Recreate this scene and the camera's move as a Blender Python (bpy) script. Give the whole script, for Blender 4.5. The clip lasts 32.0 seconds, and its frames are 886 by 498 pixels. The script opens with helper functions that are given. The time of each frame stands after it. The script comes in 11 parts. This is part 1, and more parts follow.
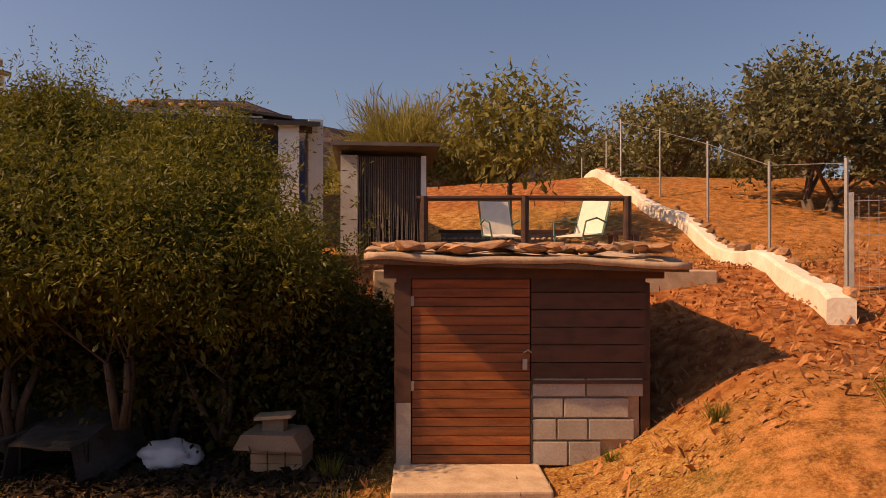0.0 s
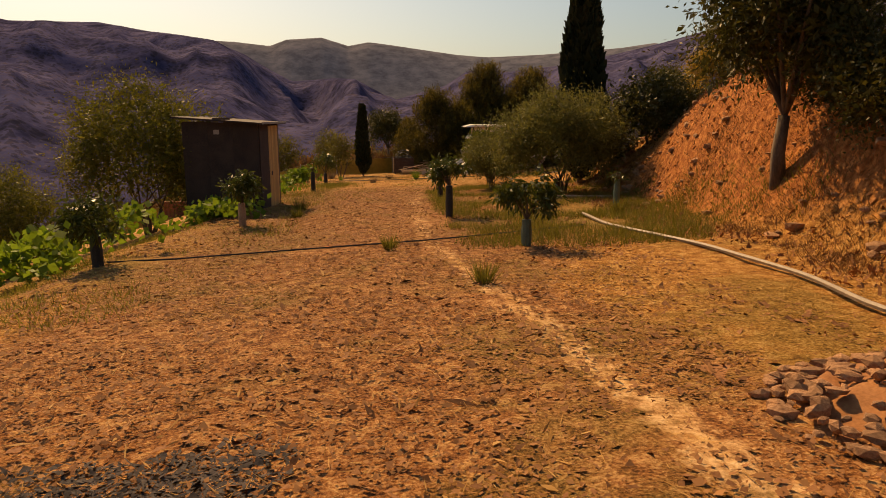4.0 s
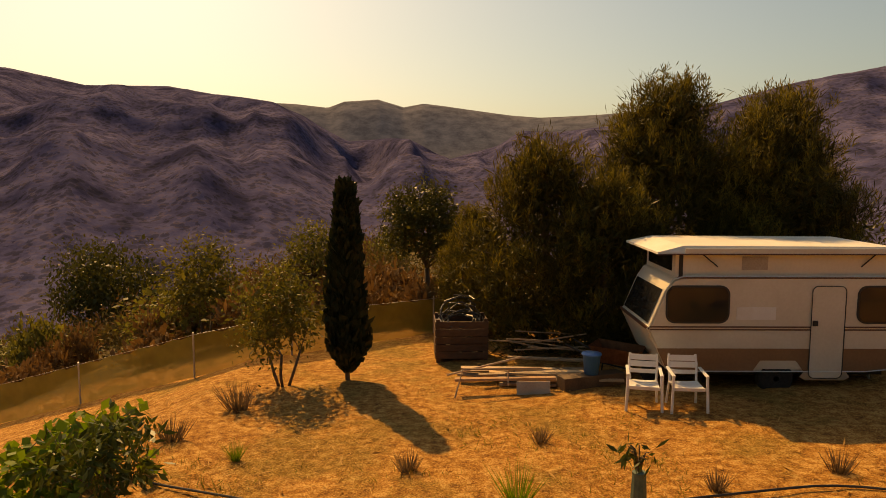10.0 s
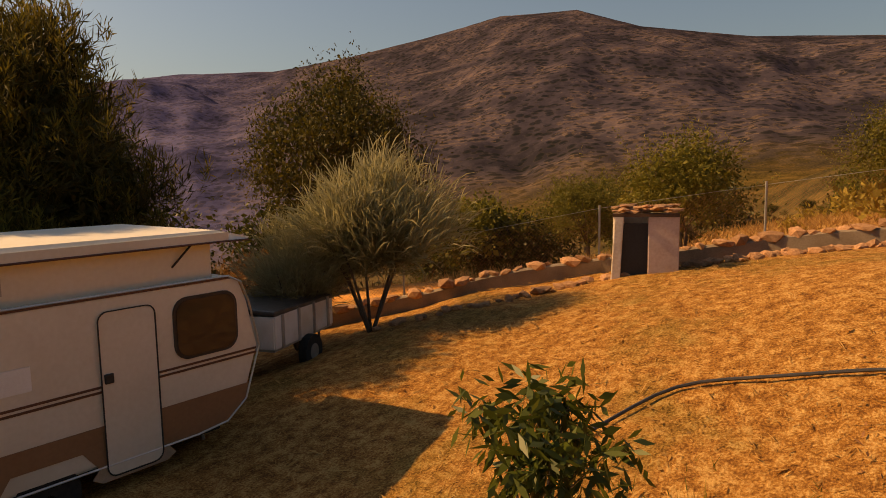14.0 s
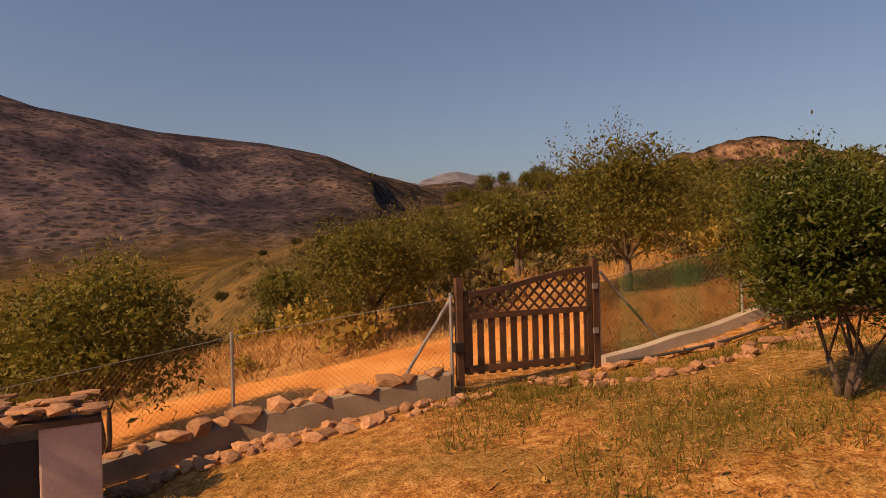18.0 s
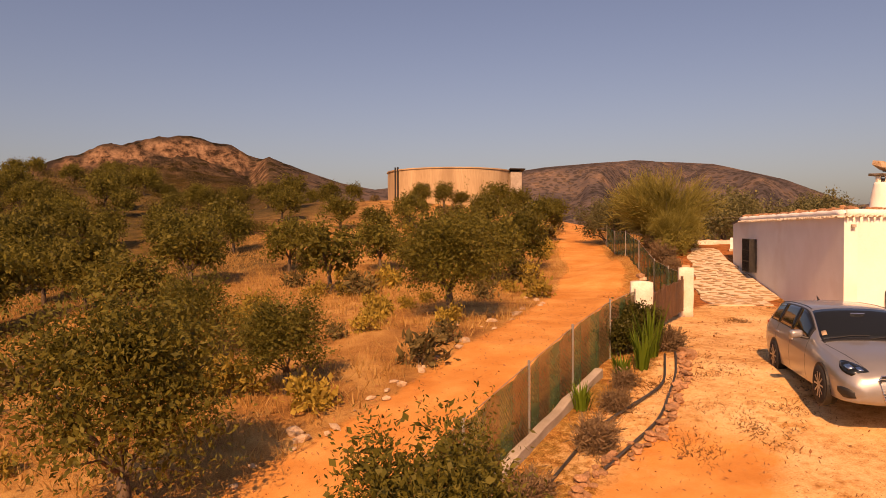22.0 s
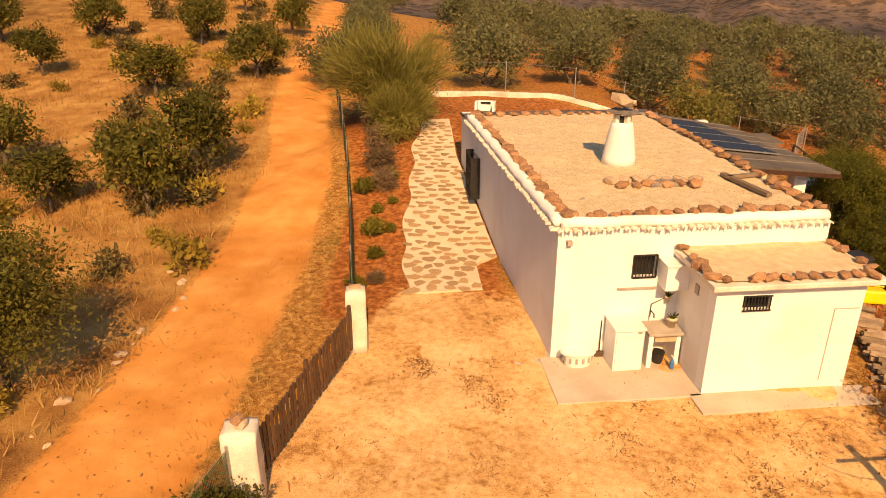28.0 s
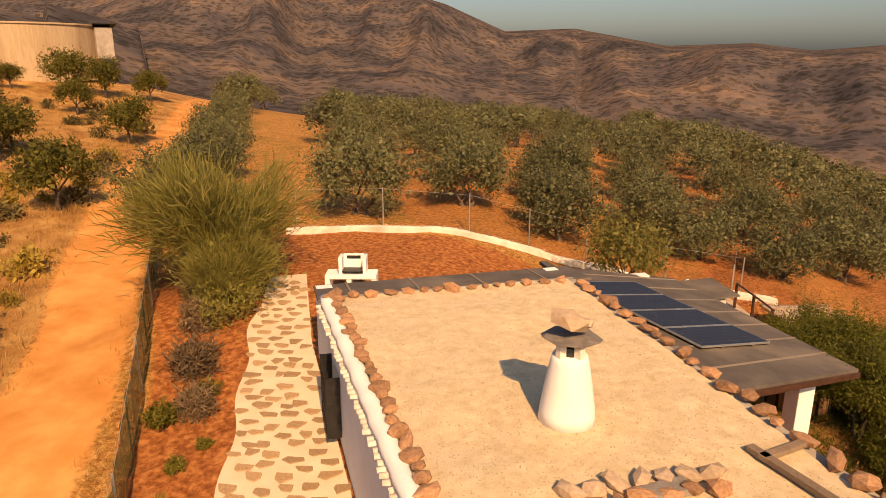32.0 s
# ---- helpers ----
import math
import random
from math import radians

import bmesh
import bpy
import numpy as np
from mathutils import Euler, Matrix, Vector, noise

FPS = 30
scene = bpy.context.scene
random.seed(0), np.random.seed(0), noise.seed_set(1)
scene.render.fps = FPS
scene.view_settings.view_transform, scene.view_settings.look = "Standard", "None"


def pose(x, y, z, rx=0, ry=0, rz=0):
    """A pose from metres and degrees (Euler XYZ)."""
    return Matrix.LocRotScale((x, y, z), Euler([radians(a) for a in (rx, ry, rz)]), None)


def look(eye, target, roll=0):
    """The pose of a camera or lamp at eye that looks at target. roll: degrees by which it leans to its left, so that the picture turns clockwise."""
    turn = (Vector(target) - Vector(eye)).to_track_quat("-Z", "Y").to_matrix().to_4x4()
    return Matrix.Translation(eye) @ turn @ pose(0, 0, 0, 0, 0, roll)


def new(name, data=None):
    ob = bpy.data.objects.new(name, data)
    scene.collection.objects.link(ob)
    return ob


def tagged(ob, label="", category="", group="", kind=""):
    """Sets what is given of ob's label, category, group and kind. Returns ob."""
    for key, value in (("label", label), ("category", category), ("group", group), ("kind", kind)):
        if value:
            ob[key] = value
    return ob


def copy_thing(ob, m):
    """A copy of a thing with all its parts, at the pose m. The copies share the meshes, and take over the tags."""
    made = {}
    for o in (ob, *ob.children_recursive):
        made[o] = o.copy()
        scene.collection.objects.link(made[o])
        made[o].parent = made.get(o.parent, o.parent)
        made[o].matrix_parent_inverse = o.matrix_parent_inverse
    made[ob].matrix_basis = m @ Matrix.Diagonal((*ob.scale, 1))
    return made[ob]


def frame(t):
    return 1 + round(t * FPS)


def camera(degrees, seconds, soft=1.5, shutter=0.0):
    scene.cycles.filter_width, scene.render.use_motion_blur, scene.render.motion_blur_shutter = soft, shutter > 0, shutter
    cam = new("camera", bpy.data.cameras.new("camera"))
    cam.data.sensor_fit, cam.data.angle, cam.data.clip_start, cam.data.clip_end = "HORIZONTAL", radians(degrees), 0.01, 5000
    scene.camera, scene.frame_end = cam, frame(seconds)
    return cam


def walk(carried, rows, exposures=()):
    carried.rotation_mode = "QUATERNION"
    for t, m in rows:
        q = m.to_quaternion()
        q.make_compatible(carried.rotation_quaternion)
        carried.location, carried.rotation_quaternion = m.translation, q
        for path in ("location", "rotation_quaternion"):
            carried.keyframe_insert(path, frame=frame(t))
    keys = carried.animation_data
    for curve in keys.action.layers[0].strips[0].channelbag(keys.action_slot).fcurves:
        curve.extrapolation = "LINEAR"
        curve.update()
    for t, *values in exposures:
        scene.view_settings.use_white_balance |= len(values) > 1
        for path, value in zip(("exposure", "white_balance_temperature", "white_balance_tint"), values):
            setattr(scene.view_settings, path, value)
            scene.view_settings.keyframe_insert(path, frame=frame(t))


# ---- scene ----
cam = camera(65.3, 32.0, 0.9)
PATH = [
    (0, (-1.064, -17.21, 3.311), (0.894, -16.8, 3.323), 0.0),
    (0.5, (-0.8, -16.56, 3.399), (0.94, -15.574, 3.407), 0.0),
    (1, (-0.692, -15.94, 3.361), (0.764, -14.571, 3.292), 0.3),
    (1.5, (-0.719, -15.124, 3.187), (0.387, -13.465, 3.024), 0.3),
    (2, (-0.774, -13.998, 3.072), (-0.059, -12.182, 2.636), 0.3),
    (2.5, (-0.7, -12.59, 2.904), (-0.266, -10.684, 2.478), 0.1),
    (3, (-0.583, -10.91, 2.691), (-0.298, -8.974, 2.281), 0.3),
    (3.5, (-0.508, -9.005, 2.554), (-0.313, -7.055, 2.157), 0.0),
    (5.5, (-0.245, 0.001, 2.475), (-0.226, 1.976, 2.159), 0.1),
    (6, (-0.166, 2.275, 2.533), (-0.157, 4.255, 2.245), -0.1),
    (6.5, (-0.044, 4.615, 2.616), (-0.039, 6.598, 2.357), -0.3),
    (7, (0.014, 6.992, 2.676), (0.021, 8.981, 2.463), -0.3),
    (7.5, (-0.037, 9.323, 2.773), (-0.03, 11.312, 2.558), -0.2),
    (8, (-0.112, 11.596, 2.901), (-0.109, 13.585, 2.687), -0.2),
    (8.5, (-0.184, 14.027, 2.973), (-0.19, 16.016, 2.763), 0.0),
    (9, (-0.282, 16.285, 3.208), (-0.293, 18.272, 2.986), -0.2),
    (9.5, (-0.248, 18.244, 3.173), (-0.272, 20.233, 2.965), 0.0),
    (10, (-0.337, 19.738, 3.231), (-0.358, 21.727, 3.015), -0.0),
    (10.5, (-0.388, 21.0, 3.218), (-0.408, 22.987, 2.991), -0.0),
    (11, (-0.349, 21.799, 3.143), (-0.266, 23.785, 2.923), -0.1),
    (11.5, (-0.325, 22.218, 2.973), (0.205, 24.134, 2.757), -0.2),
    (12, (-0.267, 22.321, 2.851), (0.588, 24.114, 2.625), -0.4),
    (12.5, (0.288, 22.617, 2.652), (1.334, 24.307, 2.434), -0.5),
    (13, (1.093, 23.335, 2.513), (2.368, 24.861, 2.303), -0.6),
    (13.5, (2.075, 24.289, 2.469), (3.499, 25.677, 2.259), -0.8),
    (14, (2.904, 25.261, 2.573), (4.485, 26.465, 2.346), -1.0),
    (14.5, (4.032, 26.271, 2.678), (5.719, 27.322, 2.455), -1.1),
    (16.5, (5.474, 27.446, 2.726), (7.402, 27.933, 2.51), -1.4),
    (17, (6.129, 27.284, 2.903), (8.12, 27.471, 2.908), -1.5),
    (17.5, (6.892, 27.061, 3.168), (8.889, 26.952, 3.164), -1.4),
    (18, (7.817, 26.955, 3.27), (9.793, 26.649, 3.265), -1.5),
    (18.5, (8.961, 27.003, 3.342), (10.9, 26.514, 3.325), -1.5),
    (19, (10.268, 27.073, 3.378), (12.152, 26.404, 3.355), -1.4),
    (19.5, (11.444, 27.092, 3.374), (13.264, 26.264, 3.352), -1.3),
    (20, (12.206, 27.103, 3.336), (13.94, 26.107, 3.319), -1.3),
    (20.5, (12.54, 27.031, 3.376), (14.194, 25.906, 3.36), -1.2),
    (21, (12.615, 26.785, 3.976), (14.191, 25.553, 3.946), -1.0),
    (21.5, (12.75, 26.389, 5.029), (14.169, 24.98, 5.004), -0.7),
    (22, (12.839, 25.787, 6.347), (14.018, 24.172, 6.296), -0.3),
    (22.5, (12.773, 25.331, 7.503), (13.766, 23.601, 7.369), -0.3),
    (23, (12.831, 24.548, 8.48), (13.72, 22.77, 8.253), -0.3),
    (23.5, (13.04, 23.851, 9.056), (13.855, 22.043, 8.805), -0.3),
    (24, (12.992, 23.291, 9.368), (13.768, 21.49, 8.977), -0.4),
    (24.5, (12.291, 22.724, 9.778), (13.024, 20.956, 9.198), -0.3),
    (26.5, (10.8, 21.073, 10.998), (11.412, 19.419, 10.055), -0.1),
    (27, (11.671, 19.81, 11.428), (12.274, 18.142, 10.503), -0.2),
    (27.5, (12.397, 18.142, 11.544), (13.007, 16.443, 10.683), -0.1),
    (28, (13.074, 16.309, 11.662), (13.69, 14.568, 10.895), -0.1),
    (28.5, (13.633, 14.39, 11.687), (14.263, 12.611, 11.024), 0.0),
    (29, (14.112, 12.563, 11.807), (14.754, 10.752, 11.252), 0.1),
    (29.5, (14.468, 11.201, 12.011), (15.118, 9.373, 11.525), 0.0),
    (30, (14.855, 10.179, 12.218), (15.505, 8.338, 11.785), 0.0),
    (30.5, (15.16, 9.381, 12.348), (15.812, 7.527, 11.975), 0.0),
    (31, (15.372, 8.761, 12.458), (16.025, 6.899, 12.136), -0.1),
    (31.5, (15.341, 8.299, 12.389), (15.985, 6.447, 11.993), -0.2),
    (32, (14.803, 7.999, 12.199), (15.14, 6.105, 11.652), 0.2),
]
walk(cam, [(t, look(eye, target, roll)) for t, eye, target, roll in PATH],
     [(0, 0.1, 8400, 26), (1.0, 0.12, 10600, 14), (2.0, 0.03, 8700, 14), (3, 0.0, 8600, 12), (6, 0.1, 14600, 12), (12, 0.1, 15600, 11), (14, 0.0, 11000, 16), (17, 0.0, 8300, 22), (18.5, 0.0, 9000, 29), (20, 0.08, 11000, 40), (22, 0.08, 10000, 38), (25, 0.16, 9000, 21), (29, 0.22, 9700, 16), (32, 0.22, 8600, 18)])

# ---------------------------------------------------------------- light
SUN_AZ, SUN_EL = 25.0, 40.0      # degrees: from +y towards -x, and up
sun_dir = Vector((-math.sin(radians(SUN_AZ)) * math.cos(radians(SUN_EL)), math.cos(radians(SUN_AZ)) * math.cos(radians(SUN_EL)), math.sin(radians(SUN_EL))))
world = bpy.data.worlds.new("sky")
scene.world = world
world.use_nodes = True
wn = world.node_tree.nodes
sky = wn.new("ShaderNodeTexSky")
sky.sky_type = "NISHITA"
sky.sun_disc = False
sky.sun_elevation, sky.sun_rotation = radians(SUN_EL), radians(-SUN_AZ)
sky.air_density, sky.dust_density, sky.ozone_density, sky.altitude = 1.2, 3.4, 7.0, 600
wn["Background"].inputs["Strength"].default_value = 0.1
world.node_tree.links.new(sky.outputs[0], wn["Background"].inputs["Color"])
lamp = bpy.data.lights.new("sun", "SUN")
lamp.energy, lamp.angle, lamp.color = 5.2, radians(0.6), (1.0, 0.71, 0.43)
sun = new("sun", lamp)
sun.matrix_world = look(sun_dir * 100, (0, 0, 0))


# ---------------------------------------------------------------- materials
def nodes_of(name):
    m = bpy.data.materials.new(name)
    m.use_nodes = True
    return m, m.node_tree.nodes, m.node_tree.links, m.node_tree.nodes["Principled BSDF"]


def surface(name, dark, light, rough=0.85, scale=4.0, grain=60.0, bump=0.25, metal=0.0, stretch=(1, 1, 1), rnd=0.12, spread=(0.35, 0.65), dirt=None, coat=0.0):
    """Colour between two tones at two scales, stains of a third one, fine relief; each piece a little different."""
    m, n, l, p = nodes_of(name)
    co = n.new("ShaderNodeTexCoord")
    mp = n.new("ShaderNodeMapping")
    mp.inputs["Scale"].default_value = stretch
    l.new(co.outputs["Object"], mp.inputs["Vector"])
    info = n.new("ShaderNodeObjectInfo")
    shift = n.new("ShaderNodeVectorMath")
    shift.operation = "ADD"
    mul = n.new("ShaderNodeMath")
    mul.operation, mul.inputs[1].default_value = "MULTIPLY", 37.0
    l.new(info.outputs["Random"], mul.inputs[0])
    l.new(mp.outputs[0], shift.inputs[0])
    l.new(mul.outputs[0], shift.inputs[1])
    big, fine = n.new("ShaderNodeTexNoise"), n.new("ShaderNodeTexNoise")
    big.inputs["Scale"].default_value, big.inputs["Detail"].default_value = scale, 5
    fine.inputs["Scale"].default_value, fine.inputs["Detail"].default_value = grain, 3
    for t in (big, fine):
        l.new(shift.outputs[0], t.inputs["Vector"])
    add = n.new("ShaderNodeMath")
    add.operation, add.inputs[1].default_value = "MULTIPLY_ADD", 0.4
    l.new(fine.outputs[0], add.inputs[0])
    half = n.new("ShaderNodeMath")
    half.operation, half.inputs[1].default_value = "MULTIPLY_ADD", 0.6
    l.new(big.outputs[0], half.inputs[0])
    half.inputs[2].default_value = 0.0
    l.new(half.outputs[0], add.inputs[2])
    ramp = n.new("ShaderNodeValToRGB")
    ramp.color_ramp.elements[0].position, ramp.color_ramp.elements[1].position = spread
    ramp.color_ramp.elements[0].color, ramp.color_ramp.elements[1].color = (*dark, 1), (*light, 1)
    l.new(add.outputs[0], ramp.inputs[0])
    col = ramp.outputs[0]
    if dirt:
        st = n.new("ShaderNodeTexNoise")
        st.inputs["Scale"].default_value, st.inputs["Detail"].default_value = scale * 0.35, 8
        l.new(shift.outputs[0], st.inputs["Vector"])
        sr = n.new("ShaderNodeMapRange")
        sr.inputs["From Min"].default_value, sr.inputs["From Max"].default_value = 0.55, 0.72
        l.new(st.outputs[0], sr.inputs["Value"])
        mx = n.new("ShaderNodeMix")
        mx.data_type = "RGBA"
        mx.inputs["B"].default_value = (*dirt, 1)
        l.new(sr.outputs[0], mx.inputs["Factor"])
        l.new(col, mx.inputs["A"])
        col = mx.outputs["Result"]
    hsv = n.new("ShaderNodeHueSaturation")
    rr = n.new("ShaderNodeMapRange")
    rr.inputs["To Min"].default_value, rr.inputs["To Max"].default_value = 1 - rnd, 1 + rnd
    l.new(info.outputs["Random"], rr.inputs["Value"])
    l.new(rr.outputs[0], hsv.inputs["Value"])
    l.new(col, hsv.inputs["Color"])
    l.new(hsv.outputs[0], p.inputs["Base Color"])
    p.inputs["Roughness"].default_value, p.inputs["Metallic"].default_value = rough, metal
    p.inputs["Coat Weight"].default_value = coat
    p.inputs["Coat Roughness"].default_value = 0.06
    if bump:
        b = n.new("ShaderNodeBump")
        b.inputs["Strength"].default_value, b.inputs["Distance"].default_value = bump, 0.02
        l.new(add.outputs[0], b.inputs["Height"])
        l.new(b.outputs[0], p.inputs["Normal"])
    return m


def leafy(name, dark, light, back=0.4, gloss=0.6):
    """Leaves: each its own tone, light passing through."""
    m, n, l, p = nodes_of(name)
    geo, info = n.new("ShaderNodeNewGeometry"), n.new("ShaderNodeObjectInfo")
    ramp = n.new("ShaderNodeValToRGB")
    ramp.color_ramp.elements[0].color, ramp.color_ramp.elements[1].color = (*dark, 1), (*light, 1)
    co, big = n.new("ShaderNodeTexCoord"), n.new("ShaderNodeTexNoise")
    big.inputs["Scale"].default_value = 1.6
    l.new(co.outputs["Object"], big.inputs["Vector"])
    mix = n.new("ShaderNodeMath")
    mix.operation, mix.inputs[1].default_value = "MULTIPLY_ADD", 0.55
    off = n.new("ShaderNodeMath")
    off.operation, off.inputs[1].default_value = "MULTIPLY", 0.45
    l.new(big.outputs[0], off.inputs[0])
    l.new(geo.outputs["Random Per Island"], mix.inputs[0])
    l.new(off.outputs[0], mix.inputs[2])
    l.new(mix.outputs[0], ramp.inputs[0])
    hsv = n.new("ShaderNodeHueSaturation")
    rr = n.new("ShaderNodeMapRange")
    rr.inputs["To Min"].default_value, rr.inputs["To Max"].default_value = 0.82, 1.18
    l.new(info.outputs["Random"], rr.inputs["Value"])
    l.new(rr.outputs[0], hsv.inputs["Value"])
    l.new(ramp.outputs[0], hsv.inputs["Color"])
    l.new(hsv.outputs[0], p.inputs["Base Color"])
    p.inputs["Roughness"].default_value = gloss
    p.inputs["Specular IOR Level"].default_value = 0.22
    tr, ms = n.new("ShaderNodeBsdfTranslucent"), n.new("ShaderNodeMixShader")
    ms.inputs[0].default_value = back
    l.new(hsv.outputs[0], tr.inputs["Color"])
    l.new(p.outputs[0], ms.inputs[1])
    l.new(tr.outputs[0], ms.inputs[2])
    l.new(ms.outputs[0], n["Material Output"].inputs["Surface"])
    return m


def glassy(name, colour, rough=0.05, alpha=1.0):
    m, n, l, p = nodes_of(name)
    p.inputs["Base Color"].default_value = (*colour, 1)
    p.inputs["Roughness"].default_value = rough
    p.inputs["IOR"].default_value = 1.45
    p.inputs["Transmission Weight"].default_value = 1 - alpha
    return m


WHITE_WASH = surface("white_wash", (0.78, 0.76, 0.71), (0.86, 0.85, 0.81), 0.9, 1.2, 30, 0.15, rnd=0.02, dirt=(0.72, 0.66, 0.58))
OLD_WASH = surface("old_wash", (0.6, 0.5, 0.38), (0.78, 0.72, 0.62), 0.95, 2.5, 25, 0.5, rnd=0.03, dirt=(0.5, 0.4, 0.3))
# stained concrete, with the channel wall's shade put into its colour
DARK_CONCRETE = surface("shaded_concrete", (0.17, 0.125, 0.085), (0.3, 0.235, 0.17), 0.95, 2.0, 50, 0.5, rnd=0.05, dirt=(0.13, 0.085, 0.05))
PALE_CONCRETE = surface("pale_concrete", (0.46, 0.36, 0.26), (0.6, 0.5, 0.39), 0.95, 1.5, 50, 0.3, rnd=0.04, dirt=(0.4, 0.28, 0.18))
PINK_WASH = surface("pink_render", (0.5, 0.36, 0.3), (0.64, 0.5, 0.43), 0.95, 2.5, 25, 0.4, rnd=0.03, dirt=(0.42, 0.28, 0.2))
ROOF_GRAVEL = surface("roof_gravel", (0.5, 0.37, 0.21), (0.7, 0.56, 0.36), 0.95, 5.0, 60, 0.9, rnd=0.02, dirt=(0.62, 0.48, 0.31))
CONCRETE = surface("concrete", (0.3, 0.25, 0.2), (0.46, 0.4, 0.33), 0.95, 2.0, 50, 0.45, rnd=0.05, dirt=(0.24, 0.19, 0.14))
TANK_WALL = surface("tank_plaster", (0.4, 0.27, 0.15), (0.56, 0.41, 0.25), 0.95, 0.4, 4, 0.15, rnd=0.0, stretch=(1.6, 1.6, 0.25), dirt=(0.28, 0.18, 0.1))
STONE = surface("field_stone", (0.24, 0.11, 0.05), (0.46, 0.26, 0.14), 0.95, 7, 60, 0.6, rnd=0.3)
PALE_STONE = surface("pale_stone", (0.36, 0.24, 0.15), (0.54, 0.4, 0.27), 0.95, 6, 60, 0.4, rnd=0.2)
ROCK_SLAB = surface("slate_cap", (0.12, 0.1, 0.09), (0.27, 0.23, 0.19), 0.9, 6, 50, 0.5)
PATH_STONE = surface("path_stone", (0.3, 0.18, 0.09), (0.47, 0.31, 0.165), 0.95, 5, 60, 0.4, rnd=0.2)
PATH_MORTAR = surface("path_mortar", (0.58, 0.45, 0.3), (0.7, 0.57, 0.41), 0.95, 2, 60, 0.3, rnd=0.0)
WOOD_DOOR = surface("stained_boards", (0.13, 0.035, 0.01), (0.36, 0.11, 0.03), 0.45, 2.2, 30, 0.3, stretch=(1.2, 0.35, 9), rnd=0.28)
WOOD_DARK = surface("dark_boards", (0.045, 0.02, 0.012), (0.1, 0.045, 0.025), 0.5, 2.2, 30, 0.25, stretch=(3, 0.35, 6), rnd=0.25)
WOOD_BEAM = surface("old_beam", (0.07, 0.04, 0.022), (0.15, 0.09, 0.05), 0.75, 3, 40, 0.4, rnd=0.15)
WOOD_GREY = surface("weathered_wood", (0.2, 0.13, 0.08), (0.4, 0.29, 0.19), 0.85, 3, 50, 0.45, stretch=(1, 0.3, 1), rnd=0.35)
WOOD_PALE = surface("pale_wood", (0.42, 0.28, 0.16), (0.6, 0.43, 0.27), 0.8, 3, 50, 0.35, stretch=(1, 0.3, 1), rnd=0.2)
WOOD_GATE = surface("gate_wood", (0.06, 0.028, 0.014), (0.13, 0.062, 0.03), 0.6, 4, 40, 0.4, rnd=0.25)
METAL_GREY = surface("galvanised", (0.36, 0.35, 0.33), (0.5, 0.49, 0.46), 0.5, 8, 80, 0.1, metal=0.7)
METAL_DARK = surface("dark_metal", (0.02, 0.02, 0.02), (0.05, 0.045, 0.04), 0.5, 8, 80, 0.15, metal=0.5)
RUST = surface("rusty_iron", (0.17, 0.06, 0.025), (0.3, 0.13, 0.06), 0.8, 9, 60, 0.3, metal=0.3)
SHEET_ROOF = surface("felt_roof", (0.075, 0.06, 0.048), (0.14, 0.115, 0.092), 0.85, 1.5, 40, 0.25, rnd=0.04, dirt=(0.2, 0.16, 0.12))
ROOF_SEAM = surface("roof_seam", (0.2, 0.155, 0.115), (0.27, 0.215, 0.165), 0.9, 3, 30, 0.2)
SHED_DARK = surface("tarred_panel", (0.03, 0.018, 0.013), (0.065, 0.04, 0.028), 0.85, 2.5, 30, 0.3, rnd=0.1)
SHED_DOOR = surface("yellowed_boards", (0.42, 0.27, 0.09), (0.6, 0.41, 0.16), 0.8, 3, 40, 0.35, stretch=(1, 1, 0.2), rnd=0.2)
CREAM = surface("caravan_cream", (0.62, 0.56, 0.45), (0.7, 0.645, 0.54), 0.4, 1.2, 20, 0.03, rnd=0.0, dirt=(0.55, 0.48, 0.37))
CREAM_TOP = surface("caravan_roof", (0.7, 0.66, 0.56), (0.8, 0.77, 0.69), 0.5, 1.2, 20, 0.05, rnd=0.0, dirt=(0.5, 0.42, 0.3))
BROWN_BAND = surface("caravan_brown", (0.23, 0.12, 0.06), (0.29, 0.16, 0.085), 0.45, 1.5, 20, 0.03, rnd=0.0)
STRIPE = surface("dark_stripe", (0.09, 0.035, 0.02), (0.13, 0.05, 0.03), 0.45, 3, 30, 0.0)
ALU = surface("aluminium_trim", (0.5, 0.47, 0.42), (0.62, 0.6, 0.55), 0.4, 5, 40, 0.0, metal=0.8)
DARK_GLASS = glassy("tinted_pane", (0.02, 0.02, 0.02), 0.06)
CAR_GLASS = glassy("car_glass", (0.012, 0.014, 0.014), 0.03)
SILVER = surface("silver_paint", (0.33, 0.32, 0.31), (0.37, 0.36, 0.345), 0.38, 300, 600, 0.0, metal=0.55, rnd=0.0, coat=0.9)
CAR_BLACK = surface("black_plastic", (0.012, 0.012, 0.012), (0.025, 0.025, 0.025), 0.55, 30, 200, 0.05, rnd=0.0)
RUBBER = surface("tyre_rubber", (0.012, 0.011, 0.01), (0.03, 0.027, 0.024), 0.9, 20, 100, 0.2, rnd=0.0)
CHROME = surface("chrome", (0.7, 0.7, 0.7), (0.8, 0.8, 0.8), 0.15, 30, 200, 0.0, metal=1.0, rnd=0.0)
RIM = surface("alloy", (0.42, 0.42, 0.42), (0.52, 0.52, 0.52), 0.35, 30, 200, 0.0, metal=0.9, rnd=0.0)
PLASTIC_WHITE = surface("white_plastic", (0.72, 0.7, 0.66), (0.8, 0.79, 0.76), 0.45, 3, 60, 0.02, rnd=0.02, dirt=(0.6, 0.54, 0.44))
PLASTIC_BLUE = surface("blue_plastic", (0.04, 0.16, 0.42), (0.06, 0.22, 0.52), 0.4, 4, 60, 0.02)
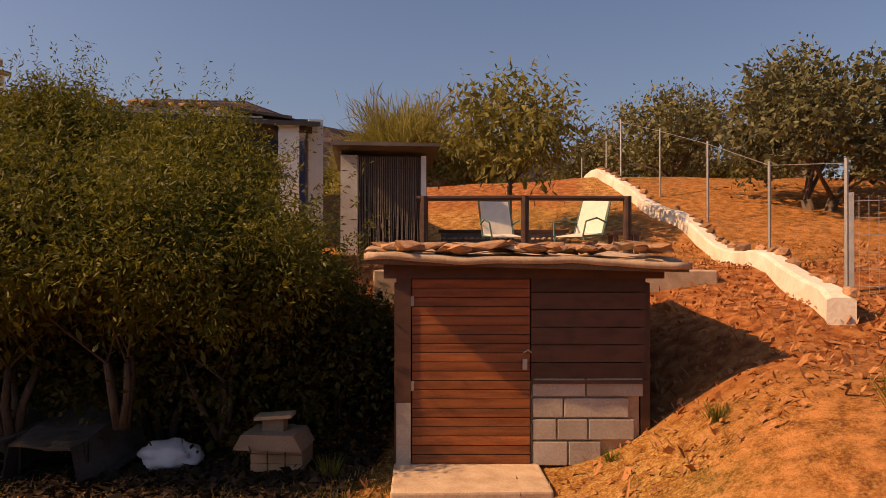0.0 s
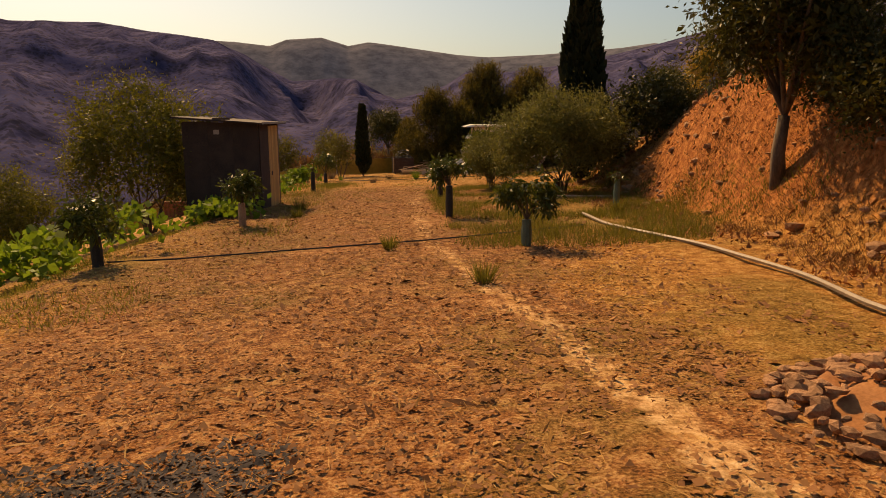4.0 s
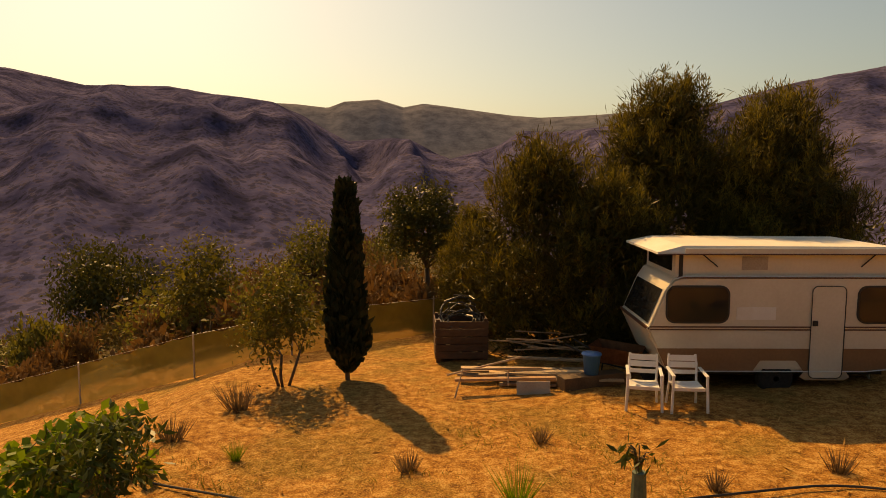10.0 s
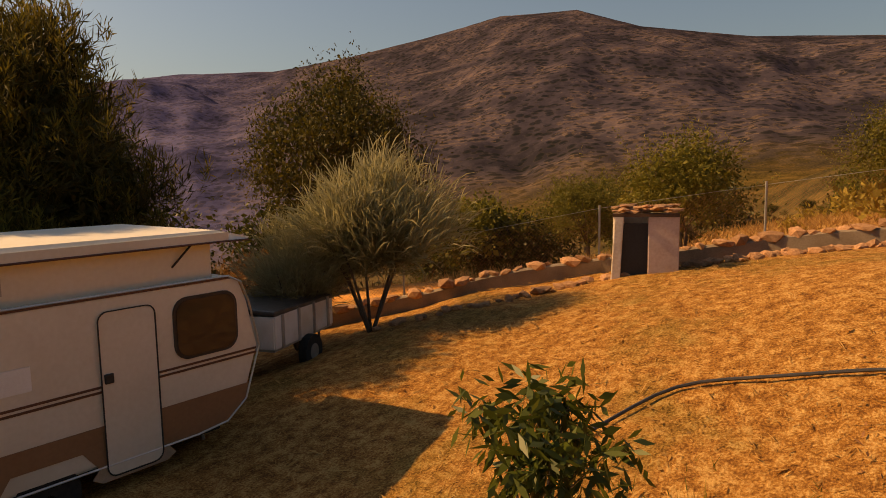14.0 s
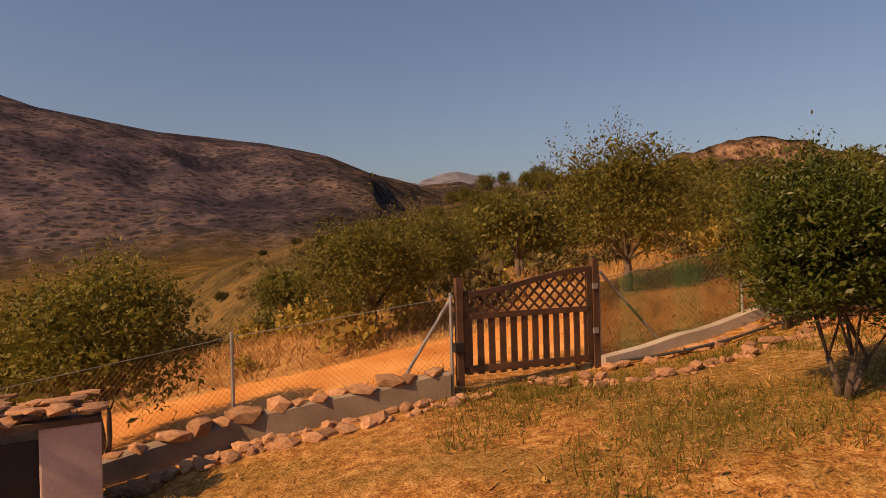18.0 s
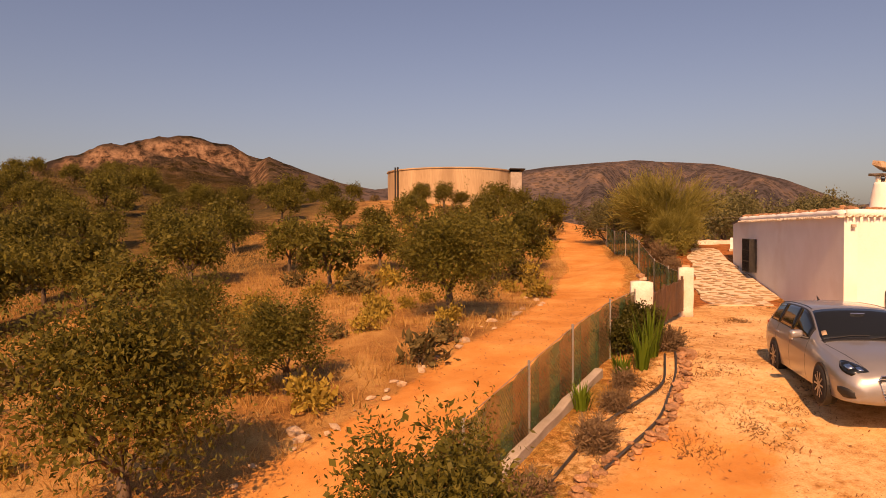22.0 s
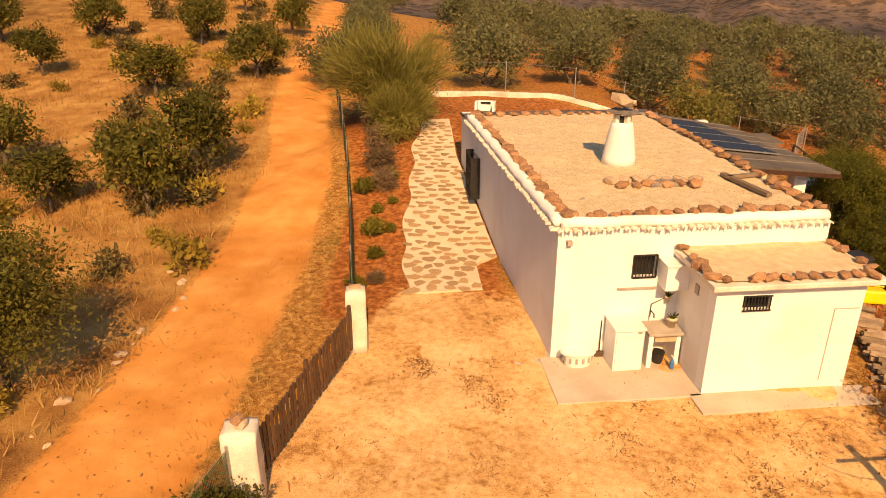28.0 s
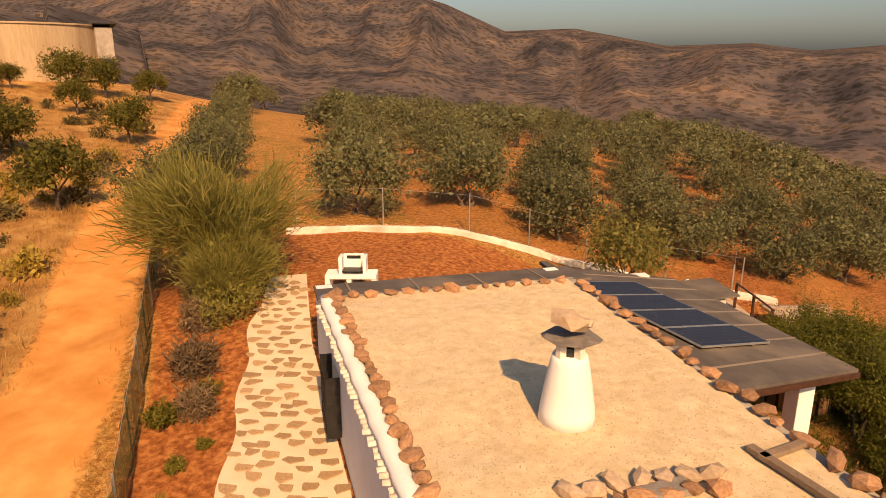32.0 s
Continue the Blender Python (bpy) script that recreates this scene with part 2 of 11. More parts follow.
PLASTIC_RED = surface("red_plastic", (0.3, 0.035, 0.012), (0.42, 0.06, 0.02), 0.5, 4, 60, 0.05)
PLASTIC_YELLOW = surface("yellow_plastic", (0.75, 0.5, 0.02), (0.85, 0.6, 0.04), 0.5, 4, 60, 0.05)
PLASTIC_MINT = surface("mint_plastic", (0.36, 0.44, 0.34), (0.46, 0.54, 0.43), 0.5, 4, 60, 0.05)
POOL_BLUE = surface("blue_cover", (0.2, 0.36, 0.5), (0.3, 0.46, 0.6), 0.35, 2, 30, 0.1, rnd=0.0)
PIPE_BLACK = surface("black_pipe", (0.025, 0.024, 0.023), (0.06, 0.057, 0.053), 0.45, 10, 80, 0.05)
PIPE_GREY = surface("grey_pipe", (0.17, 0.125, 0.085), (0.28, 0.22, 0.16), 0.6, 10, 80, 0.05)
TARP = surface("dark_tarp", (0.04, 0.035, 0.03), (0.09, 0.08, 0.075), 0.4, 5, 30, 0.4)
SACK = surface("white_sack", (0.5, 0.5, 0.52), (0.62, 0.62, 0.64), 0.7, 8, 60, 0.4)
CARD = surface("brown_box", (0.2, 0.14, 0.09), (0.3, 0.21, 0.14), 0.9, 5, 60, 0.3)
BRICK = surface("clay_block", (0.4, 0.22, 0.12), (0.55, 0.34, 0.2), 0.95, 6, 60, 0.3)
PV_CELL = surface("solar_cell", (0.012, 0.015, 0.03), (0.02, 0.025, 0.045), 0.55, 12, 60, 0.0, rnd=0.15)
BLUE_PAINT = surface("blue_paint", (0.12, 0.19, 0.5), (0.17, 0.26, 0.6), 0.7, 3, 40, 0.1, rnd=0.0)
CLOTH = surface("cream_sling", (0.6, 0.55, 0.45), (0.7, 0.65, 0.55), 0.8, 10, 200, 0.1)
GREEN_FRAME = surface("green_steel", (0.05, 0.11, 0.085), (0.08, 0.16, 0.12), 0.5, 10, 60, 0.0)
CORD = surface("grey_cord", (0.22, 0.18, 0.14), (0.36, 0.31, 0.25), 0.9, 10, 60, 0.2, rnd=0.3)
POT = surface("clay_pot", (0.55, 0.42, 0.28), (0.68, 0.55, 0.4), 0.85, 8, 60, 0.1)
BARK = surface("bark", (0.06, 0.04, 0.026), (0.15, 0.105, 0.07), 0.95, 9, 50, 0.8, stretch=(1, 1, 0.3), rnd=0.2)
BLACK_TUBE = surface("black_guard", (0.012, 0.012, 0.011), (0.03, 0.028, 0.025), 0.7, 8, 40, 0.1)
GREEN_TUBE = surface("green_guard", (0.06, 0.1, 0.07), (0.11, 0.16, 0.11), 0.6, 6, 40, 0.1)
ASH = surface("ash", (0.025, 0.02, 0.018), (0.12, 0.095, 0.085), 0.95, 3, 30, 0.6)
CLOD = surface("soil_clod", (0.2, 0.075, 0.025), (0.4, 0.18, 0.07), 0.95, 4, 40, 0.3, rnd=0.2)

L_ALMOND = leafy("almond_leaf", (0.045, 0.046, 0.009), (0.225, 0.195, 0.04))
L_WILLOW = leafy("shrub_leaf", (0.04, 0.05, 0.007), (0.21, 0.19, 0.03))
L_OLIVE = leafy("olive_leaf", (0.042, 0.045, 0.016), (0.25, 0.235, 0.105), 0.25)
L_PINE = leafy("pine_needle", (0.022, 0.022, 0.005), (0.14, 0.11, 0.019), 0.3)
L_PINE_TIP = leafy("pine_tip", (0.06, 0.052, 0.009), (0.25, 0.19, 0.03), 0.35)
L_CYPRESS = leafy("cypress_leaf", (0.014, 0.02, 0.009), (0.04, 0.048, 0.018), 0.1)
L_BROOM = leafy("broom_strand", (0.24, 0.225, 0.1), (0.56, 0.51, 0.3), 0.45)
L_YELLOW = leafy("mimosa_strand", (0.14, 0.13, 0.025), (0.36, 0.31, 0.09), 0.4)
L_AVOCADO = leafy("avocado_leaf", (0.025, 0.042, 0.008), (0.11, 0.125, 0.022), 0.3, 0.4)
L_VINE = leafy("vine_leaf", (0.06, 0.12, 0.01), (0.2, 0.28, 0.035), 0.45)
L_DARK = leafy("dark_leaf", (0.025, 0.028, 0.006), (0.1, 0.09, 0.018), 0.3, 0.5)
L_GRASS = leafy("grass_blade", (0.08, 0.085, 0.012), (0.27, 0.225, 0.045), 0.4)
L_STRAW = leafy("straw_blade", (0.33, 0.16, 0.04), (0.6, 0.36, 0.13), 0.3, 0.7)
L_DRY = leafy("dry_scrub", (0.12, 0.075, 0.04), (0.27, 0.18, 0.1), 0.2, 0.8)
L_FLOWER = leafy("flowering_leaf", (0.17, 0.12, 0.018), (0.52, 0.37, 0.085), 0.3, 0.7)
L_GREEN_OLIVE = leafy("green_olive_leaf", (0.05, 0.056, 0.014), (0.22, 0.205, 0.055), 0.4)
L_HAY = leafy("hay_blade", (0.32, 0.16, 0.045), (0.62, 0.39, 0.15), 0.3, 0.8)
L_SCRUB = leafy("brown_scrub", (0.1, 0.05, 0.018), (0.3, 0.16, 0.06), 0.2, 0.8)
L_CHIP = leafy("mulch_chip", (0.13, 0.05, 0.02), (0.44, 0.22, 0.09), 0.05, 0.9)


# ---------------------------------------------------------------- helpers
def thing(name, label, category, m=None, group="", kind=""):
    ob = new(name)
    ob.empty_display_size = 0.1
    if m is not None:
        ob.matrix_world = m
    return tagged(ob, label, category, group, kind)


def put(name, me, material, parent=None, label="", smooth=False):
    ob = new(name, me)
    if material and not me.materials:
        me.materials.append(material)
    if parent:
        ob.parent = parent
    if label:
        ob["label"] = label
    if smooth:
        me.polygons.foreach_set("use_smooth", [True] * len(me.polygons))
    return ob


def part(name, bm, material, parent=None, label="", smooth=False):
    me = bpy.data.meshes.new(name)
    bm.normal_update()
    bm.to_mesh(me)
    bm.free()
    return put(name, me, material, parent, label, smooth)


def np_mesh(name, v, f):
    """A mesh from arrays: places, and faces that all have the same number of corners."""
    v, f = np.asarray(v, np.float32), np.asarray(f, np.int32)
    me = bpy.data.meshes.new(name)
    me.vertices.add(len(v))
    me.vertices.foreach_set("co", v.ravel())
    k = f.shape[1]
    me.loops.add(f.size)
    me.loops.foreach_set("vertex_index", f.ravel())
    me.polygons.add(len(f))
    me.polygons.foreach_set("loop_start", np.arange(0, f.size, k, dtype=np.int32))
    me.polygons.foreach_set("loop_total", np.full(len(f), k, np.int32))
    me.update(calc_edges=True)
    return me


def box(bm, c, s, rot=(0, 0, 0), bevel=0.0):
    r = bmesh.ops.create_cube(bm, size=1, matrix=pose(*c, *rot) @ Matrix.Diagonal((*s, 1)))
    if bevel:
        es = list({e for v in r["verts"] for e in v.link_edges})
        bmesh.ops.bevel(bm, geom=es, offset=bevel, segments=2, affect="EDGES", profile=0.6)
    return bm


def boxed(c, s, rot=(0, 0, 0), bevel=0.0):
    return box(bmesh.new(), c, s, rot, bevel)


def tube(bm, pts, r0, r1=None, seg=6, caps=True):
    """A round bar along points, tapering from r0 to r1."""
    r1 = r0 if r1 is None else r1
    pts = [Vector(p) for p in pts]
    rings, side = [], None
    for i, p in enumerate(pts):
        d = (pts[min(i + 1, len(pts) - 1)] - pts[max(i - 1, 0)]).normalized()
        side = d.orthogonal().normalized() if side is None else (side - d * side.dot(d)).normalized()
        up, r = d.cross(side), r0 + (r1 - r0) * i / (len(pts) - 1)
        rings.append([bm.verts.new(p + (side * math.cos(a) + up * math.sin(a)) * r) for a in (2 * math.pi * k / seg for k in range(seg))])
    for a, b in zip(rings, rings[1:]):
        for k in range(seg):
            bm.faces.new((a[k], a[(k + 1) % seg], b[(k + 1) % seg], b[k]))
    if caps:
        bm.faces.new(rings[0][::-1])
        bm.faces.new(rings[-1])
    return bm


def tubed(pts, r0, r1=None, seg=8):
    return tube(bmesh.new(), pts, r0, r1, seg)


def prism(outline, depth, axis="y"):
    """A flat outline (a, z) pushed through by depth along y (or x)."""
    bm = bmesh.new()
    place = (lambda a, z, d: (a, d, z)) if axis == "y" else (lambda a, z, d: (d, a, z))
    a = [bm.verts.new(place(u, w, 0)) for u, w in outline]
    b = [bm.verts.new(place(u, w, depth)) for u, w in outline]
    bm.faces.new(a)
    bm.faces.new(b[::-1])
    for i in range(len(a)):
        j = (i + 1) % len(a)
        bm.faces.new((a[j], a[i], b[i], b[j]))
    bmesh.ops.recalc_face_normals(bm, faces=bm.faces)
    return bm


def round_rect(x0, z0, x1, z1, r, n=5):
    out = []
    for cx, cz, a0 in ((x1 - r, z1 - r, 0), (x0 + r, z1 - r, 90), (x0 + r, z0 + r, 180), (x1 - r, z0 + r, 270)):
        out += [(cx + r * math.cos(radians(a0 + 90 * k / n)), cz + r * math.sin(radians(a0 + 90 * k / n))) for k in range(n + 1)]
    return out


def stone_mesh(name, seed, flat=0.6, rough=0.25):
    """An angular lump about 1 m across."""
    rng = random.Random(seed)
    bm = bmesh.new()
    bmesh.ops.create_icosphere(bm, subdivisions=1, radius=0.5)
    for v in bm.verts:
        v.co *= 1 + rng.uniform(-rough, rough)
        v.co.z *= flat
        v.co.x *= 1.15
    me = bpy.data.meshes.new(name)
    bm.to_mesh(me)
    bm.free()
    return me


STONES = [stone_mesh("stone", k, 0.55 + 0.06 * (k % 4)) for k in range(8)]
for st in STONES:
    st.materials.append(STONE)
PALE = [stone_mesh("pale_stone", k + 20, 0.6) for k in range(4)]
for st in PALE:
    st.materials.append(PALE_STONE)


def stone(parent, x, y, z, s, rng, meshes=STONES, name="stone", spin=True):
    ob = new(name, meshes[rng.randrange(len(meshes))])
    ob.parent = parent
    ob.matrix_basis = pose(x, y, z, rng.uniform(-12, 12), rng.uniform(-12, 12), rng.uniform(0, 360) if spin else rng.uniform(-20, 20)) @ Matrix.Diagonal((s * rng.uniform(0.8, 1.3), s * rng.uniform(0.7, 1.1), s * rng.uniform(0.7, 1.2), 1))
    return ob

# ---------------------------------------------------------------- the lie of the land
def sst(a, b, x):
    t = np.clip((x - a) / (b - a), 0, 1)
    return t * t * (3 - 2 * t)


def near_height(x, y):
    """The lower field, the yard above it with its bank, the slope to the lower gate, and the hill beyond the track."""
    x, y = np.asarray(x, float), np.asarray(y, float)
    low = 0.5 - 0.042 * np.minimum(y, 42) + 0.03 * np.clip(x, -4, 6)
    low = low - 0.07 * np.clip(8 - x, 0, 40) * sst(-22, -35, y) - 0.28 * np.clip(-5 - x, 0, 40) - 0.02 * np.clip(y - 35, 0, 60)
    up = np.where(y < 11, 3.72 - 0.02 * np.clip(y - 4, -6, 7), 3.58 - 0.155 * (np.clip(y, 11, 34) - 11))
    up = up + 0.09 * np.clip(-y - 1, 0, 17 + 0.4 * np.clip(x - 24, 0, 60)) * sst(12, 20, x)
    up = up - 0.6 * sst(-6, -15, y) * (1 - sst(10, 16, x))
    toe = np.interp(y, [-25, -15, 0, 12, 20, 30, 60], [5.6, 5.4, 5.4, 6.2, 5.5, 5, 4])
    crest = np.interp(y, [-25, -15, 0, 12, 20, 30, 60], [9.0, 8.7, 8.0, 8.6, 11, 15.5, 16])
    up = up - 0.4 * sst(-15.5, -18, y) * (1 - sst(10.5, 13.5, x)) - 0.03 * np.clip(-18 - y, 0, 30) * sst(12, 20, x)
    up = up + np.interp(-y - 1, [0, 9, 17], [0, 0.62, 0.15]) * sst(14, 20, x) * sst(28, 25.5, x)
    up = up - 0.26 * np.exp(-((x - 17.2) ** 2 + (y - 22.4) ** 2) / 5.5)
    z = low + (up - low) * sst(0, 1, (x - toe) / (crest - toe))
    z = z + 0.95 * sst(-16.9, -19.1, y) * sst(8.5, 6.2, x) * sst(0.5, 4.5, x) + 0.28 * sst(-16.8, -18.6, y) * sst(7, 9.5, x) * sst(15, 12.5, x)
    beyond = x - (19.5 + np.clip(5 - y, 0, 80) * 0.46)
    z = z + 0.12 * np.clip(beyond, 0, 7) * sst(12, 22, y) * sst(40, 30, y)
    return z + np.clip(beyond, 0, 200) * np.interp(y, [-60, -10, 8, 25, 60], [0.03, 0.02, -0.01, -0.1, -0.2]) - 0.16 * np.clip(y - 33, 0, 80) * sst(2, 6, x)


# skyline: bearing, degrees up, distance; valley: bearing, height of its floor
SKY_AZ = [-180, -174.6, -170, -165, -159, -152, -141, -134, -128, -110, -104, -99.8, -96.6, -93, -89, -84, -76, -68]
SKY_EL = [2.1, 1.9, 3.9, 5.3, 5.8, 5.4, 4.0, 3.2, 3.0, 3.6, 5.0, 6.1, 5.4, 6.2, 7.8, 8.9, 9.6, 10.8]
SKY_AZ += [-63, -57, -51, -45, -39, -32, -26, -20, -13, -9, -5.6, -3.7, -1.5, 0.3, 2, 3.6, 5.4, 8.5, 10, 12.1, 14.4, 18.4, 22, 27.6, 32.3, 60, 90, 130, 158, 163, 167, 173, 180]
SKY_EL += [12.4, 12.2, 10.6, 9.2, 8.0, 7.6, 6.8, 5.4, 3.9, 3.5, 3.6, 2.4, 1.8, 1.3, 2.1, 2.9, 2.95, 2.7, 3.5, 4.8, 5.7, 6.2, 6.7, 6.5, 7.4, 7.5, 6, 3, 0.9, 0.5, 1.0, 0.8, 2.1]
FAR_AZ = [-180, -150, -136, -128, -108, -98, -92, -70, -45, -25, 0, 30, 90, 150, 180]
FAR_R = [3200, 2500, 2600, 3600, 4000, 4000, 1500, 1350, 1700, 2600, 3300, 2900, 3000, 3500, 3200]
LOW_AZ = [-180, -150, -125, -100, -70, -40, -10, 30, 90, 140, 180]
LOW_Z = [-62, -30, 5, -5, -8, -45, -95, -105, -110, -85, -62]
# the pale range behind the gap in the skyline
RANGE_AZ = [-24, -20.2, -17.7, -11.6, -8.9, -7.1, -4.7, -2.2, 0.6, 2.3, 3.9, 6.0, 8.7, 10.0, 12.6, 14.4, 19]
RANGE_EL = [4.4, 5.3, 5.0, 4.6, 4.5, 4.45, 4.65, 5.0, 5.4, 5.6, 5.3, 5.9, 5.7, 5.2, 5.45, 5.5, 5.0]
CENTRE = (9.0, 10.0)
TRACK_X = [1.45, 1.5, 1.47, 0.8, 0.05, 0.08, 0.4]    # the worn footpath down the field


def lattice_noise(x, y, seed):
    """Smooth gradient noise over a plane, about -0.7 to 0.7."""
    xi, yi = np.floor(x).astype(np.int64), np.floor(y).astype(np.int64)
    fx, fy = x - xi, y - yi
    sx, sy = fx * fx * fx * (fx * (fx * 6 - 15) + 10), fy * fy * fy * (fy * (fy * 6 - 15) + 10)

    def corner(i, j):
        h = ((xi + i) * 374761393 + (yi + j) * 668265263 + seed * 974634777) & 0xFFFFFFFF
        h = ((h ^ (h >> 13)) * 1274126177) & 0xFFFFFFFF
        a = (h ^ (h >> 16)).astype(float) * (2 * np.pi / 4294967296.0)
        return np.cos(a) * (fx - i) + np.sin(a) * (fy - j)
    lo = corner(0, 0) * (1 - sx) + corner(1, 0) * sx
    hi = corner(0, 1) * (1 - sx) + corner(1, 1) * sx
    return lo * (1 - sy) + hi * sy


def far_height(r, az):
    """Valley floor, then slopes up to the skyline, with ridges and gullies."""
    el, big = np.interp(az, SKY_AZ, SKY_EL), np.interp(az, FAR_AZ, FAR_R)
    floor = np.interp(az, LOW_AZ, LOW_Z)
    top = np.tan(np.radians(el)) * big + 6
    t = np.clip((r - 420) / (big - 420), 0, 1)
    down = floor * sst(45, 430, r)
    z = down + (top - floor) * t ** 1.5
    # three lines of foothills, each with its own crest and a dip behind it
    for mid, part_up, swing, k, seed in ((0.2, 0.18, 2.4, 7.0, 11), (0.42, 0.45, 1.9, 9.0, 12), (0.68, 0.74, 1.3, 8.0, 13)):
        at = 420 + (big - 420) * (mid + 0.1 * lattice_noise(az / 14, az * 0, seed + 20))
        rise = el * part_up - 2.0 * (1 - part_up) + swing * (lattice_noise(az / k, az * 0 + 0.5, seed) + 0.4 * lattice_noise(az / k * 2.7, az * 0 + 0.5, seed + 5))
        crest = np.tan(np.radians(np.minimum(rise, el - 0.5))) * at
        front, rear = np.clip((r - at * 0.62) / (at * 0.38), 0, 1), np.clip((at * 1.22 - r) / (at * 0.22), 0, 1)
        lift = np.clip(crest - z, 0, None) * np.where(r < at, front ** 1.3, rear)
        z = z + lift * sst(-104, -92, az) * sst(150, 120, np.abs(az - 30))
    z = np.where(r > big, top - (r - big) * 0.12, z)
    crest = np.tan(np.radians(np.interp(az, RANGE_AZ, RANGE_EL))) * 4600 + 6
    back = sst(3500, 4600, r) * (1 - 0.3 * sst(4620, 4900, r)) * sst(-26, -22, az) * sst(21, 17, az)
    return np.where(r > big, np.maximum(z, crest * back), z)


def height(x, y):
    x, y = np.atleast_1d(np.asarray(x, float)), np.atleast_1d(np.asarray(y, float))
    dx, dy = x - CENTRE[0], y - CENTRE[1]
    r, az = np.hypot(dx, dy), np.degrees(np.arctan2(-dx, dy))
    near = near_height(CENTRE[0] + dx * np.minimum(1, 95 / np.maximum(r, 1e-6)), CENTRE[1] + dy * np.minimum(1, 95 / np.maximum(r, 1e-6)))
    z = near * (1 - sst(70, 330, r)) + far_height(r, az)
    # the crag and the scrub hill beside it
    def hill(a, d, h, wa, wr):
        return h * np.exp(-((az - a) / wa) ** 2 - ((r - d) / wr) ** 2)
    z = z + hill(-112, 190, 7, 13, 60) + hill(-135, 260, 6, 10, 100)
    z = z + hill(162, 1150, 78, 11, 240) + hill(176, 1500, 46, 7, 260) + hill(-168, 1300, 60, 8, 260) + hill(-153, 1250, 70, 7, 220) + hill(148, 900, 70, 10, 200)
    z = z + 3.9 * np.exp(-((x - 72) ** 2 + (y + 57) ** 2) / 26.0 ** 2)
    crest = np.interp(az, [-118, -112, -104, -97, -91, -83, -77, -72], [8, 17, 18.0, 16.4, 11.1, 6.6, 1, -6])
    z = z + np.clip(crest - z, 0, None) * sst(50, 165, r) * (1 - sst(190, 300, r)) * sst(-119, -112, az) * sst(-68, -76, az)
    el = np.interp(az, [-147, -141, -134, -130.3, -126.7, -125.4, -122.2, -116.3, -112.5, -110.9, -108.7, -106], [0, 2.2, 3.4, 4.5, 5.8, 6.6, 6.9, 5.9, 4.6, 3.3, 1.4, 0])
    top = 9 + np.tan(np.radians(el * 0.95)) * 550
    steep = sst(4.0, 5.0, el) * sst(-128.2, -126.2, az)
    rise = sst(230, 530, r) * (1 - 0.42 * steep) + 0.42 * steep * sst(518, 548, r)
    z = z + np.clip(top - z, 0, None) * rise * (1 - sst(620, 800, r)) * (el > 0)
    return z


def gz(x, y):
    return float(height(x, y)[0])


def ridges(x, y, size, octaves, seed, keep=0.5):
    """Sharp crests with gullies branching off them, about -1 to 1."""
    wx, wy = lattice_noise(x / size * 0.6, y / size * 0.6, seed + 50), lattice_noise(x / size * 0.6, y / size * 0.6, seed + 60)
    x, y = x / size + 0.55 * wx, y / size + 0.55 * wy
    out, amp, gate = 0.0, 1.0, 1.0
    for k in range(octaves):
        r = 1 - 2.6 * np.abs(lattice_noise(x, y, seed + k))
        out = out + amp * gate * r
        gate = np.clip(0.35 + 0.65 * (r + 0.6), 0.25, 1.0)
        x, y, amp = x * 2.05 + 7.3, y * 2.05 - 3.1, amp * keep
    return out


def far_relief(X, Y, Z, R, deg):
    """Spurs, gullies and ledges of the mountains, kept under the skyline."""
    big = np.interp(deg, FAR_AZ, FAR_R)
    u = np.clip((R - 200) / (big - 200), 0, 1)
    rim = np.where(R < big, 4 * u * (1 - u), 0.0)
    side = np.maximum(sst(-40, -15, deg) * sst(112, 92, deg), 0.8 * sst(140, 152, np.abs(deg)))
    lines = lattice_noise(deg / 11 + 0.5 * lattice_noise(deg / 8, R / 600, 3), R / 3800, 5)
    spur = 0.75 - 2.3 * np.abs(lines) + 0.45 * (0.5 - 2.0 * np.abs(lattice_noise(deg / 4.6, R / 1500, 9)))
    Z = Z + np.minimum(R, 2200.0) * 0.06 * spur * rim * rim * side
    tame = np.where((deg > -141) & (deg < -106) & (R < 1300), 0.25, 1.0)
    Z = Z + np.minimum(R, 1700.0) * 0.022 * ridges(X, Y, 620, 6, 21, 0.5) * np.sqrt(rim) * sst(180, 620, R) * tame
    Z = Z + 2.2 * ridges(X, Y, 90, 4, 41, 0.5) * sst(90, 420, R) * tame * np.clip(rim * 3, 0.15, 1)
    crest = R * np.tan(np.radians(np.interp(deg, SKY_AZ, SKY_EL) - 0.12)) + 5
    soft = crest - 12 * np.logaddexp(0.0, np.clip((crest - Z) / 12, -60, 60))
    use = (R > 300) & (R < 3480) & (Z > crest - 60) & ~((deg > -147) & (deg < -107) & (R < 820))
    return np.where(use, soft, Z)


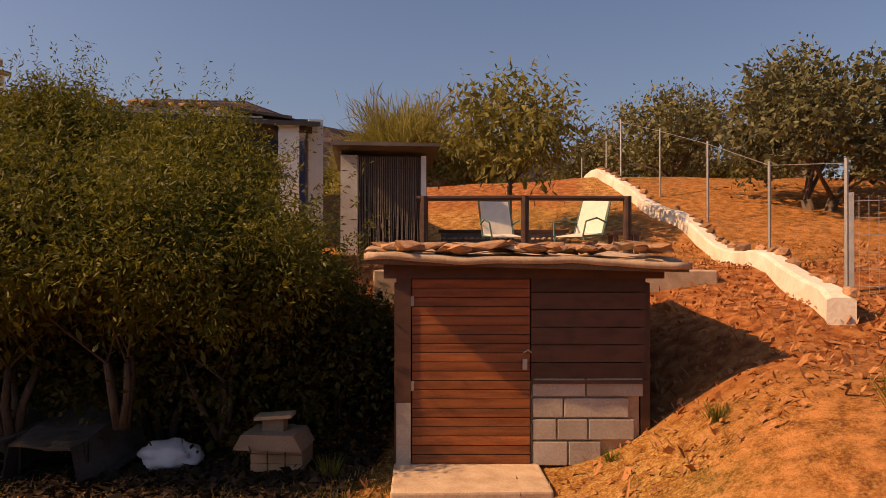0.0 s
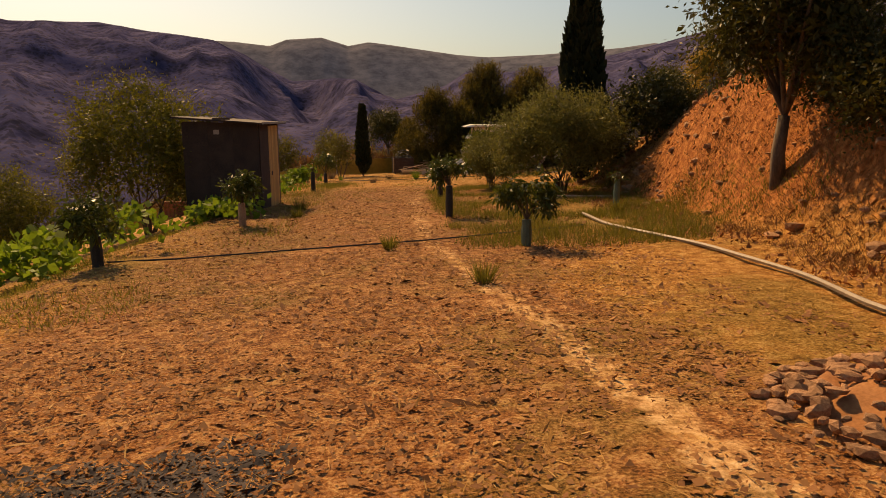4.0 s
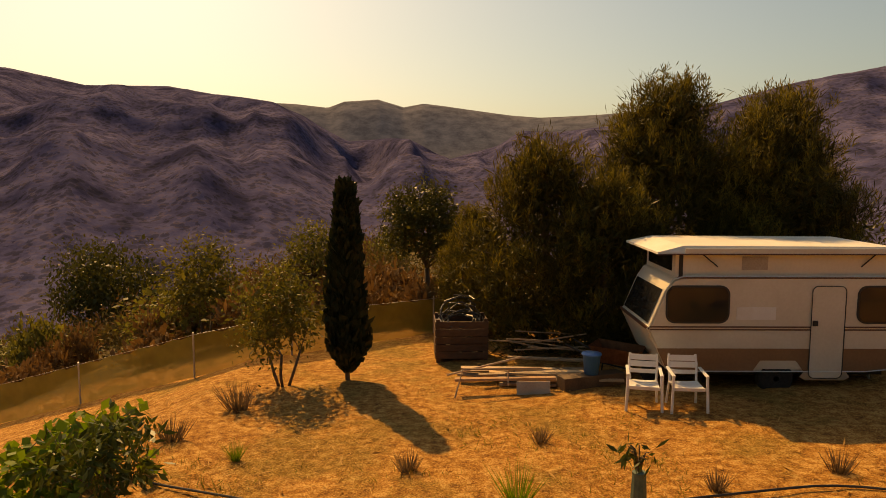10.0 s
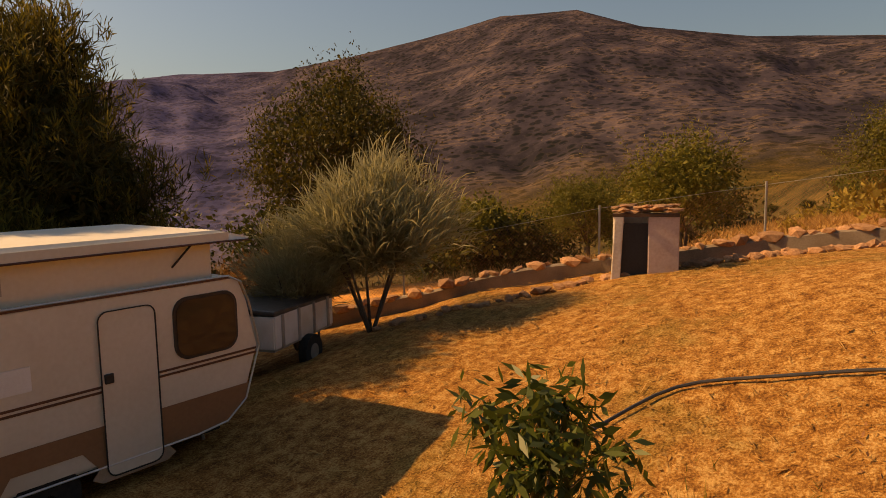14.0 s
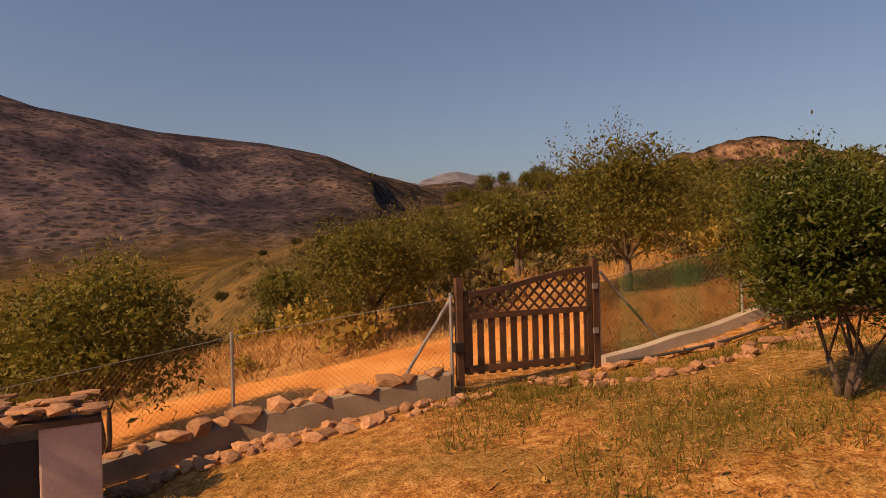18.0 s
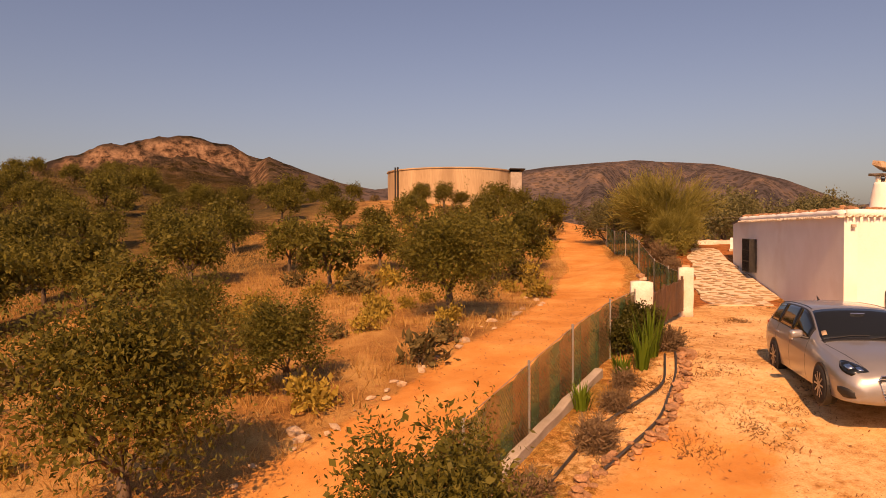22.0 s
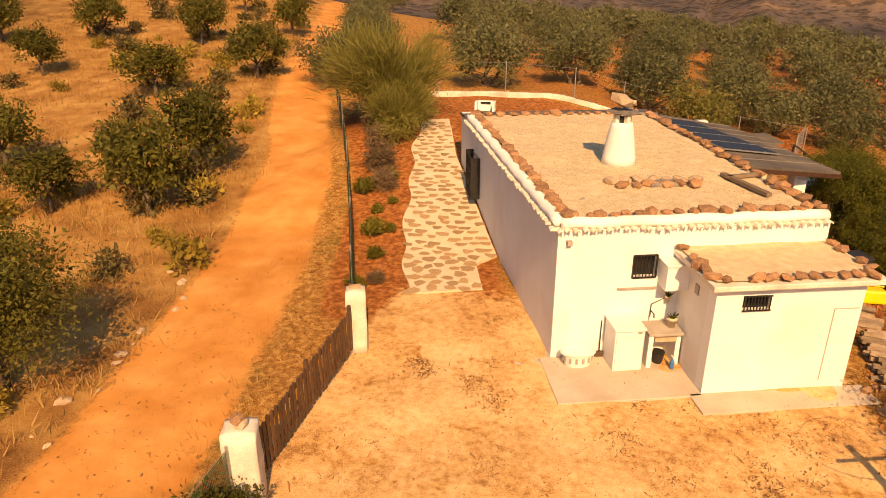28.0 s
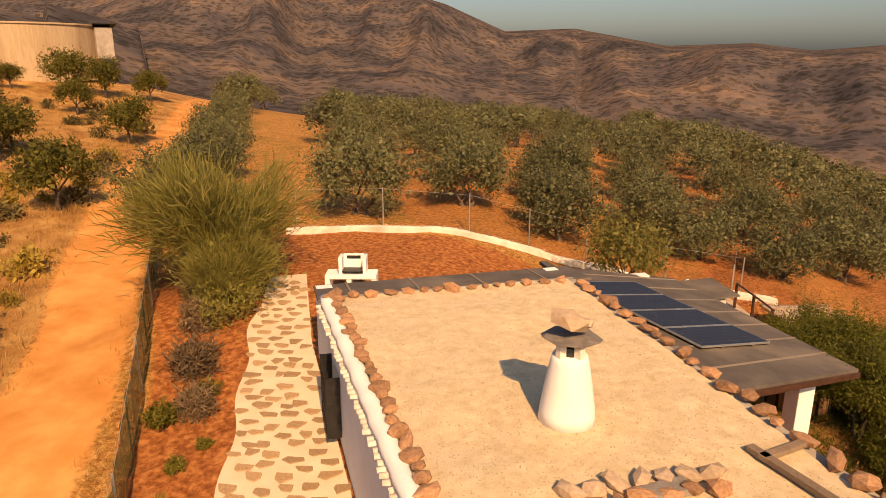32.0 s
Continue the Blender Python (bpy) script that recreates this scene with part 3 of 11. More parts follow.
def build_ground():
    """One sheet to the horizon: rings round the place, twice as fine across from 80 m on."""
    n, m = 600, 1200
    near = np.concatenate([np.linspace(0.3, 36, 140), np.linspace(36.4, 80, 46)])
    far = np.concatenate([80 * (420 / 80) ** (np.arange(0, 80) / 80), 420 * (4900 / 420) ** (np.arange(0, 211) / 210)])
    rings = []
    for rad, k in ((near, n), (far, m)):
        a = np.linspace(-np.pi, np.pi, k, endpoint=False)
        R, A = np.meshgrid(rad, a, indexing="ij")
        X, Y = CENTRE[0] - R * np.sin(A), CENTRE[1] + R * np.cos(A)
        Z = height(X.ravel(), Y.ravel()).reshape(X.shape)
        if k == m:
            Z = far_relief(X, Y, Z, R, np.degrees(A))
            crag = np.exp(-((np.degrees(A) + 118.7) / 7) ** 2 - ((R - 500) / 50) ** 2)
            Z = Z + 9 * crag * ridges(X, Y, 48, 4, 71, 0.6)
        else:
            Z = Z + (0.05 * 1.4 * lattice_noise(X * 0.55, Y * 0.55, 1) + 0.03 * lattice_noise(X * 2.3, Y * 2.3, 2)) * sst(78, 60, R)
        rings.append(np.stack([X, Y, Z], -1).reshape(-1, 3))
    centre = np.array([[CENTRE[0], CENTRE[1], rings[0][:n, 2].mean()]])
    v = np.concatenate([rings[0], rings[1], centre])
    faces = []
    for start, count, k in ((0, len(near), n), (len(near) * n, len(far), m)):
        ii, kk = np.meshgrid(np.arange(count - 1), np.arange(k), indexing="ij")
        p, q = start + ii * k + kk, start + (ii + 1) * k + kk
        p1, q1 = start + ii * k + (kk + 1) % k, start + (ii + 1) * k + (kk + 1) % k
        faces += [np.stack([p, p1, q1], -1).reshape(-1, 3), np.stack([p, q1, q], -1).reshape(-1, 3)]
    k = np.arange(n)
    a0, a1 = (len(near) - 1) * n + k, (len(near) - 1) * n + (k + 1) % n
    b0 = len(near) * n
    f0, f1, f2 = b0 + 2 * k, b0 + 2 * k + 1, b0 + (2 * k + 2) % m
    faces += [np.stack(t, -1) for t in ((a0, f1, f0), (a0, a1, f1), (a1, f2, f1), (np.full(n, len(v) - 1), (k + 1) % n, k))]
    me = np_mesh("ground", v, np.concatenate(faces))
    me.flip_normals() if me.polygons[0].normal.z < 0 else None
    # what covers the soil
    x, y = v[:, 0], v[:, 1]
    rr = np.hypot(x - CENTRE[0], y - CENTRE[1])
    wob = np.sin(x * 0.7 + 1.3 * np.sin(y * 0.45)) * 0.35 + np.sin(y * 0.9 + x * 0.3) * 0.3
    road = road_mask(x + wob * 0.25, y)
    court = sst(8.6, 10, x + wob) * np.where(y < 9.5, sst(19.9, 19.2, x), sst(18.6, 17.2, x - wob * .3)) * sst(20, 13, y + wob) * sst(-0.5, 2.5, y) * (1 - road)
    inner = sst(13.5, 15, x) * sst(17.0, 16.0, x) * sst(23, 21, y) * sst(10, 13, y)
    worn = np.exp(-((x - np.interp(y, [-12, -8, -5, 0, 6, 14, 22], TRACK_X)) / 0.28) ** 2) * sst(-12, -10, y) * sst(24, 18, y)
    bank = np.clip(sst(4.8, 6.6, x + wob) * sst(9.4, 8.2, x + wob) * sst(18, 12, y) , 0, 1)
    back = sst(14, 17, x) * sst(-8, -11, y) * sst(-17.5, -16.5, y) * (1 - road) * sst(29, 26, x)
    off = x - road_centre(y)
    bed = sst(-2.1, -2.6, off) * sst(-8, -6.5, off) * sst(3.8, 2.8, y) * sst(-14, -11, y)
    red = np.clip(bank * 0.75 + back + bed, 0, 1)
    grass = np.clip(sst(0.5, 2.5, x + 2 * wob) * sst(6.5, 4.5, x) * sst(5, 7, y + wob) * sst(19, 15, y) + 0.8 * sst(12, 14, x + wob) * sst(18, 16.5, x) * sst(19.5, 21.5, y) * sst(26, 24, y + wob) + sst(-1.5, -3, x + wob) * sst(22, 18, y) * sst(-2, 3, y) * 0.5 + 0.35 * sst(3.6, 4.6, x) * sst(7, 6, x) * sst(-8, -11, y), 0, 1)
    lawn = sst(4.5, 6.0, x) * sst(9.6, 8.9, x) * sst(-3.0, -4, y) * sst(-13, -11, y)
    mulch = np.clip(sst(-5.5, -3.5, x + wob) * sst(3.0, 1.2, x + wob) * sst(24, 18, y), 0, 1)
    straw = np.clip(sst(18, 24, y) * sst(18, 16, x) + sst(20, 22, x) + (1 - road) * sst(20, 21, x), 0, 1)
    scrub = sst(85, 260, rr)
    bearing = np.degrees(np.arctan2(-(x - CENTRE[0]), y - CENTRE[1]))
    # farthest ranges, which get haze in their colour
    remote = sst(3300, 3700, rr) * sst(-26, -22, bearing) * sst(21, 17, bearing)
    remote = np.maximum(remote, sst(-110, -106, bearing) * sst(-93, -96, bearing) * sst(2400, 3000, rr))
    brushy = sst(-132, -122, bearing) * sst(-12, -28, bearing) * sst(46 - 18 * sst(-118, -108, bearing), 85 - 38 * sst(-118, -108, bearing), rr) * sst(560, 330, rr)
    brushy = np.maximum(brushy, sst(38, 42, y + wob) * sst(13, 9, x) * sst(200, 120, rr))
    brushy = np.maximum(brushy, sst(38, 44, y) * sst(8, 12, x) * sst(200, 120, rr) * 0.8)
    # bearings whose far slopes are coloured paler, as seen through haze
    hazy_sector = np.clip(sst(-128, -138, bearing) + sst(140, 155, bearing), 0, 1)
    rocky = np.exp(-((bearing + 119.7) / 9) ** 4) * (rr > 380) * (rr < 800)
    # where distance haze is painted on the slopes; kept in the mulch channel
    haze_mask = np.maximum(sst(-48, -30, bearing), 0.25 * sst(-98, -80, bearing) * sst(260, 700, rr)) * sst(120, 95, bearing) * scrub * sst(90, 330, rr) * (1 - 0.8 * remote)
    mulch = np.maximum(mulch * (1 - scrub), haze_mask)
    hay = sst(0.9, 1.6, x - road_centre(y)) * (1 - road)
    grove = sst(20.5, 18.5, x + 0.46 * (y + 15)) * sst(-17, -18.5, y)
    col = np.zeros((len(v), 4), np.float32)
    col[:, 0], col[:, 1], col[:, 2], col[:, 3] = np.maximum(road, 0.72 * sst(13.4, 14.6, x + wob) * sst(17.2, 16.4, x) * sst(20.5, 19, y + wob) * sst(13, 15, y)) * (1 - scrub), np.clip(grass + lawn, 0, 1), np.clip(court + inner * .4 + 0.55 * worn, 0, 1), rocky
    col2 = np.zeros((len(v), 4), np.float32)
    col2[:, 0], col2[:, 1], col2[:, 2], col2[:, 3] = np.clip(red + 0.5 * grove * (1 - scrub), 0, 1), scrub, mulch, hay
    col3 = np.zeros((len(v), 4), np.float32)
    col3[:, 0], col3[:, 1], col3[:, 2] = remote, brushy * (1 - road), hazy_sector
    for nm, c4 in (("cover", col), ("cover_two", col2), ("cover_three", col3)):
        at = me.color_attributes.new(nm, "FLOAT_COLOR", "POINT")
        at.data.foreach_set("color", c4.ravel())
    me.polygons.foreach_set("use_smooth", [True] * len(me.polygons))
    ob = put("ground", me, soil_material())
    return tagged(ob, "sunlit orange soil with dry straw, tracks and far mountains", "ground", kind="structure")


ROAD = [(11.5, 60), (15.5, 44), (18.8, 33), (20.0, 25), (20.3, 18), (21.3, 11), (23.0, 4), (26.3, -5), (33.0, -17), (43, -38), (50.5, -55), (58, -75)]


def road_centre(y):
    ys, xs = [p[1] for p in ROAD][::-1], [p[0] for p in ROAD][::-1]
    return np.interp(y, ys, xs)


def road_mask(x, y):
    half = 1.25
    d = np.abs(x - road_centre(y)) / np.interp(y, [-60, -17, 8, 60], [1.14, 1.12, 1.1, 1.05])
    return (1 - sst(half - 0.25, half + 0.45, d)) * sst(62, 55, y) * sst(-78, -70, y)


def soil_material():
    m, n, l, p = nodes_of("soil")
    geo = n.new("ShaderNodeNewGeometry")

    def tex(scale, detail=6, kind="ShaderNodeTexNoise", rough=0.6):
        t = n.new(kind)
        t.inputs["Scale"].default_value = scale
        t.inputs["Detail"].default_value = detail
        t.inputs["Roughness"].default_value = rough
        l.new(geo.outputs["Position"], t.inputs["Vector"])
        return t.outputs[0]

    def ramp(fac, stops):
        r = n.new("ShaderNodeValToRGB")
        e = r.color_ramp.elements
        while len(e) < len(stops):
            e.new(0.5)
        for el, (pos, c) in zip(e, stops):
            el.position, el.color = pos, (*c, 1)
        l.new(fac, r.inputs[0])
        return r.outputs[0]

    def mix(fac, a, b):
        x = n.new("ShaderNodeMix")
        x.data_type = "RGBA"
        l.new(fac, x.inputs["Factor"])
        l.new(a, x.inputs["A"])
        l.new(b, x.inputs["B"])
        return x.outputs["Result"]

    def math_(op, a, b):
        x = n.new("ShaderNodeMath")
        x.operation = op
        for i, s in enumerate((a, b)):
            if isinstance(s, (int, float)):
                x.inputs[i].default_value = s
            else:
                l.new(s, x.inputs[i])
        x.use_clamp = op in ("SUBTRACT", "MULTIPLY") and False
        return x.outputs[0]

    def edge(mask, noise_, sharp=0.35):
        """A mask with a ragged rim."""
        r = n.new("ShaderNodeMapRange")
        r.inputs["From Min"].default_value, r.inputs["From Max"].default_value = 0.5 - sharp / 2, 0.5 + sharp / 2
        s = math_("ADD", mask, math_("MULTIPLY", math_("SUBTRACT", noise_, 0.5), 0.9))
        l.new(s, r.inputs["Value"])
        keep = math_("MULTIPLY", r.outputs[0], math_("GREATER_THAN", mask, 0.02))
        return keep

    fine, mid, wide, grit = tex(38, 4), tex(6.5, 7), tex(0.7, 6), tex(140, 2)
    blend = math_("ADD", math_("MULTIPLY", fine, 0.5), math_("MULTIPLY", mid, 0.5))
    cov = []
    for nm in ("cover", "cover_two"):
        at = n.new("ShaderNodeAttribute")
        at.attribute_name = nm
        sep = n.new("ShaderNodeSeparateColor")
        l.new(at.outputs["Color"], sep.inputs[0])
        cov += [sep.outputs[0], sep.outputs[1], sep.outputs[2]]
        if nm == "cover":
            crag = at.outputs["Alpha"]
    hay = at.outputs["Alpha"]
    third_cover = n.new("ShaderNodeAttribute")
    third_cover.attribute_name = "cover_three"
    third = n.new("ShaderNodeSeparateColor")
    l.new(third_cover.outputs["Color"], third.inputs[0])
    straw = ramp(blend, [(0.39, (0.17, 0.065, 0.018)), (0.5, (0.41, 0.185, 0.05)), (0.6, (0.64, 0.38, 0.14))])
    mulch = ramp(blend, [(0.4, (0.1, 0.036, 0.014)), (0.5, (0.32, 0.13, 0.046)), (0.6, (0.56, 0.31, 0.13))])
    road = ramp(math_("ADD", math_("MULTIPLY", wide, 0.65), math_("MULTIPLY", grit, 0.35)), [(0.36, (0.48, 0.18, 0.045)), (0.5, (0.6, 0.26, 0.075)), (0.62, (0.7, 0.35, 0.12))])
    court = ramp(math_("ADD", math_("MULTIPLY", wide, 0.4), math_("ADD", math_("MULTIPLY", mid, 0.3), math_("MULTIPLY", fine, 0.3))), [(0.38, (0.3, 0.14, 0.05)), (0.45, (0.56, 0.31, 0.125)), (0.53, (0.7, 0.44, 0.21)), (0.62, (0.76, 0.53, 0.3))])
    tuft = n.new("ShaderNodeMapRange")
    tuft.inputs["From Min"].default_value, tuft.inputs["From Max"].default_value = 0.55, 0.6
    l.new(math_("ADD", math_("MULTIPLY", tex(1.1, 8, rough=0.75), 0.75), math_("MULTIPLY", fine, 0.25)), tuft.inputs["Value"])
    court = mix(math_("MULTIPLY", tuft.outputs[0], 0.9), court, straw)
    red = ramp(mid, [(0.34, (0.2, 0.06, 0.018)), (0.5, (0.36, 0.125, 0.04)), (0.64, (0.54, 0.22, 0.075))])
    green = ramp(fine, [(0.35, (0.06, 0.058, 0.01)), (0.65, (0.26, 0.19, 0.05))])
    # far slopes: scrub, terraces, bare earth, specks of trees
    vor = n.new("ShaderNodeTexVoronoi")
    vor.inputs["Scale"].default_value = 0.11
    l.new(geo.outputs["Position"], vor.inputs["Vector"])
    wide2, wide3 = tex(0.011, 9, rough=0.7), tex(0.05, 7)
    shaggy = ramp(wide2, [(0.38, (0.027, 0.023, 0.021)), (0.5, (0.055, 0.043, 0.037)), (0.6, (0.095, 0.068, 0.052)), (0.68, (0.19, 0.12, 0.075))])
    # the same scrub greyed and lightened: haze put into the colour
    haze_scrub = ramp(wide2, [(0.36, (0.05, 0.046, 0.05)), (0.48, (0.092, 0.077, 0.077)), (0.58, (0.14, 0.107, 0.095)), (0.68, (0.25, 0.165, 0.115))])
    scrub = mix(third.outputs[2], shaggy, haze_scrub)
    speck = ramp(vor.outputs[0], [(0.25, (0.009, 0.011, 0.006)), (0.42, (0.02, 0.018, 0.012)), (0.5, (0.06, 0.046, 0.036))])
    scrub = mix(math_("MULTIPLY", math_("MULTIPLY", math_("GREATER_THAN", wide3, 0.42), math_("SUBTRACT", 0.8, math_("MULTIPLY", third.outputs[2], 0.3))), math_("LESS_THAN", vor.outputs[0], 0.5)), scrub, speck)
    # slope tones with the blue-violet haze of distance painted in
    haze_tone = ramp(wide2, [(0.38, (0.034, 0.034, 0.072)), (0.5, (0.074, 0.072, 0.145)), (0.66, (0.128, 0.122, 0.215))])
    haze_specks = mix(math_("MULTIPLY", math_("GREATER_THAN", wide3, 0.46), math_("LESS_THAN", vor.outputs[0], 0.5)), haze_tone, speck)
    scrub = mix(math_("MULTIPLY", cov[5], cov[4]), scrub, mix(math_("ADD", math_("MULTIPLY", wide3, 0.7), 0.2), haze_specks, haze_tone))
    sepz = n.new("ShaderNodeSeparateXYZ")
    l.new(geo.outputs["Position"], sepz.inputs[0])
    step = math_("FRACT", math_("ADD", math_("MULTIPLY", sepz.outputs[2], 0.21), math_("MULTIPLY", wide3, 4.5)), 0)
    terr = math_("MULTIPLY", math_("GREATER_THAN", step, 0.74), math_("GREATER_THAN", wide2, 0.5))
    pale = ramp(wide3, [(0.3, (0.12, 0.075, 0.045)), (0.7, (0.24, 0.16, 0.1))])
    scrub = mix(math_("MULTIPLY", terr, math_("SUBTRACT", 0.4, math_("MULTIPLY", cov[5], 0.2))), scrub, pale)
    # the rock range behind, its distance haze painted in as pale blue-grey
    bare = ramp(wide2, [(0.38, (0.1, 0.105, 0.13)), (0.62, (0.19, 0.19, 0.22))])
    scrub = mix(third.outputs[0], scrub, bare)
    # bare rock where the land is steep, and light dry clearings
    nz = n.new("ShaderNodeSeparateXYZ")
    l.new(geo.outputs["Normal"], nz.inputs[0])
    cliff = n.new("ShaderNodeMapRange")
    cliff.inputs["From Min"].default_value, cliff.inputs["From Max"].default_value = 0.88, 0.7
    l.new(nz.outputs[2], cliff.inputs["Value"])
    rock = ramp(tex(0.16, 8, rough=0.7), [(0.4, (0.05, 0.032, 0.022)), (0.5, (0.22, 0.13, 0.08)), (0.62, (0.4, 0.25, 0.155))])
    scrub = mix(math_("MULTIPLY", cliff.outputs[0], crag), scrub, rock)
    dry = ramp(math_("ADD", math_("MULTIPLY", wide, 0.6), math_("MULTIPLY", fine, 0.4)), [(0.38, (0.2, 0.085, 0.028)), (0.5, (0.42, 0.21, 0.068)), (0.62, (0.58, 0.35, 0.13))])
    col = mix(edge(cov[5], mid), straw, mulch)
    patch = n.new("ShaderNodeMapRange")
    patch.inputs["From Min"].default_value, patch.inputs["From Max"].default_value = 0.5, 0.62
    l.new(tex(0.45, 6, rough=0.7), patch.inputs["Value"])
    col = mix(math_("MULTIPLY", patch.outputs[0], 0.5), col, green)
    col = mix(edge(hay, mid), col, dry)
    col = mix(edge(cov[3], mid), col, red)
    col = mix(edge(cov[2], mid), col, court)
    col = mix(edge(cov[0], mid), col, road)
    col = mix(math_("MULTIPLY", edge(cov[1], mid), 0.5), col, green)
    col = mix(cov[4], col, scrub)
    # low olive-brown brush on the near hills
    brush = ramp(math_("ADD", math_("MULTIPLY", wide3, 0.5), math_("MULTIPLY", wide, 0.5)), [(0.38, (0.035, 0.027, 0.01)), (0.5, (0.09, 0.062, 0.021)), (0.62, (0.18, 0.108, 0.036))])
    col = mix(math_("MULTIPLY", math_("SUBTRACT", 1.0, math_("MULTIPLY", crag, cliff.outputs[0])), third.outputs[1]), col, brush)
    l.new(col, p.inputs["Base Color"])
    p.inputs["Roughness"].default_value = 0.95
    l.new(math_("MULTIPLY", math_("SUBTRACT", 1.0, cov[4]), 0.13), p.inputs["Specular IOR Level"])
    b = n.new("ShaderNodeBump")
    b.inputs["Distance"].default_value = 0.06
    l.new(math_("SUBTRACT", 0.85, math_("MULTIPLY", math_("ADD", cov[0], cov[2]), 0.62)), b.inputs["Strength"])
    l.new(math_("ADD", blend, math_("MULTIPLY", grit, 0.25)), b.inputs["Height"])
    # gullies and ledges on the far slopes
    far = n.new("ShaderNodeBump")
    far.inputs["Distance"].default_value = 9.0
    l.new(math_("MULTIPLY", cov[4], math_("SUBTRACT", math_("SUBTRACT", 0.42, math_("MULTIPLY", third.outputs[2], 0.2)), math_("MULTIPLY", cov[5], 0.15))), far.inputs["Strength"])
    l.new(tex(0.035, 7, rough=0.65), far.inputs["Height"])
    l.new(b.outputs[0], far.inputs["Normal"])
    ledge = n.new("ShaderNodeBump")
    ledge.inputs["Distance"].default_value = 9.0
    l.new(math_("MULTIPLY", crag, 0.9), ledge.inputs["Strength"])
    l.new(tex(0.11, 6, rough=0.7), ledge.inputs["Height"])
    l.new(far.outputs[0], ledge.inputs["Normal"])
    l.new(ledge.outputs[0], p.inputs["Normal"])
    return m


build_ground()

# ---------------------------------------------------------------- the white house
# local x runs along the front, y to the back, z up from the yard
HOUSE = pose(15.2, 3.35, 3.72, 0, 0, 204.7)


def slab_with_hole(x0, z0, x1, z1, holes, depth, y0):
    """A wall in the xz plane with rectangular openings through it."""
    xs = sorted({x0, x1, *(v for h in holes for v in (h[0], h[2]))})
    zs = sorted({z0, z1, *(v for h in holes for v in (h[1], h[3]))})
    bm = bmesh.new()
    for a, b in zip(xs, xs[1:]):
        for c, d in zip(zs, zs[1:]):
            if not any(h[0] <= a and b <= h[2] and h[1] <= c and d <= h[3] for h in holes):
                box(bm, ((a + b) / 2, y0 + depth / 2, (c + d) / 2), (b - a, depth, d - c))
    bmesh.ops.remove_doubles(bm, verts=bm.verts, dist=0.0005)
    seen = {}
    for f in list(bm.faces):
        seen.setdefault(tuple(round(v, 3) for v in f.calc_center_median()), []).append(f)
    bmesh.ops.delete(bm, geom=[f for fs in seen.values() if len(fs) > 1 for f in fs], context="FACES_ONLY")
    return bm


def spin(bm, deg, x=0, y=0):
    bmesh.ops.transform(bm, matrix=pose(x, y, 0, 0, 0, deg), verts=bm.verts)
    return bm


def grille(parent, x, z, w, h, y, bars=5):
    fr = part("window_frame", bmesh.new(), METAL_DARK, parent)
    bm = bmesh.new()
    for cx, cz, sx, sz in ((x + w / 2, z, w, 0.03), (x + w / 2, z + h, w, 0.03), (x, z + h / 2, 0.03, h), (x + w, z + h / 2, 0.03, h)):
        box(bm, (cx, y, cz), (sx, 0.03, sz))
    bm.to_mesh(fr.data)
    bm.free()
    for k in range(1, bars + 1):
        part("bar", tubed([(x + w * k / (bars + 1), y, z), (x + w * k / (bars + 1), y, z + h)], 0.011, seg=5), METAL_DARK, fr)
    part("pane", boxed((x + w / 2, y + 0.16, z + h / 2), (w, 0.012, h)), DARK_GLASS, parent)
    return fr


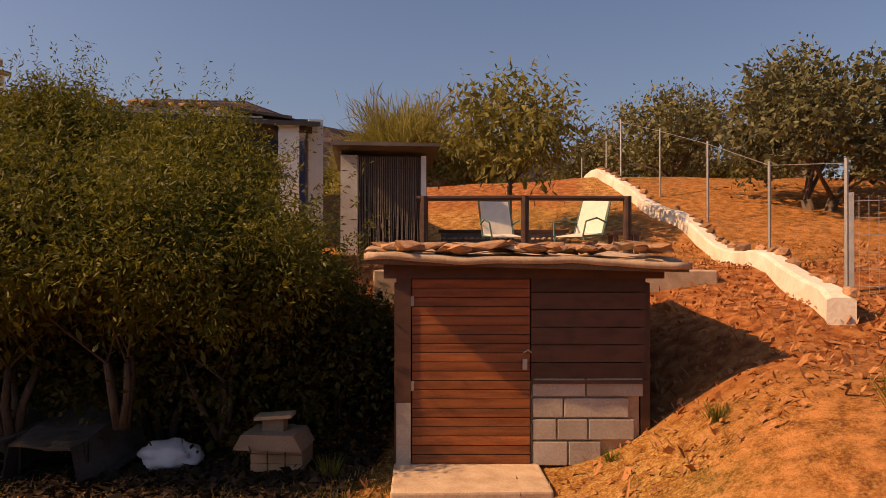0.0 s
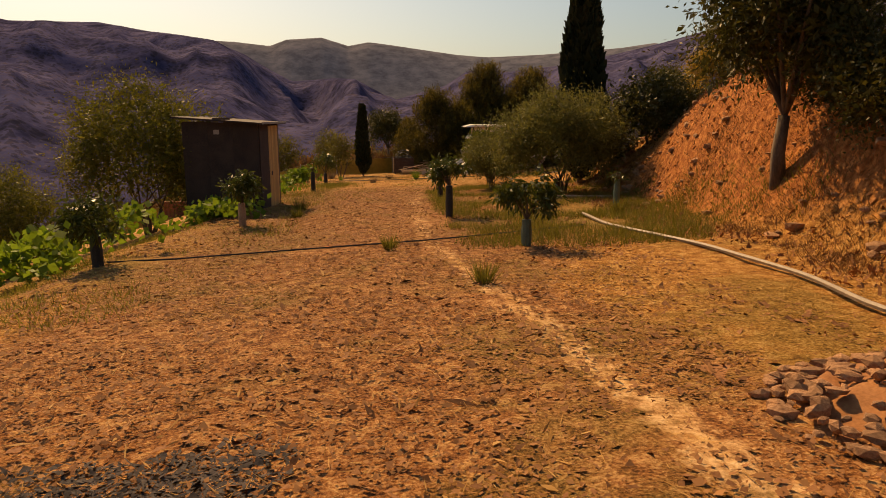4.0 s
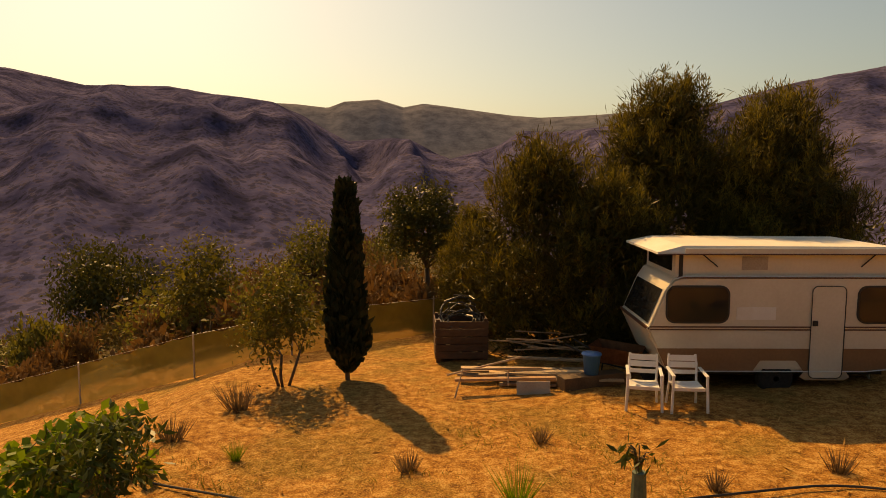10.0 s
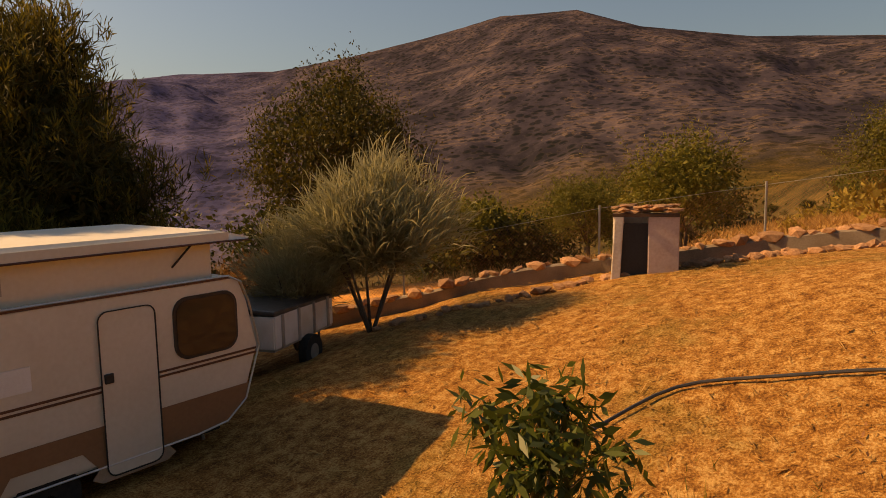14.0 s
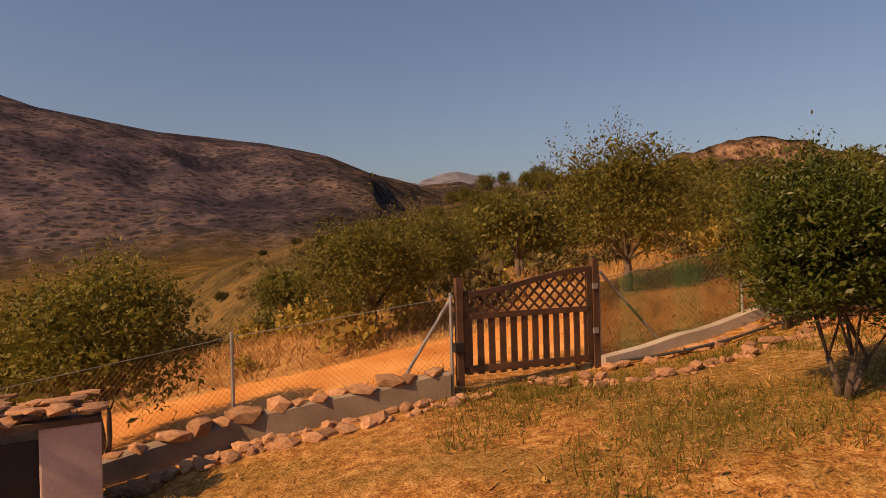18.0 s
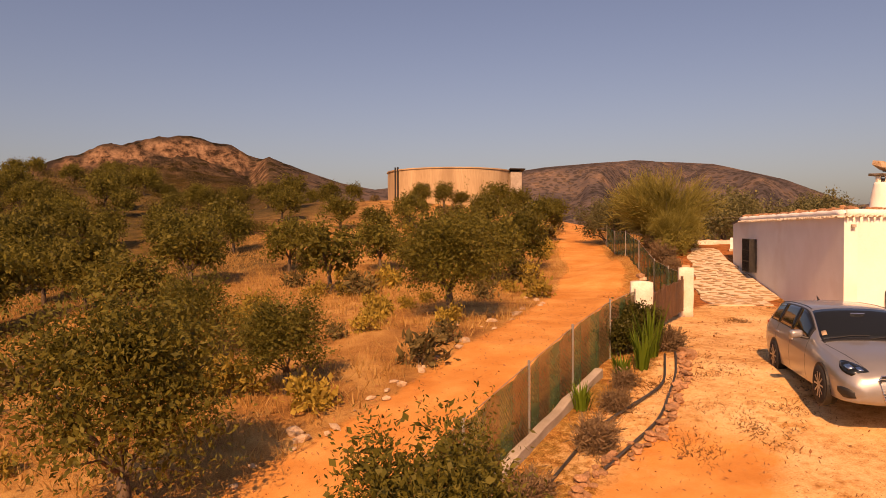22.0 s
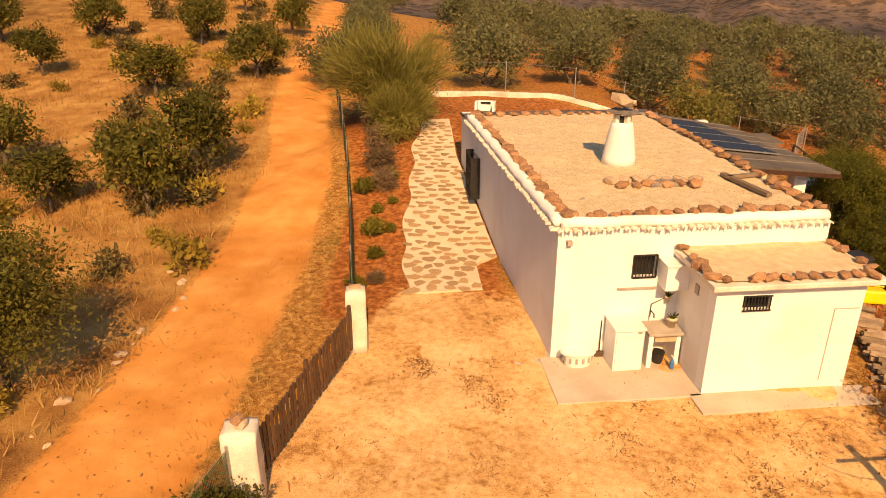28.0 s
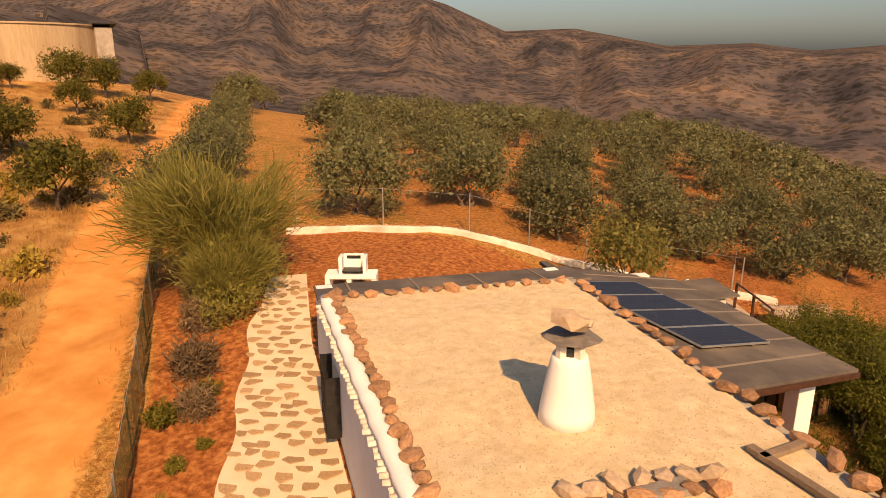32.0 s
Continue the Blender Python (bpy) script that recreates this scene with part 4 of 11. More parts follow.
def house():
    hs = thing("house", "white-washed low house with a flat gravel roof edged in stones", "house", HOUSE)
    W, D, T = 5.75, 11.9, 2.98
    def lean(x, y):
        """The long side wall runs slightly out of square."""
        return x - 0.047 * max(y, 0.0) * max(0.0, 1 - x / W)

    def skew(bm):
        for v in bm.verts:
            v.co.x = lean(v.co.x, v.co.y)
        return bm
    front = part("wall", slab_with_hole(0.35, -0.3, W, T, [(1.62, 1.86, 2.12, 2.36)], 0.35, 0), WHITE_WASH, hs)
    left = slab_with_hole(0, -0.3, D, T, [(8.3, 0.95, 9.4, 2.2)], 0.35, 0)
    spin(left, 90, 0.35, 0)
    part("wall", skew(left), WHITE_WASH, hs)
    part("wall", boxed((W - 0.175, D / 2 + 0.175, (T - 0.3) / 2), (0.35, D - 0.35, T + 0.3)), WHITE_WASH, hs)
    part("wall", boxed((W / 2 - 0.28, D - 0.175, (T - 0.44) / 2), (W - 0.14, 0.34, T + 0.16)), WHITE_WASH, hs)
    # front window with its grille and the box beside it
    w1 = part("window", boxed((1.87, 0.25, 2.11), (0.5, 0.05, 0.5)), PLASTIC_WHITE, hs)
    grille(w1, 1.62, 1.86, 0.5, 0.5, -0.02, 6)
    part("window_sill", boxed((1.75, -0.03, 1.62), (0.85, 0.05, 0.03)), CONCRETE, w1)
    part("meter_box", boxed((2.43, -0.22, 1.99), (0.5, 0.44, 0.54), (0, 0, 0), 0.015), WHITE_WASH, hs)
    part("box_lid", boxed((2.43, -0.23, 2.285), (0.56, 0.5, 0.04), (0, 0, 0), 0.01), PLASTIC_WHITE, hs)
    # the window in the long wall, with shutter-like dark grille
    wx = lean(0.0, 8.85)
    w2 = part("window", boxed((wx + 0.24, 8.85, 1.58), (0.04, 1.1, 1.25)), METAL_DARK, hs)
    for y in (8.25, 9.45):
        part("grille_side", boxed((wx - 0.13, y, 1.58), (0.28, 0.025, 1.34)), METAL_DARK, w2)
    for k in range(11):
        part("bar", boxed((wx - 0.27, 8.25 + k * 0.12, 1.58), (0.022, 0.022, 1.34)), METAL_DARK, w2)
    for z in (0.91, 1.35, 1.8, 2.25):
        part("rail", boxed((wx - 0.27, 8.85, z), (0.028, 1.22, 0.03)), METAL_DARK, w2)
    # roof: slab, gravel bed, rounded white kerb, tile ends below the kerb, loose stones on top
    part("roof", skew(boxed((W / 2, 5.35, T + 0.05), (W - 0.1, 10.7, 0.12))), CONCRETE, hs)
    bed = bmesh.new()
    bmesh.ops.create_grid(bed, x_segments=40, y_segments=70, size=0.5, matrix=pose(W / 2, 5.35, T + 0.15) @ Matrix.Diagonal((W - 0.5, 10.3, 1, 1)))
    for v in bed.verts:
        v.co.z += 0.05 * noise.noise(v.co * 0.8) + 0.02 * noise.noise(v.co * 4)
    part("gravel_bed", skew(bed), ROOF_GRAVEL, hs, "pale gravel bed of the roof", True)
    kerb = bmesh.new()
    line = [(-0.05, 10.55), (-0.05, -0.02), (W - 0.2, -0.02)]
    for (ax, ay), (bx, by) in zip(line, line[1:]):
        nseg = int(math.hypot(bx - ax, by - ay) / 0.25)
        pts = [(ax + (bx - ax) * k / nseg + 0.012 * math.sin(k * 2.1), ay + (by - ay) * k / nseg + 0.012 * math.sin(k * 1.7), T + 0.14 + 0.018 * math.sin(k * 1.3)) for k in range(nseg + 1)]
        tube(kerb, [(x + 0.13, y + 0.13, z - 0.04) for x, y, z in pts], 0.15, seg=10)
    for v in kerb.verts:
        v.co.z = T + 0.1 + (v.co.z - T - 0.1) * 0.75
    part("kerb", skew(kerb), WHITE_WASH, hs, "thick lime-washed roof kerb", True)
    tile = np_mesh("eave_tile", *half_pipe(0.3, 0.07, 0.055, 0.018))
    tile.materials.append(OLD_WASH)
    rng = random.Random(3)
    for k in range(64):
        o = put("tile", tile, None, hs)
        o.matrix_basis = pose(lean(0.05, k * 0.165) + rng.uniform(-0.04, 0.02), 0.05 + k * 0.165 + rng.uniform(-0.02, 0.02), T + rng.uniform(-0.03, 0.0), 0, 0, 90 + rng.uniform(-9, 9))
    for k in range(34):
        o = put("tile", tile, None, hs)
        o.matrix_basis = pose(0.02 + k * 0.17 + rng.uniform(-0.02, 0.02), 0.05 + rng.uniform(-0.04, 0.02), T + rng.uniform(-0.03, 0.0), 0, 0, 180 + rng.uniform(-9, 9))
    d = 0.0
    while d < 10.5:
        s = rng.uniform(0.2, 0.36)
        stone(hs, lean(0.24, d) + rng.uniform(-0.05, 0.05), 0.25 + d, T + 0.22, s, rng)
        d += s * 1.02
    d = 0.4
    while d < W:
        s = rng.uniform(0.2, 0.34)
        stone(hs, d, 0.24 + rng.uniform(-0.05, 0.05), T + 0.22, s, rng)
        d += s * 1.05
    d = 0.4
    while d < 10.3:
        s = rng.uniform(0.22, 0.4)
        stone(hs, W - 0.12 + rng.uniform(-0.06, 0.06), d, T + 0.22, s, rng)
        d += s * 1.35
    d = -0.3
    while d < W - 0.3:
        s = rng.uniform(0.22, 0.4)
        stone(hs, d, 10.45 - 0.15 * d / W, T + 0.2, s, rng, name="stone")
        d += s * 1.3
    # the low row of plastered lumps round the roof hatch
    for k in range(7):
        stone(hs, 1.85 + k * 0.33, 2.42 + rng.uniform(-0.06, 0.06), T + 0.22, 0.38, rng, PALE, "plaster_lump")
    for k in range(6):
        stone(hs, 2.0 + k * 0.34, 2.1 + rng.uniform(-0.06, 0.06), T + 0.24, 0.3, rng)
    part("roof_hatch", boxed((3.0, 2.18, T + 0.22), (0.75, 0.3, 0.1), (0, 0, 6), 0.02), ROCK_SLAB, hs, "dark slab over a roof opening")
    part("roof_plank", boxed((4.85, 1.95, T + 0.22), (0.14, 1.7, 0.08), (0, 0, 9), 0.01), WOOD_GREY, hs)
    part("roof_plank", boxed((5.15, 2.6, T + 0.22), (0.95, 0.13, 0.08), (0, 0, 12), 0.01), WOOD_GREY, hs)
    # felt strip behind the gravel
    part("back_roof", boxed((W / 2 - 0.1, 11.3, T + 0.0), (W + 1.0, 1.5, 0.07), (-6, 0, 0)), SHEET_ROOF, hs, "dark felt lean-to roof")
    for k in range(4):
        part("roof_seam", boxed((0.2 + k * 1.6, 11.3, T + 0.045), (0.05, 1.5, 0.02), (-6, 0, 0)), ROOF_SEAM, hs)
    # chimney
    bm = bmesh.new()
    prof = [(0.44, 0.0), (0.42, 0.2), (0.36, 0.6), (0.29, 0.98), (0.26, 1.08)]
    lathe(bm, prof, 20, (2.62, 4.25, T + 0.13))
    ch = part("chimney", bm, WHITE_WASH, hs, "tapered white-washed chimney under a stone cap", True)
    for a in (20, 110, 200, 290):
        c, s = math.cos(radians(a)), math.sin(radians(a))
        part("chimney_post", boxed((2.62 + 0.19 * c, 4.25 + 0.19 * s, T + 1.3), (0.12, 0.1, 0.22), (0, 0, a)), OLD_WASH, ch)
    part("flue", tubed([(2.62, 4.25, T + 1.1), (2.62, 4.25, T + 1.34)], 0.13, seg=10), CAR_BLACK, ch)
    o = put("cap_slab", STONES[2].copy(), None, ch)
    o.data.materials.clear()
    o.data.materials.append(ROCK_SLAB)
    o.matrix_basis = pose(2.62, 4.25, T + 1.46, 3, 2, 30) @ Matrix.Diagonal((0.86, 0.88, 0.2, 1))
    for dx, dz, rz, sz in ((-0.05, 1.76, 20, 1.5), (0.16, 1.68, 100, 0.9)):
        o = put("cap_stone", PALE[1], None, ch)
        o.matrix_basis = pose(2.62 + dx, 4.25, T + dz, 10, 20, rz) @ Matrix.Diagonal((0.46 * sz, 0.36 * sz, 0.4 * sz, 1))
    # annex
    an = part("annex_wall", slab_with_hole(2.65, -0.3, 5.6, 2.36, [(3.18, 1.86, 3.72, 2.16)], 0.3, -1.62), WHITE_WASH, hs)
    part("annex_wall", boxed((2.8, -0.66, 1.03), (0.3, 1.32, 2.66)), WHITE_WASH, hs)
    part("annex_wall", boxed((5.45, -0.66, 1.03), (0.3, 1.32, 2.66)), WHITE_WASH, hs)
    w3 = part("window", boxed((3.45, -1.5, 2.01), (0.54, 0.03, 0.3)), DARK_GLASS, hs)
    bm = bmesh.new()
    for k in range(9):
        box(bm, (3.2 + k * 0.0625, -1.66, 2.01), (0.018, 0.018, 0.3))
    for z in (1.86, 2.16):
        box(bm, (3.45, -1.66, z), (0.56, 0.02, 0.022))
    part("window_grille", bm, METAL_DARK, w3)
    part("vent", boxed((2.64, -0.85, 1.95), (0.02, 0.16, 0.2)), CONCRETE, hs)
    roof = bmesh.new()
    box(roof, (4.15, -0.86, 2.43), (3.4, 2.0, 0.11), (0, 0, 0), 0.02)
    part("annex_roof", roof, OLD_WASH, hs)
    bed = bmesh.new()
    bmesh.ops.create_grid(bed, x_segments=24, y_segments=16, size=0.5, matrix=pose(4.15, -0.83, 2.53) @ Matrix.Diagonal((3.2, 1.8, 1, 1)))
    for v in bed.verts:
        v.co.z += 0.03 * noise.noise(v.co * 1.4)
    part("gravel_bed", bed, ROOF_GRAVEL, hs, "sandy bed of the annex roof", True)
    for ax, ay, bx, by in ((2.55, 0.0, 2.55, -1.7), (2.6, -1.72, 5.7, -1.72), (5.72, -1.6, 5.72, -0.1)):
        n = int(math.hypot(bx - ax, by - ay) / 0.27)
        for k in range(n):
            if rng.random() < 0.85:
                stone(hs, ax + (bx - ax) * (k + 0.5) / n, ay + (by - ay) * (k + 0.5) / n, 2.58, rng.uniform(0.2, 0.36), rng)
    # faint outline of a blocked door
    part("plaster_ridge", boxed((5.05, -1.625, 1.0), (0.015, 0.012, 1.6)), CONCRETE, hs)
    part("plaster_ridge", boxed((5.3, -1.625, 1.8), (0.5, 0.012, 0.015)), CONCRETE, hs)
    part("floodlight", boxed((0.22, -0.07, 2.72), (0.11, 0.12, 0.09), (0, 0, 0), 0.01), CONCRETE, hs)
    # concrete apron along the front and the long wall
    bm = bmesh.new()
    for c, s in (((1.2, -0.85, -0.02), (2.9, 1.7, 0.12)), ((4.2, -1.95, -0.02), (3.6, 0.66, 0.12))):
        box(bm, c, s, (0, 0, 0), 0.015)
    part("apron", bm, PALE_CONCRETE, hs, "pale concrete apron along the wall")
    part("apron", boxed((-0.5, 2.4, -0.02), (0.84, 5.2, 0.1), (0, 0, 2.5), 0.015), PALE_CONCRETE, hs, "stepped concrete edge beside the wall")
    return hs


def half_pipe(length, r, taper, thick):
    """A curved roof tile lying along -y... from 0 to length."""
    v, f = [], []
    n = 6
    for j, yy in enumerate((0.0, length)):
        for rad in (r, r - thick):
            for k in range(n + 1):
                a = math.pi * k / n
                v.append((rad * (1 - taper * 4 * j) * math.cos(a), yy - length * 0.3, rad * math.sin(a) * 0.8))
    row = n + 1
    for k in range(n):
        f += [(k, k + 1, 2 * row + k + 1, 2 * row + k), (row + k, 3 * row + k, 3 * row + k + 1, row + k + 1), (k, row + k, row + k + 1, k + 1), (2 * row + k, 2 * row + k + 1, 3 * row + k + 1, 3 * row + k)]
    return v, f


def lathe(bm, prof, seg, at):
    rings = [[bm.verts.new((at[0] + r * math.cos(2 * math.pi * k / seg), at[1] + r * math.sin(2 * math.pi * k / seg), at[2] + z)) for k in range(seg)] for r, z in prof]
    for a, b in zip(rings, rings[1:]):
        for k in range(seg):
            bm.faces.new((a[k], a[(k + 1) % seg], b[(k + 1) % seg], b[k]))
    bm.faces.new(rings[0][::-1])
    bm.faces.new(rings[-1])
    return bm


house()


def outdoor_sink():
    s = thing("outdoor_sink", "white-washed outdoor sink shelf against the house wall", "sink", HOUSE @ pose(2.3, -0.35, 0.04))
    part("shelf", boxed((-0.05, 0, 0.78), (0.75, 0.6, 0.06), (0, 0, 0), 0.01), CONCRETE, s)
    part("basin", boxed((0.0, 0.0, 0.66), (0.5, 0.4, 0.2), (0, 0, 0), 0.02), PALE_STONE, s)
    part("leg", boxed((-0.36, 0, 0.37), (0.1, 0.55, 0.75)), WHITE_WASH, s)
    part("leg", boxed((0.26, 0.05, 0.37), (0.1, 0.5, 0.75)), WHITE_WASH, s)
    part("tap", tubed([(-0.2, 0.3, 1.05), (-0.2, 0.12, 1.06), (-0.2, 0.1, 0.98)], 0.014), METAL_DARK, s)
    part("pipe", tubed([(-0.2, 0.31, 0.9), (-0.2, 0.31, 1.2), (0.1, 0.31, 1.35), (0.1, 0.31, 1.75)], 0.01), METAL_DARK, s)


def white_cupboard():
    c = thing("outdoor_cabinet", "plain white outdoor cabinet with a flat lid", "cabinet", HOUSE @ pose(1.45, -0.36, 0.04))
    part("body", boxed((0, 0, 0.47), (0.62, 0.66, 0.94), (0, 0, 0), 0.012), PLASTIC_WHITE, c)
    part("lid", boxed((0, -0.01, 0.965), (0.67, 0.72, 0.05), (0, 0, 0), 0.012), PLASTIC_WHITE, c)
    d = part("door", boxed((0.0, -0.34, 0.46), (0.56, 0.02, 0.84), (0, 0, 0), 0.006), PLASTIC_WHITE, c)
    part("handle", boxed((0.2, -0.355, 0.9), (0.08, 0.015, 0.03)), METAL_GREY, d)


def laundry_basket():
    b = thing("laundry_basket", "white plastic laundry basket with slotted sides", "basket", HOUSE @ pose(0.5, -0.32, 0.04))
    bm = bmesh.new()
    lathe(bm, [(0.22, 0.0), (0.27, 0.3)], 14, (0, 0, 0))
    bmesh.ops.transform(bm, matrix=Matrix.Diagonal((1.25, 0.8, 1, 1)), verts=bm.verts)
    part("body", bm, PLASTIC_WHITE, b)
    ring = [(0.29 * 1.25 * math.cos(a), 0.29 * 0.8 * math.sin(a), 0.3) for a in np.linspace(0, 2 * math.pi, 21)]
    part("rim", tubed(ring, 0.02, seg=6), PLASTIC_WHITE, b)
    for k in range(14):
        a = 2 * math.pi * k / 14
        part("slot", boxed((0.255 * 1.25 * math.cos(a), 0.255 * 0.8 * math.sin(a), 0.17), (0.02, 0.05, 0.12), (0, 0, math.degrees(a))), CONCRETE, b)


def plant_pot(x, y, z, r, h, name="plant_pot"):
    p = thing(name, "cream clay pot with a spiky succulent", "plant pot", HOUSE @ pose(x, y, z), "pots by the sink")
    part("pot", lathe(bmesh.new(), [(r * 0.7, 0), (r, h), (r * 1.1, h), (r * 1.1, h + 0.03)], 14, (0, 0, 0)), POT, p, smooth=True)
    bm = bmesh.new()
    rng = random.Random(int(x * 100))
    for k in range(16):
        a, t = rng.uniform(0, 6.28), rng.uniform(0.3, 0.9)
        q = Vector((math.cos(a) * t, math.sin(a) * t, 1 - 0.3 * t)) * rng.uniform(0.12, 0.2)
        tube(bm, [(0, 0, h), (q.x * 0.6, q.y * 0.6, h + q.z * 0.7), (q.x, q.y, h + q.z)], 0.016, 0.003, 4)
    part("leaves", bm, L_AVOCADO, p)


def small_items():
    b = thing("spray_bottle", "blue plastic spray bottle on the apron", "bottle", HOUSE @ pose(2.42, -0.7, 0.04))
    part("body", lathe(bmesh.new(), [(0.045, 0), (0.05, 0.05), (0.05, 0.16), (0.02, 0.22), (0.02, 0.25)], 10, (0, 0, 0)), PLASTIC_BLUE, b)
    part("nozzle", boxed((0, 0.02, 0.27), (0.03, 0.09, 0.03)), PLASTIC_WHITE, b)
    bk = thing("bucket", "dark rubber bucket under the sink", "bucket", HOUSE @ pose(2.22, -0.4, 0.04))
    part("body", lathe(bmesh.new(), [(0.1, 0), (0.14, 0.24), (0.15, 0.25)], 14, (0, 0, 0)), CAR_BLACK, bk)
    part("handle", tubed([(-0.14, 0, 0.24), (-0.1, 0, 0.34), (0, 0, 0.38), (0.1, 0, 0.34), (0.14, 0, 0.24)], 0.006, seg=5), METAL_GREY, bk)
    br = thing("broom", "thin broom leaning against the white wall", "broom", HOUSE @ pose(1.05, -0.06, 0.04))
    part("handle", tubed([(0, 0, 0.1), (0.01, 0.03, 0.85)], 0.012), METAL_DARK, br)
    part("brush", boxed((0, 0, 0.06), (0.2, 0.06, 0.12)), WOOD_BEAM, br)


outdoor_sink()
white_cupboard()
laundry_basket()
plant_pot(2.45, -0.35, 0.85, 0.1, 0.17)
plant_pot(2.42, -0.08, 1.3, 0.06, 0.1)
small_items()


def porch():
    """Felt-roofed lean-to along the far side of the house, with solar panels lying on it."""
    p = thing("porch", "lean-to porch with a dark felt roof and white pillars", "porch", HOUSE)
    fall = 0.174

    def sheet(pts, up, thick):
        bm = bmesh.new()
        top = [bm.verts.new((x, y, 2.85 - fall * (x - 5.7) + up)) for x, y in pts]
        low = [bm.verts.new((x, y, 2.85 - fall * (x - 5.7) + up - thick)) for x, y in pts]
        bm.faces.new(top)
        bm.faces.new(low[::-1])
        for k in range(len(pts)):
            bm.faces.new((top[k], low[k], low[(k + 1) % len(pts)], top[(k + 1) % len(pts)]))
        bmesh.ops.recalc_face_normals(bm, faces=bm.faces)
        return bm
    part("roof", sheet([(5.68, 4.85), (10.36, 6.38), (9.8, 12.55), (5.68, 12.5)], 0, 0.09), SHEET_ROOF, p, "dark felt sheets with worn seams")
    for k in range(7):
        y0, y1, x1 = 5.75 + k * 1.02, 7.2 + k * 0.86, 10.3 - k * 0.08
        part("roof_seam", sheet([(5.9, y0), (x1, y1), (x1, y1 + 0.07), (5.9, y0 + 0.07)], 0.008, 0.02), ROOF_SEAM, p)
    part("ridge_board", boxed((5.75, 8.9, 2.87), (0.22, 7.6, 0.1)), SHEET_ROOF, p)
    part("fascia", sheet([(5.9, 4.86), (10.38, 6.33), (10.38, 6.4), (5.9, 4.93)], -0.07, 0.12), WOOD_DARK, p)
    for x, y in ((9.15, 6.6), (9.5, 10.1), (9.5, 11.95)):
        part("pillar", boxed((x, y, 0.8), (0.4, 0.4, 2.62), (0, 0, 0), 0.02), WHITE_WASH, p)
    part("blue_wall", boxed((5.95, 8.7, 1.15), (0.06, 7.4, 2.4)), BLUE_PAINT, p)
    part("floor", boxed((7.4, 8.9, -0.28), (3.6, 7.5, 0.5)), CONCRETE, p)
    part("beam", sheet([(9.85, 6.3), (10.0, 6.3), (9.6, 12.4), (9.45, 12.4)], -0.1, 0.14), WOOD_BEAM, p)
    part("back_wall", boxed((7.6, 12.5, 0.95), (2.6, 0.3, 2.8)), WHITE_WASH, p)
    return math.degrees(math.atan(fall))


SLOPE = porch()


def solar_panel():
    s = thing("solar_panel", "dark blue framed solar panel lying on the felt roof", "solar panel", None, "row of solar panels")
    part("frame", boxed((0, 0, 0.02), (2.27, 1.0, 0.04)), ALU, s)
    cell = bpy.data.meshes.new("cell")
    bm = boxed((0, 0, 0), (0.147, 0.147, 0.006))
    bm.to_mesh(cell)
    bm.free()
    cell.materials.append(PV_CELL)
    for i in range(14):
        for j in range(6):
            o = put("cell", cell, None, s)
            o.location = (-1.034 + i * 0.159, -0.398 + j * 0.159, 0.0415)
    for dx in (-0.5, 0.5):
        part("clamp", boxed((dx, -0.52, 0.03), (0.06, 0.05, 0.05)), ALU, s)
    return s


first = solar_panel()
for k in range(4):
    x, y = 7.33 - 0.259 * (k - 1.5) * 1.04, 9.12 + 0.966 * (k - 1.5) * 1.04
    m = HOUSE @ pose(x, y, 2.9 - 0.174 * (x - 5.7), 0, SLOPE, 0) @ pose(0, 0, 0, 0, 0, 15)
    if k == 0:
        first.matrix_world = m
    else:
        copy_thing(first, m)

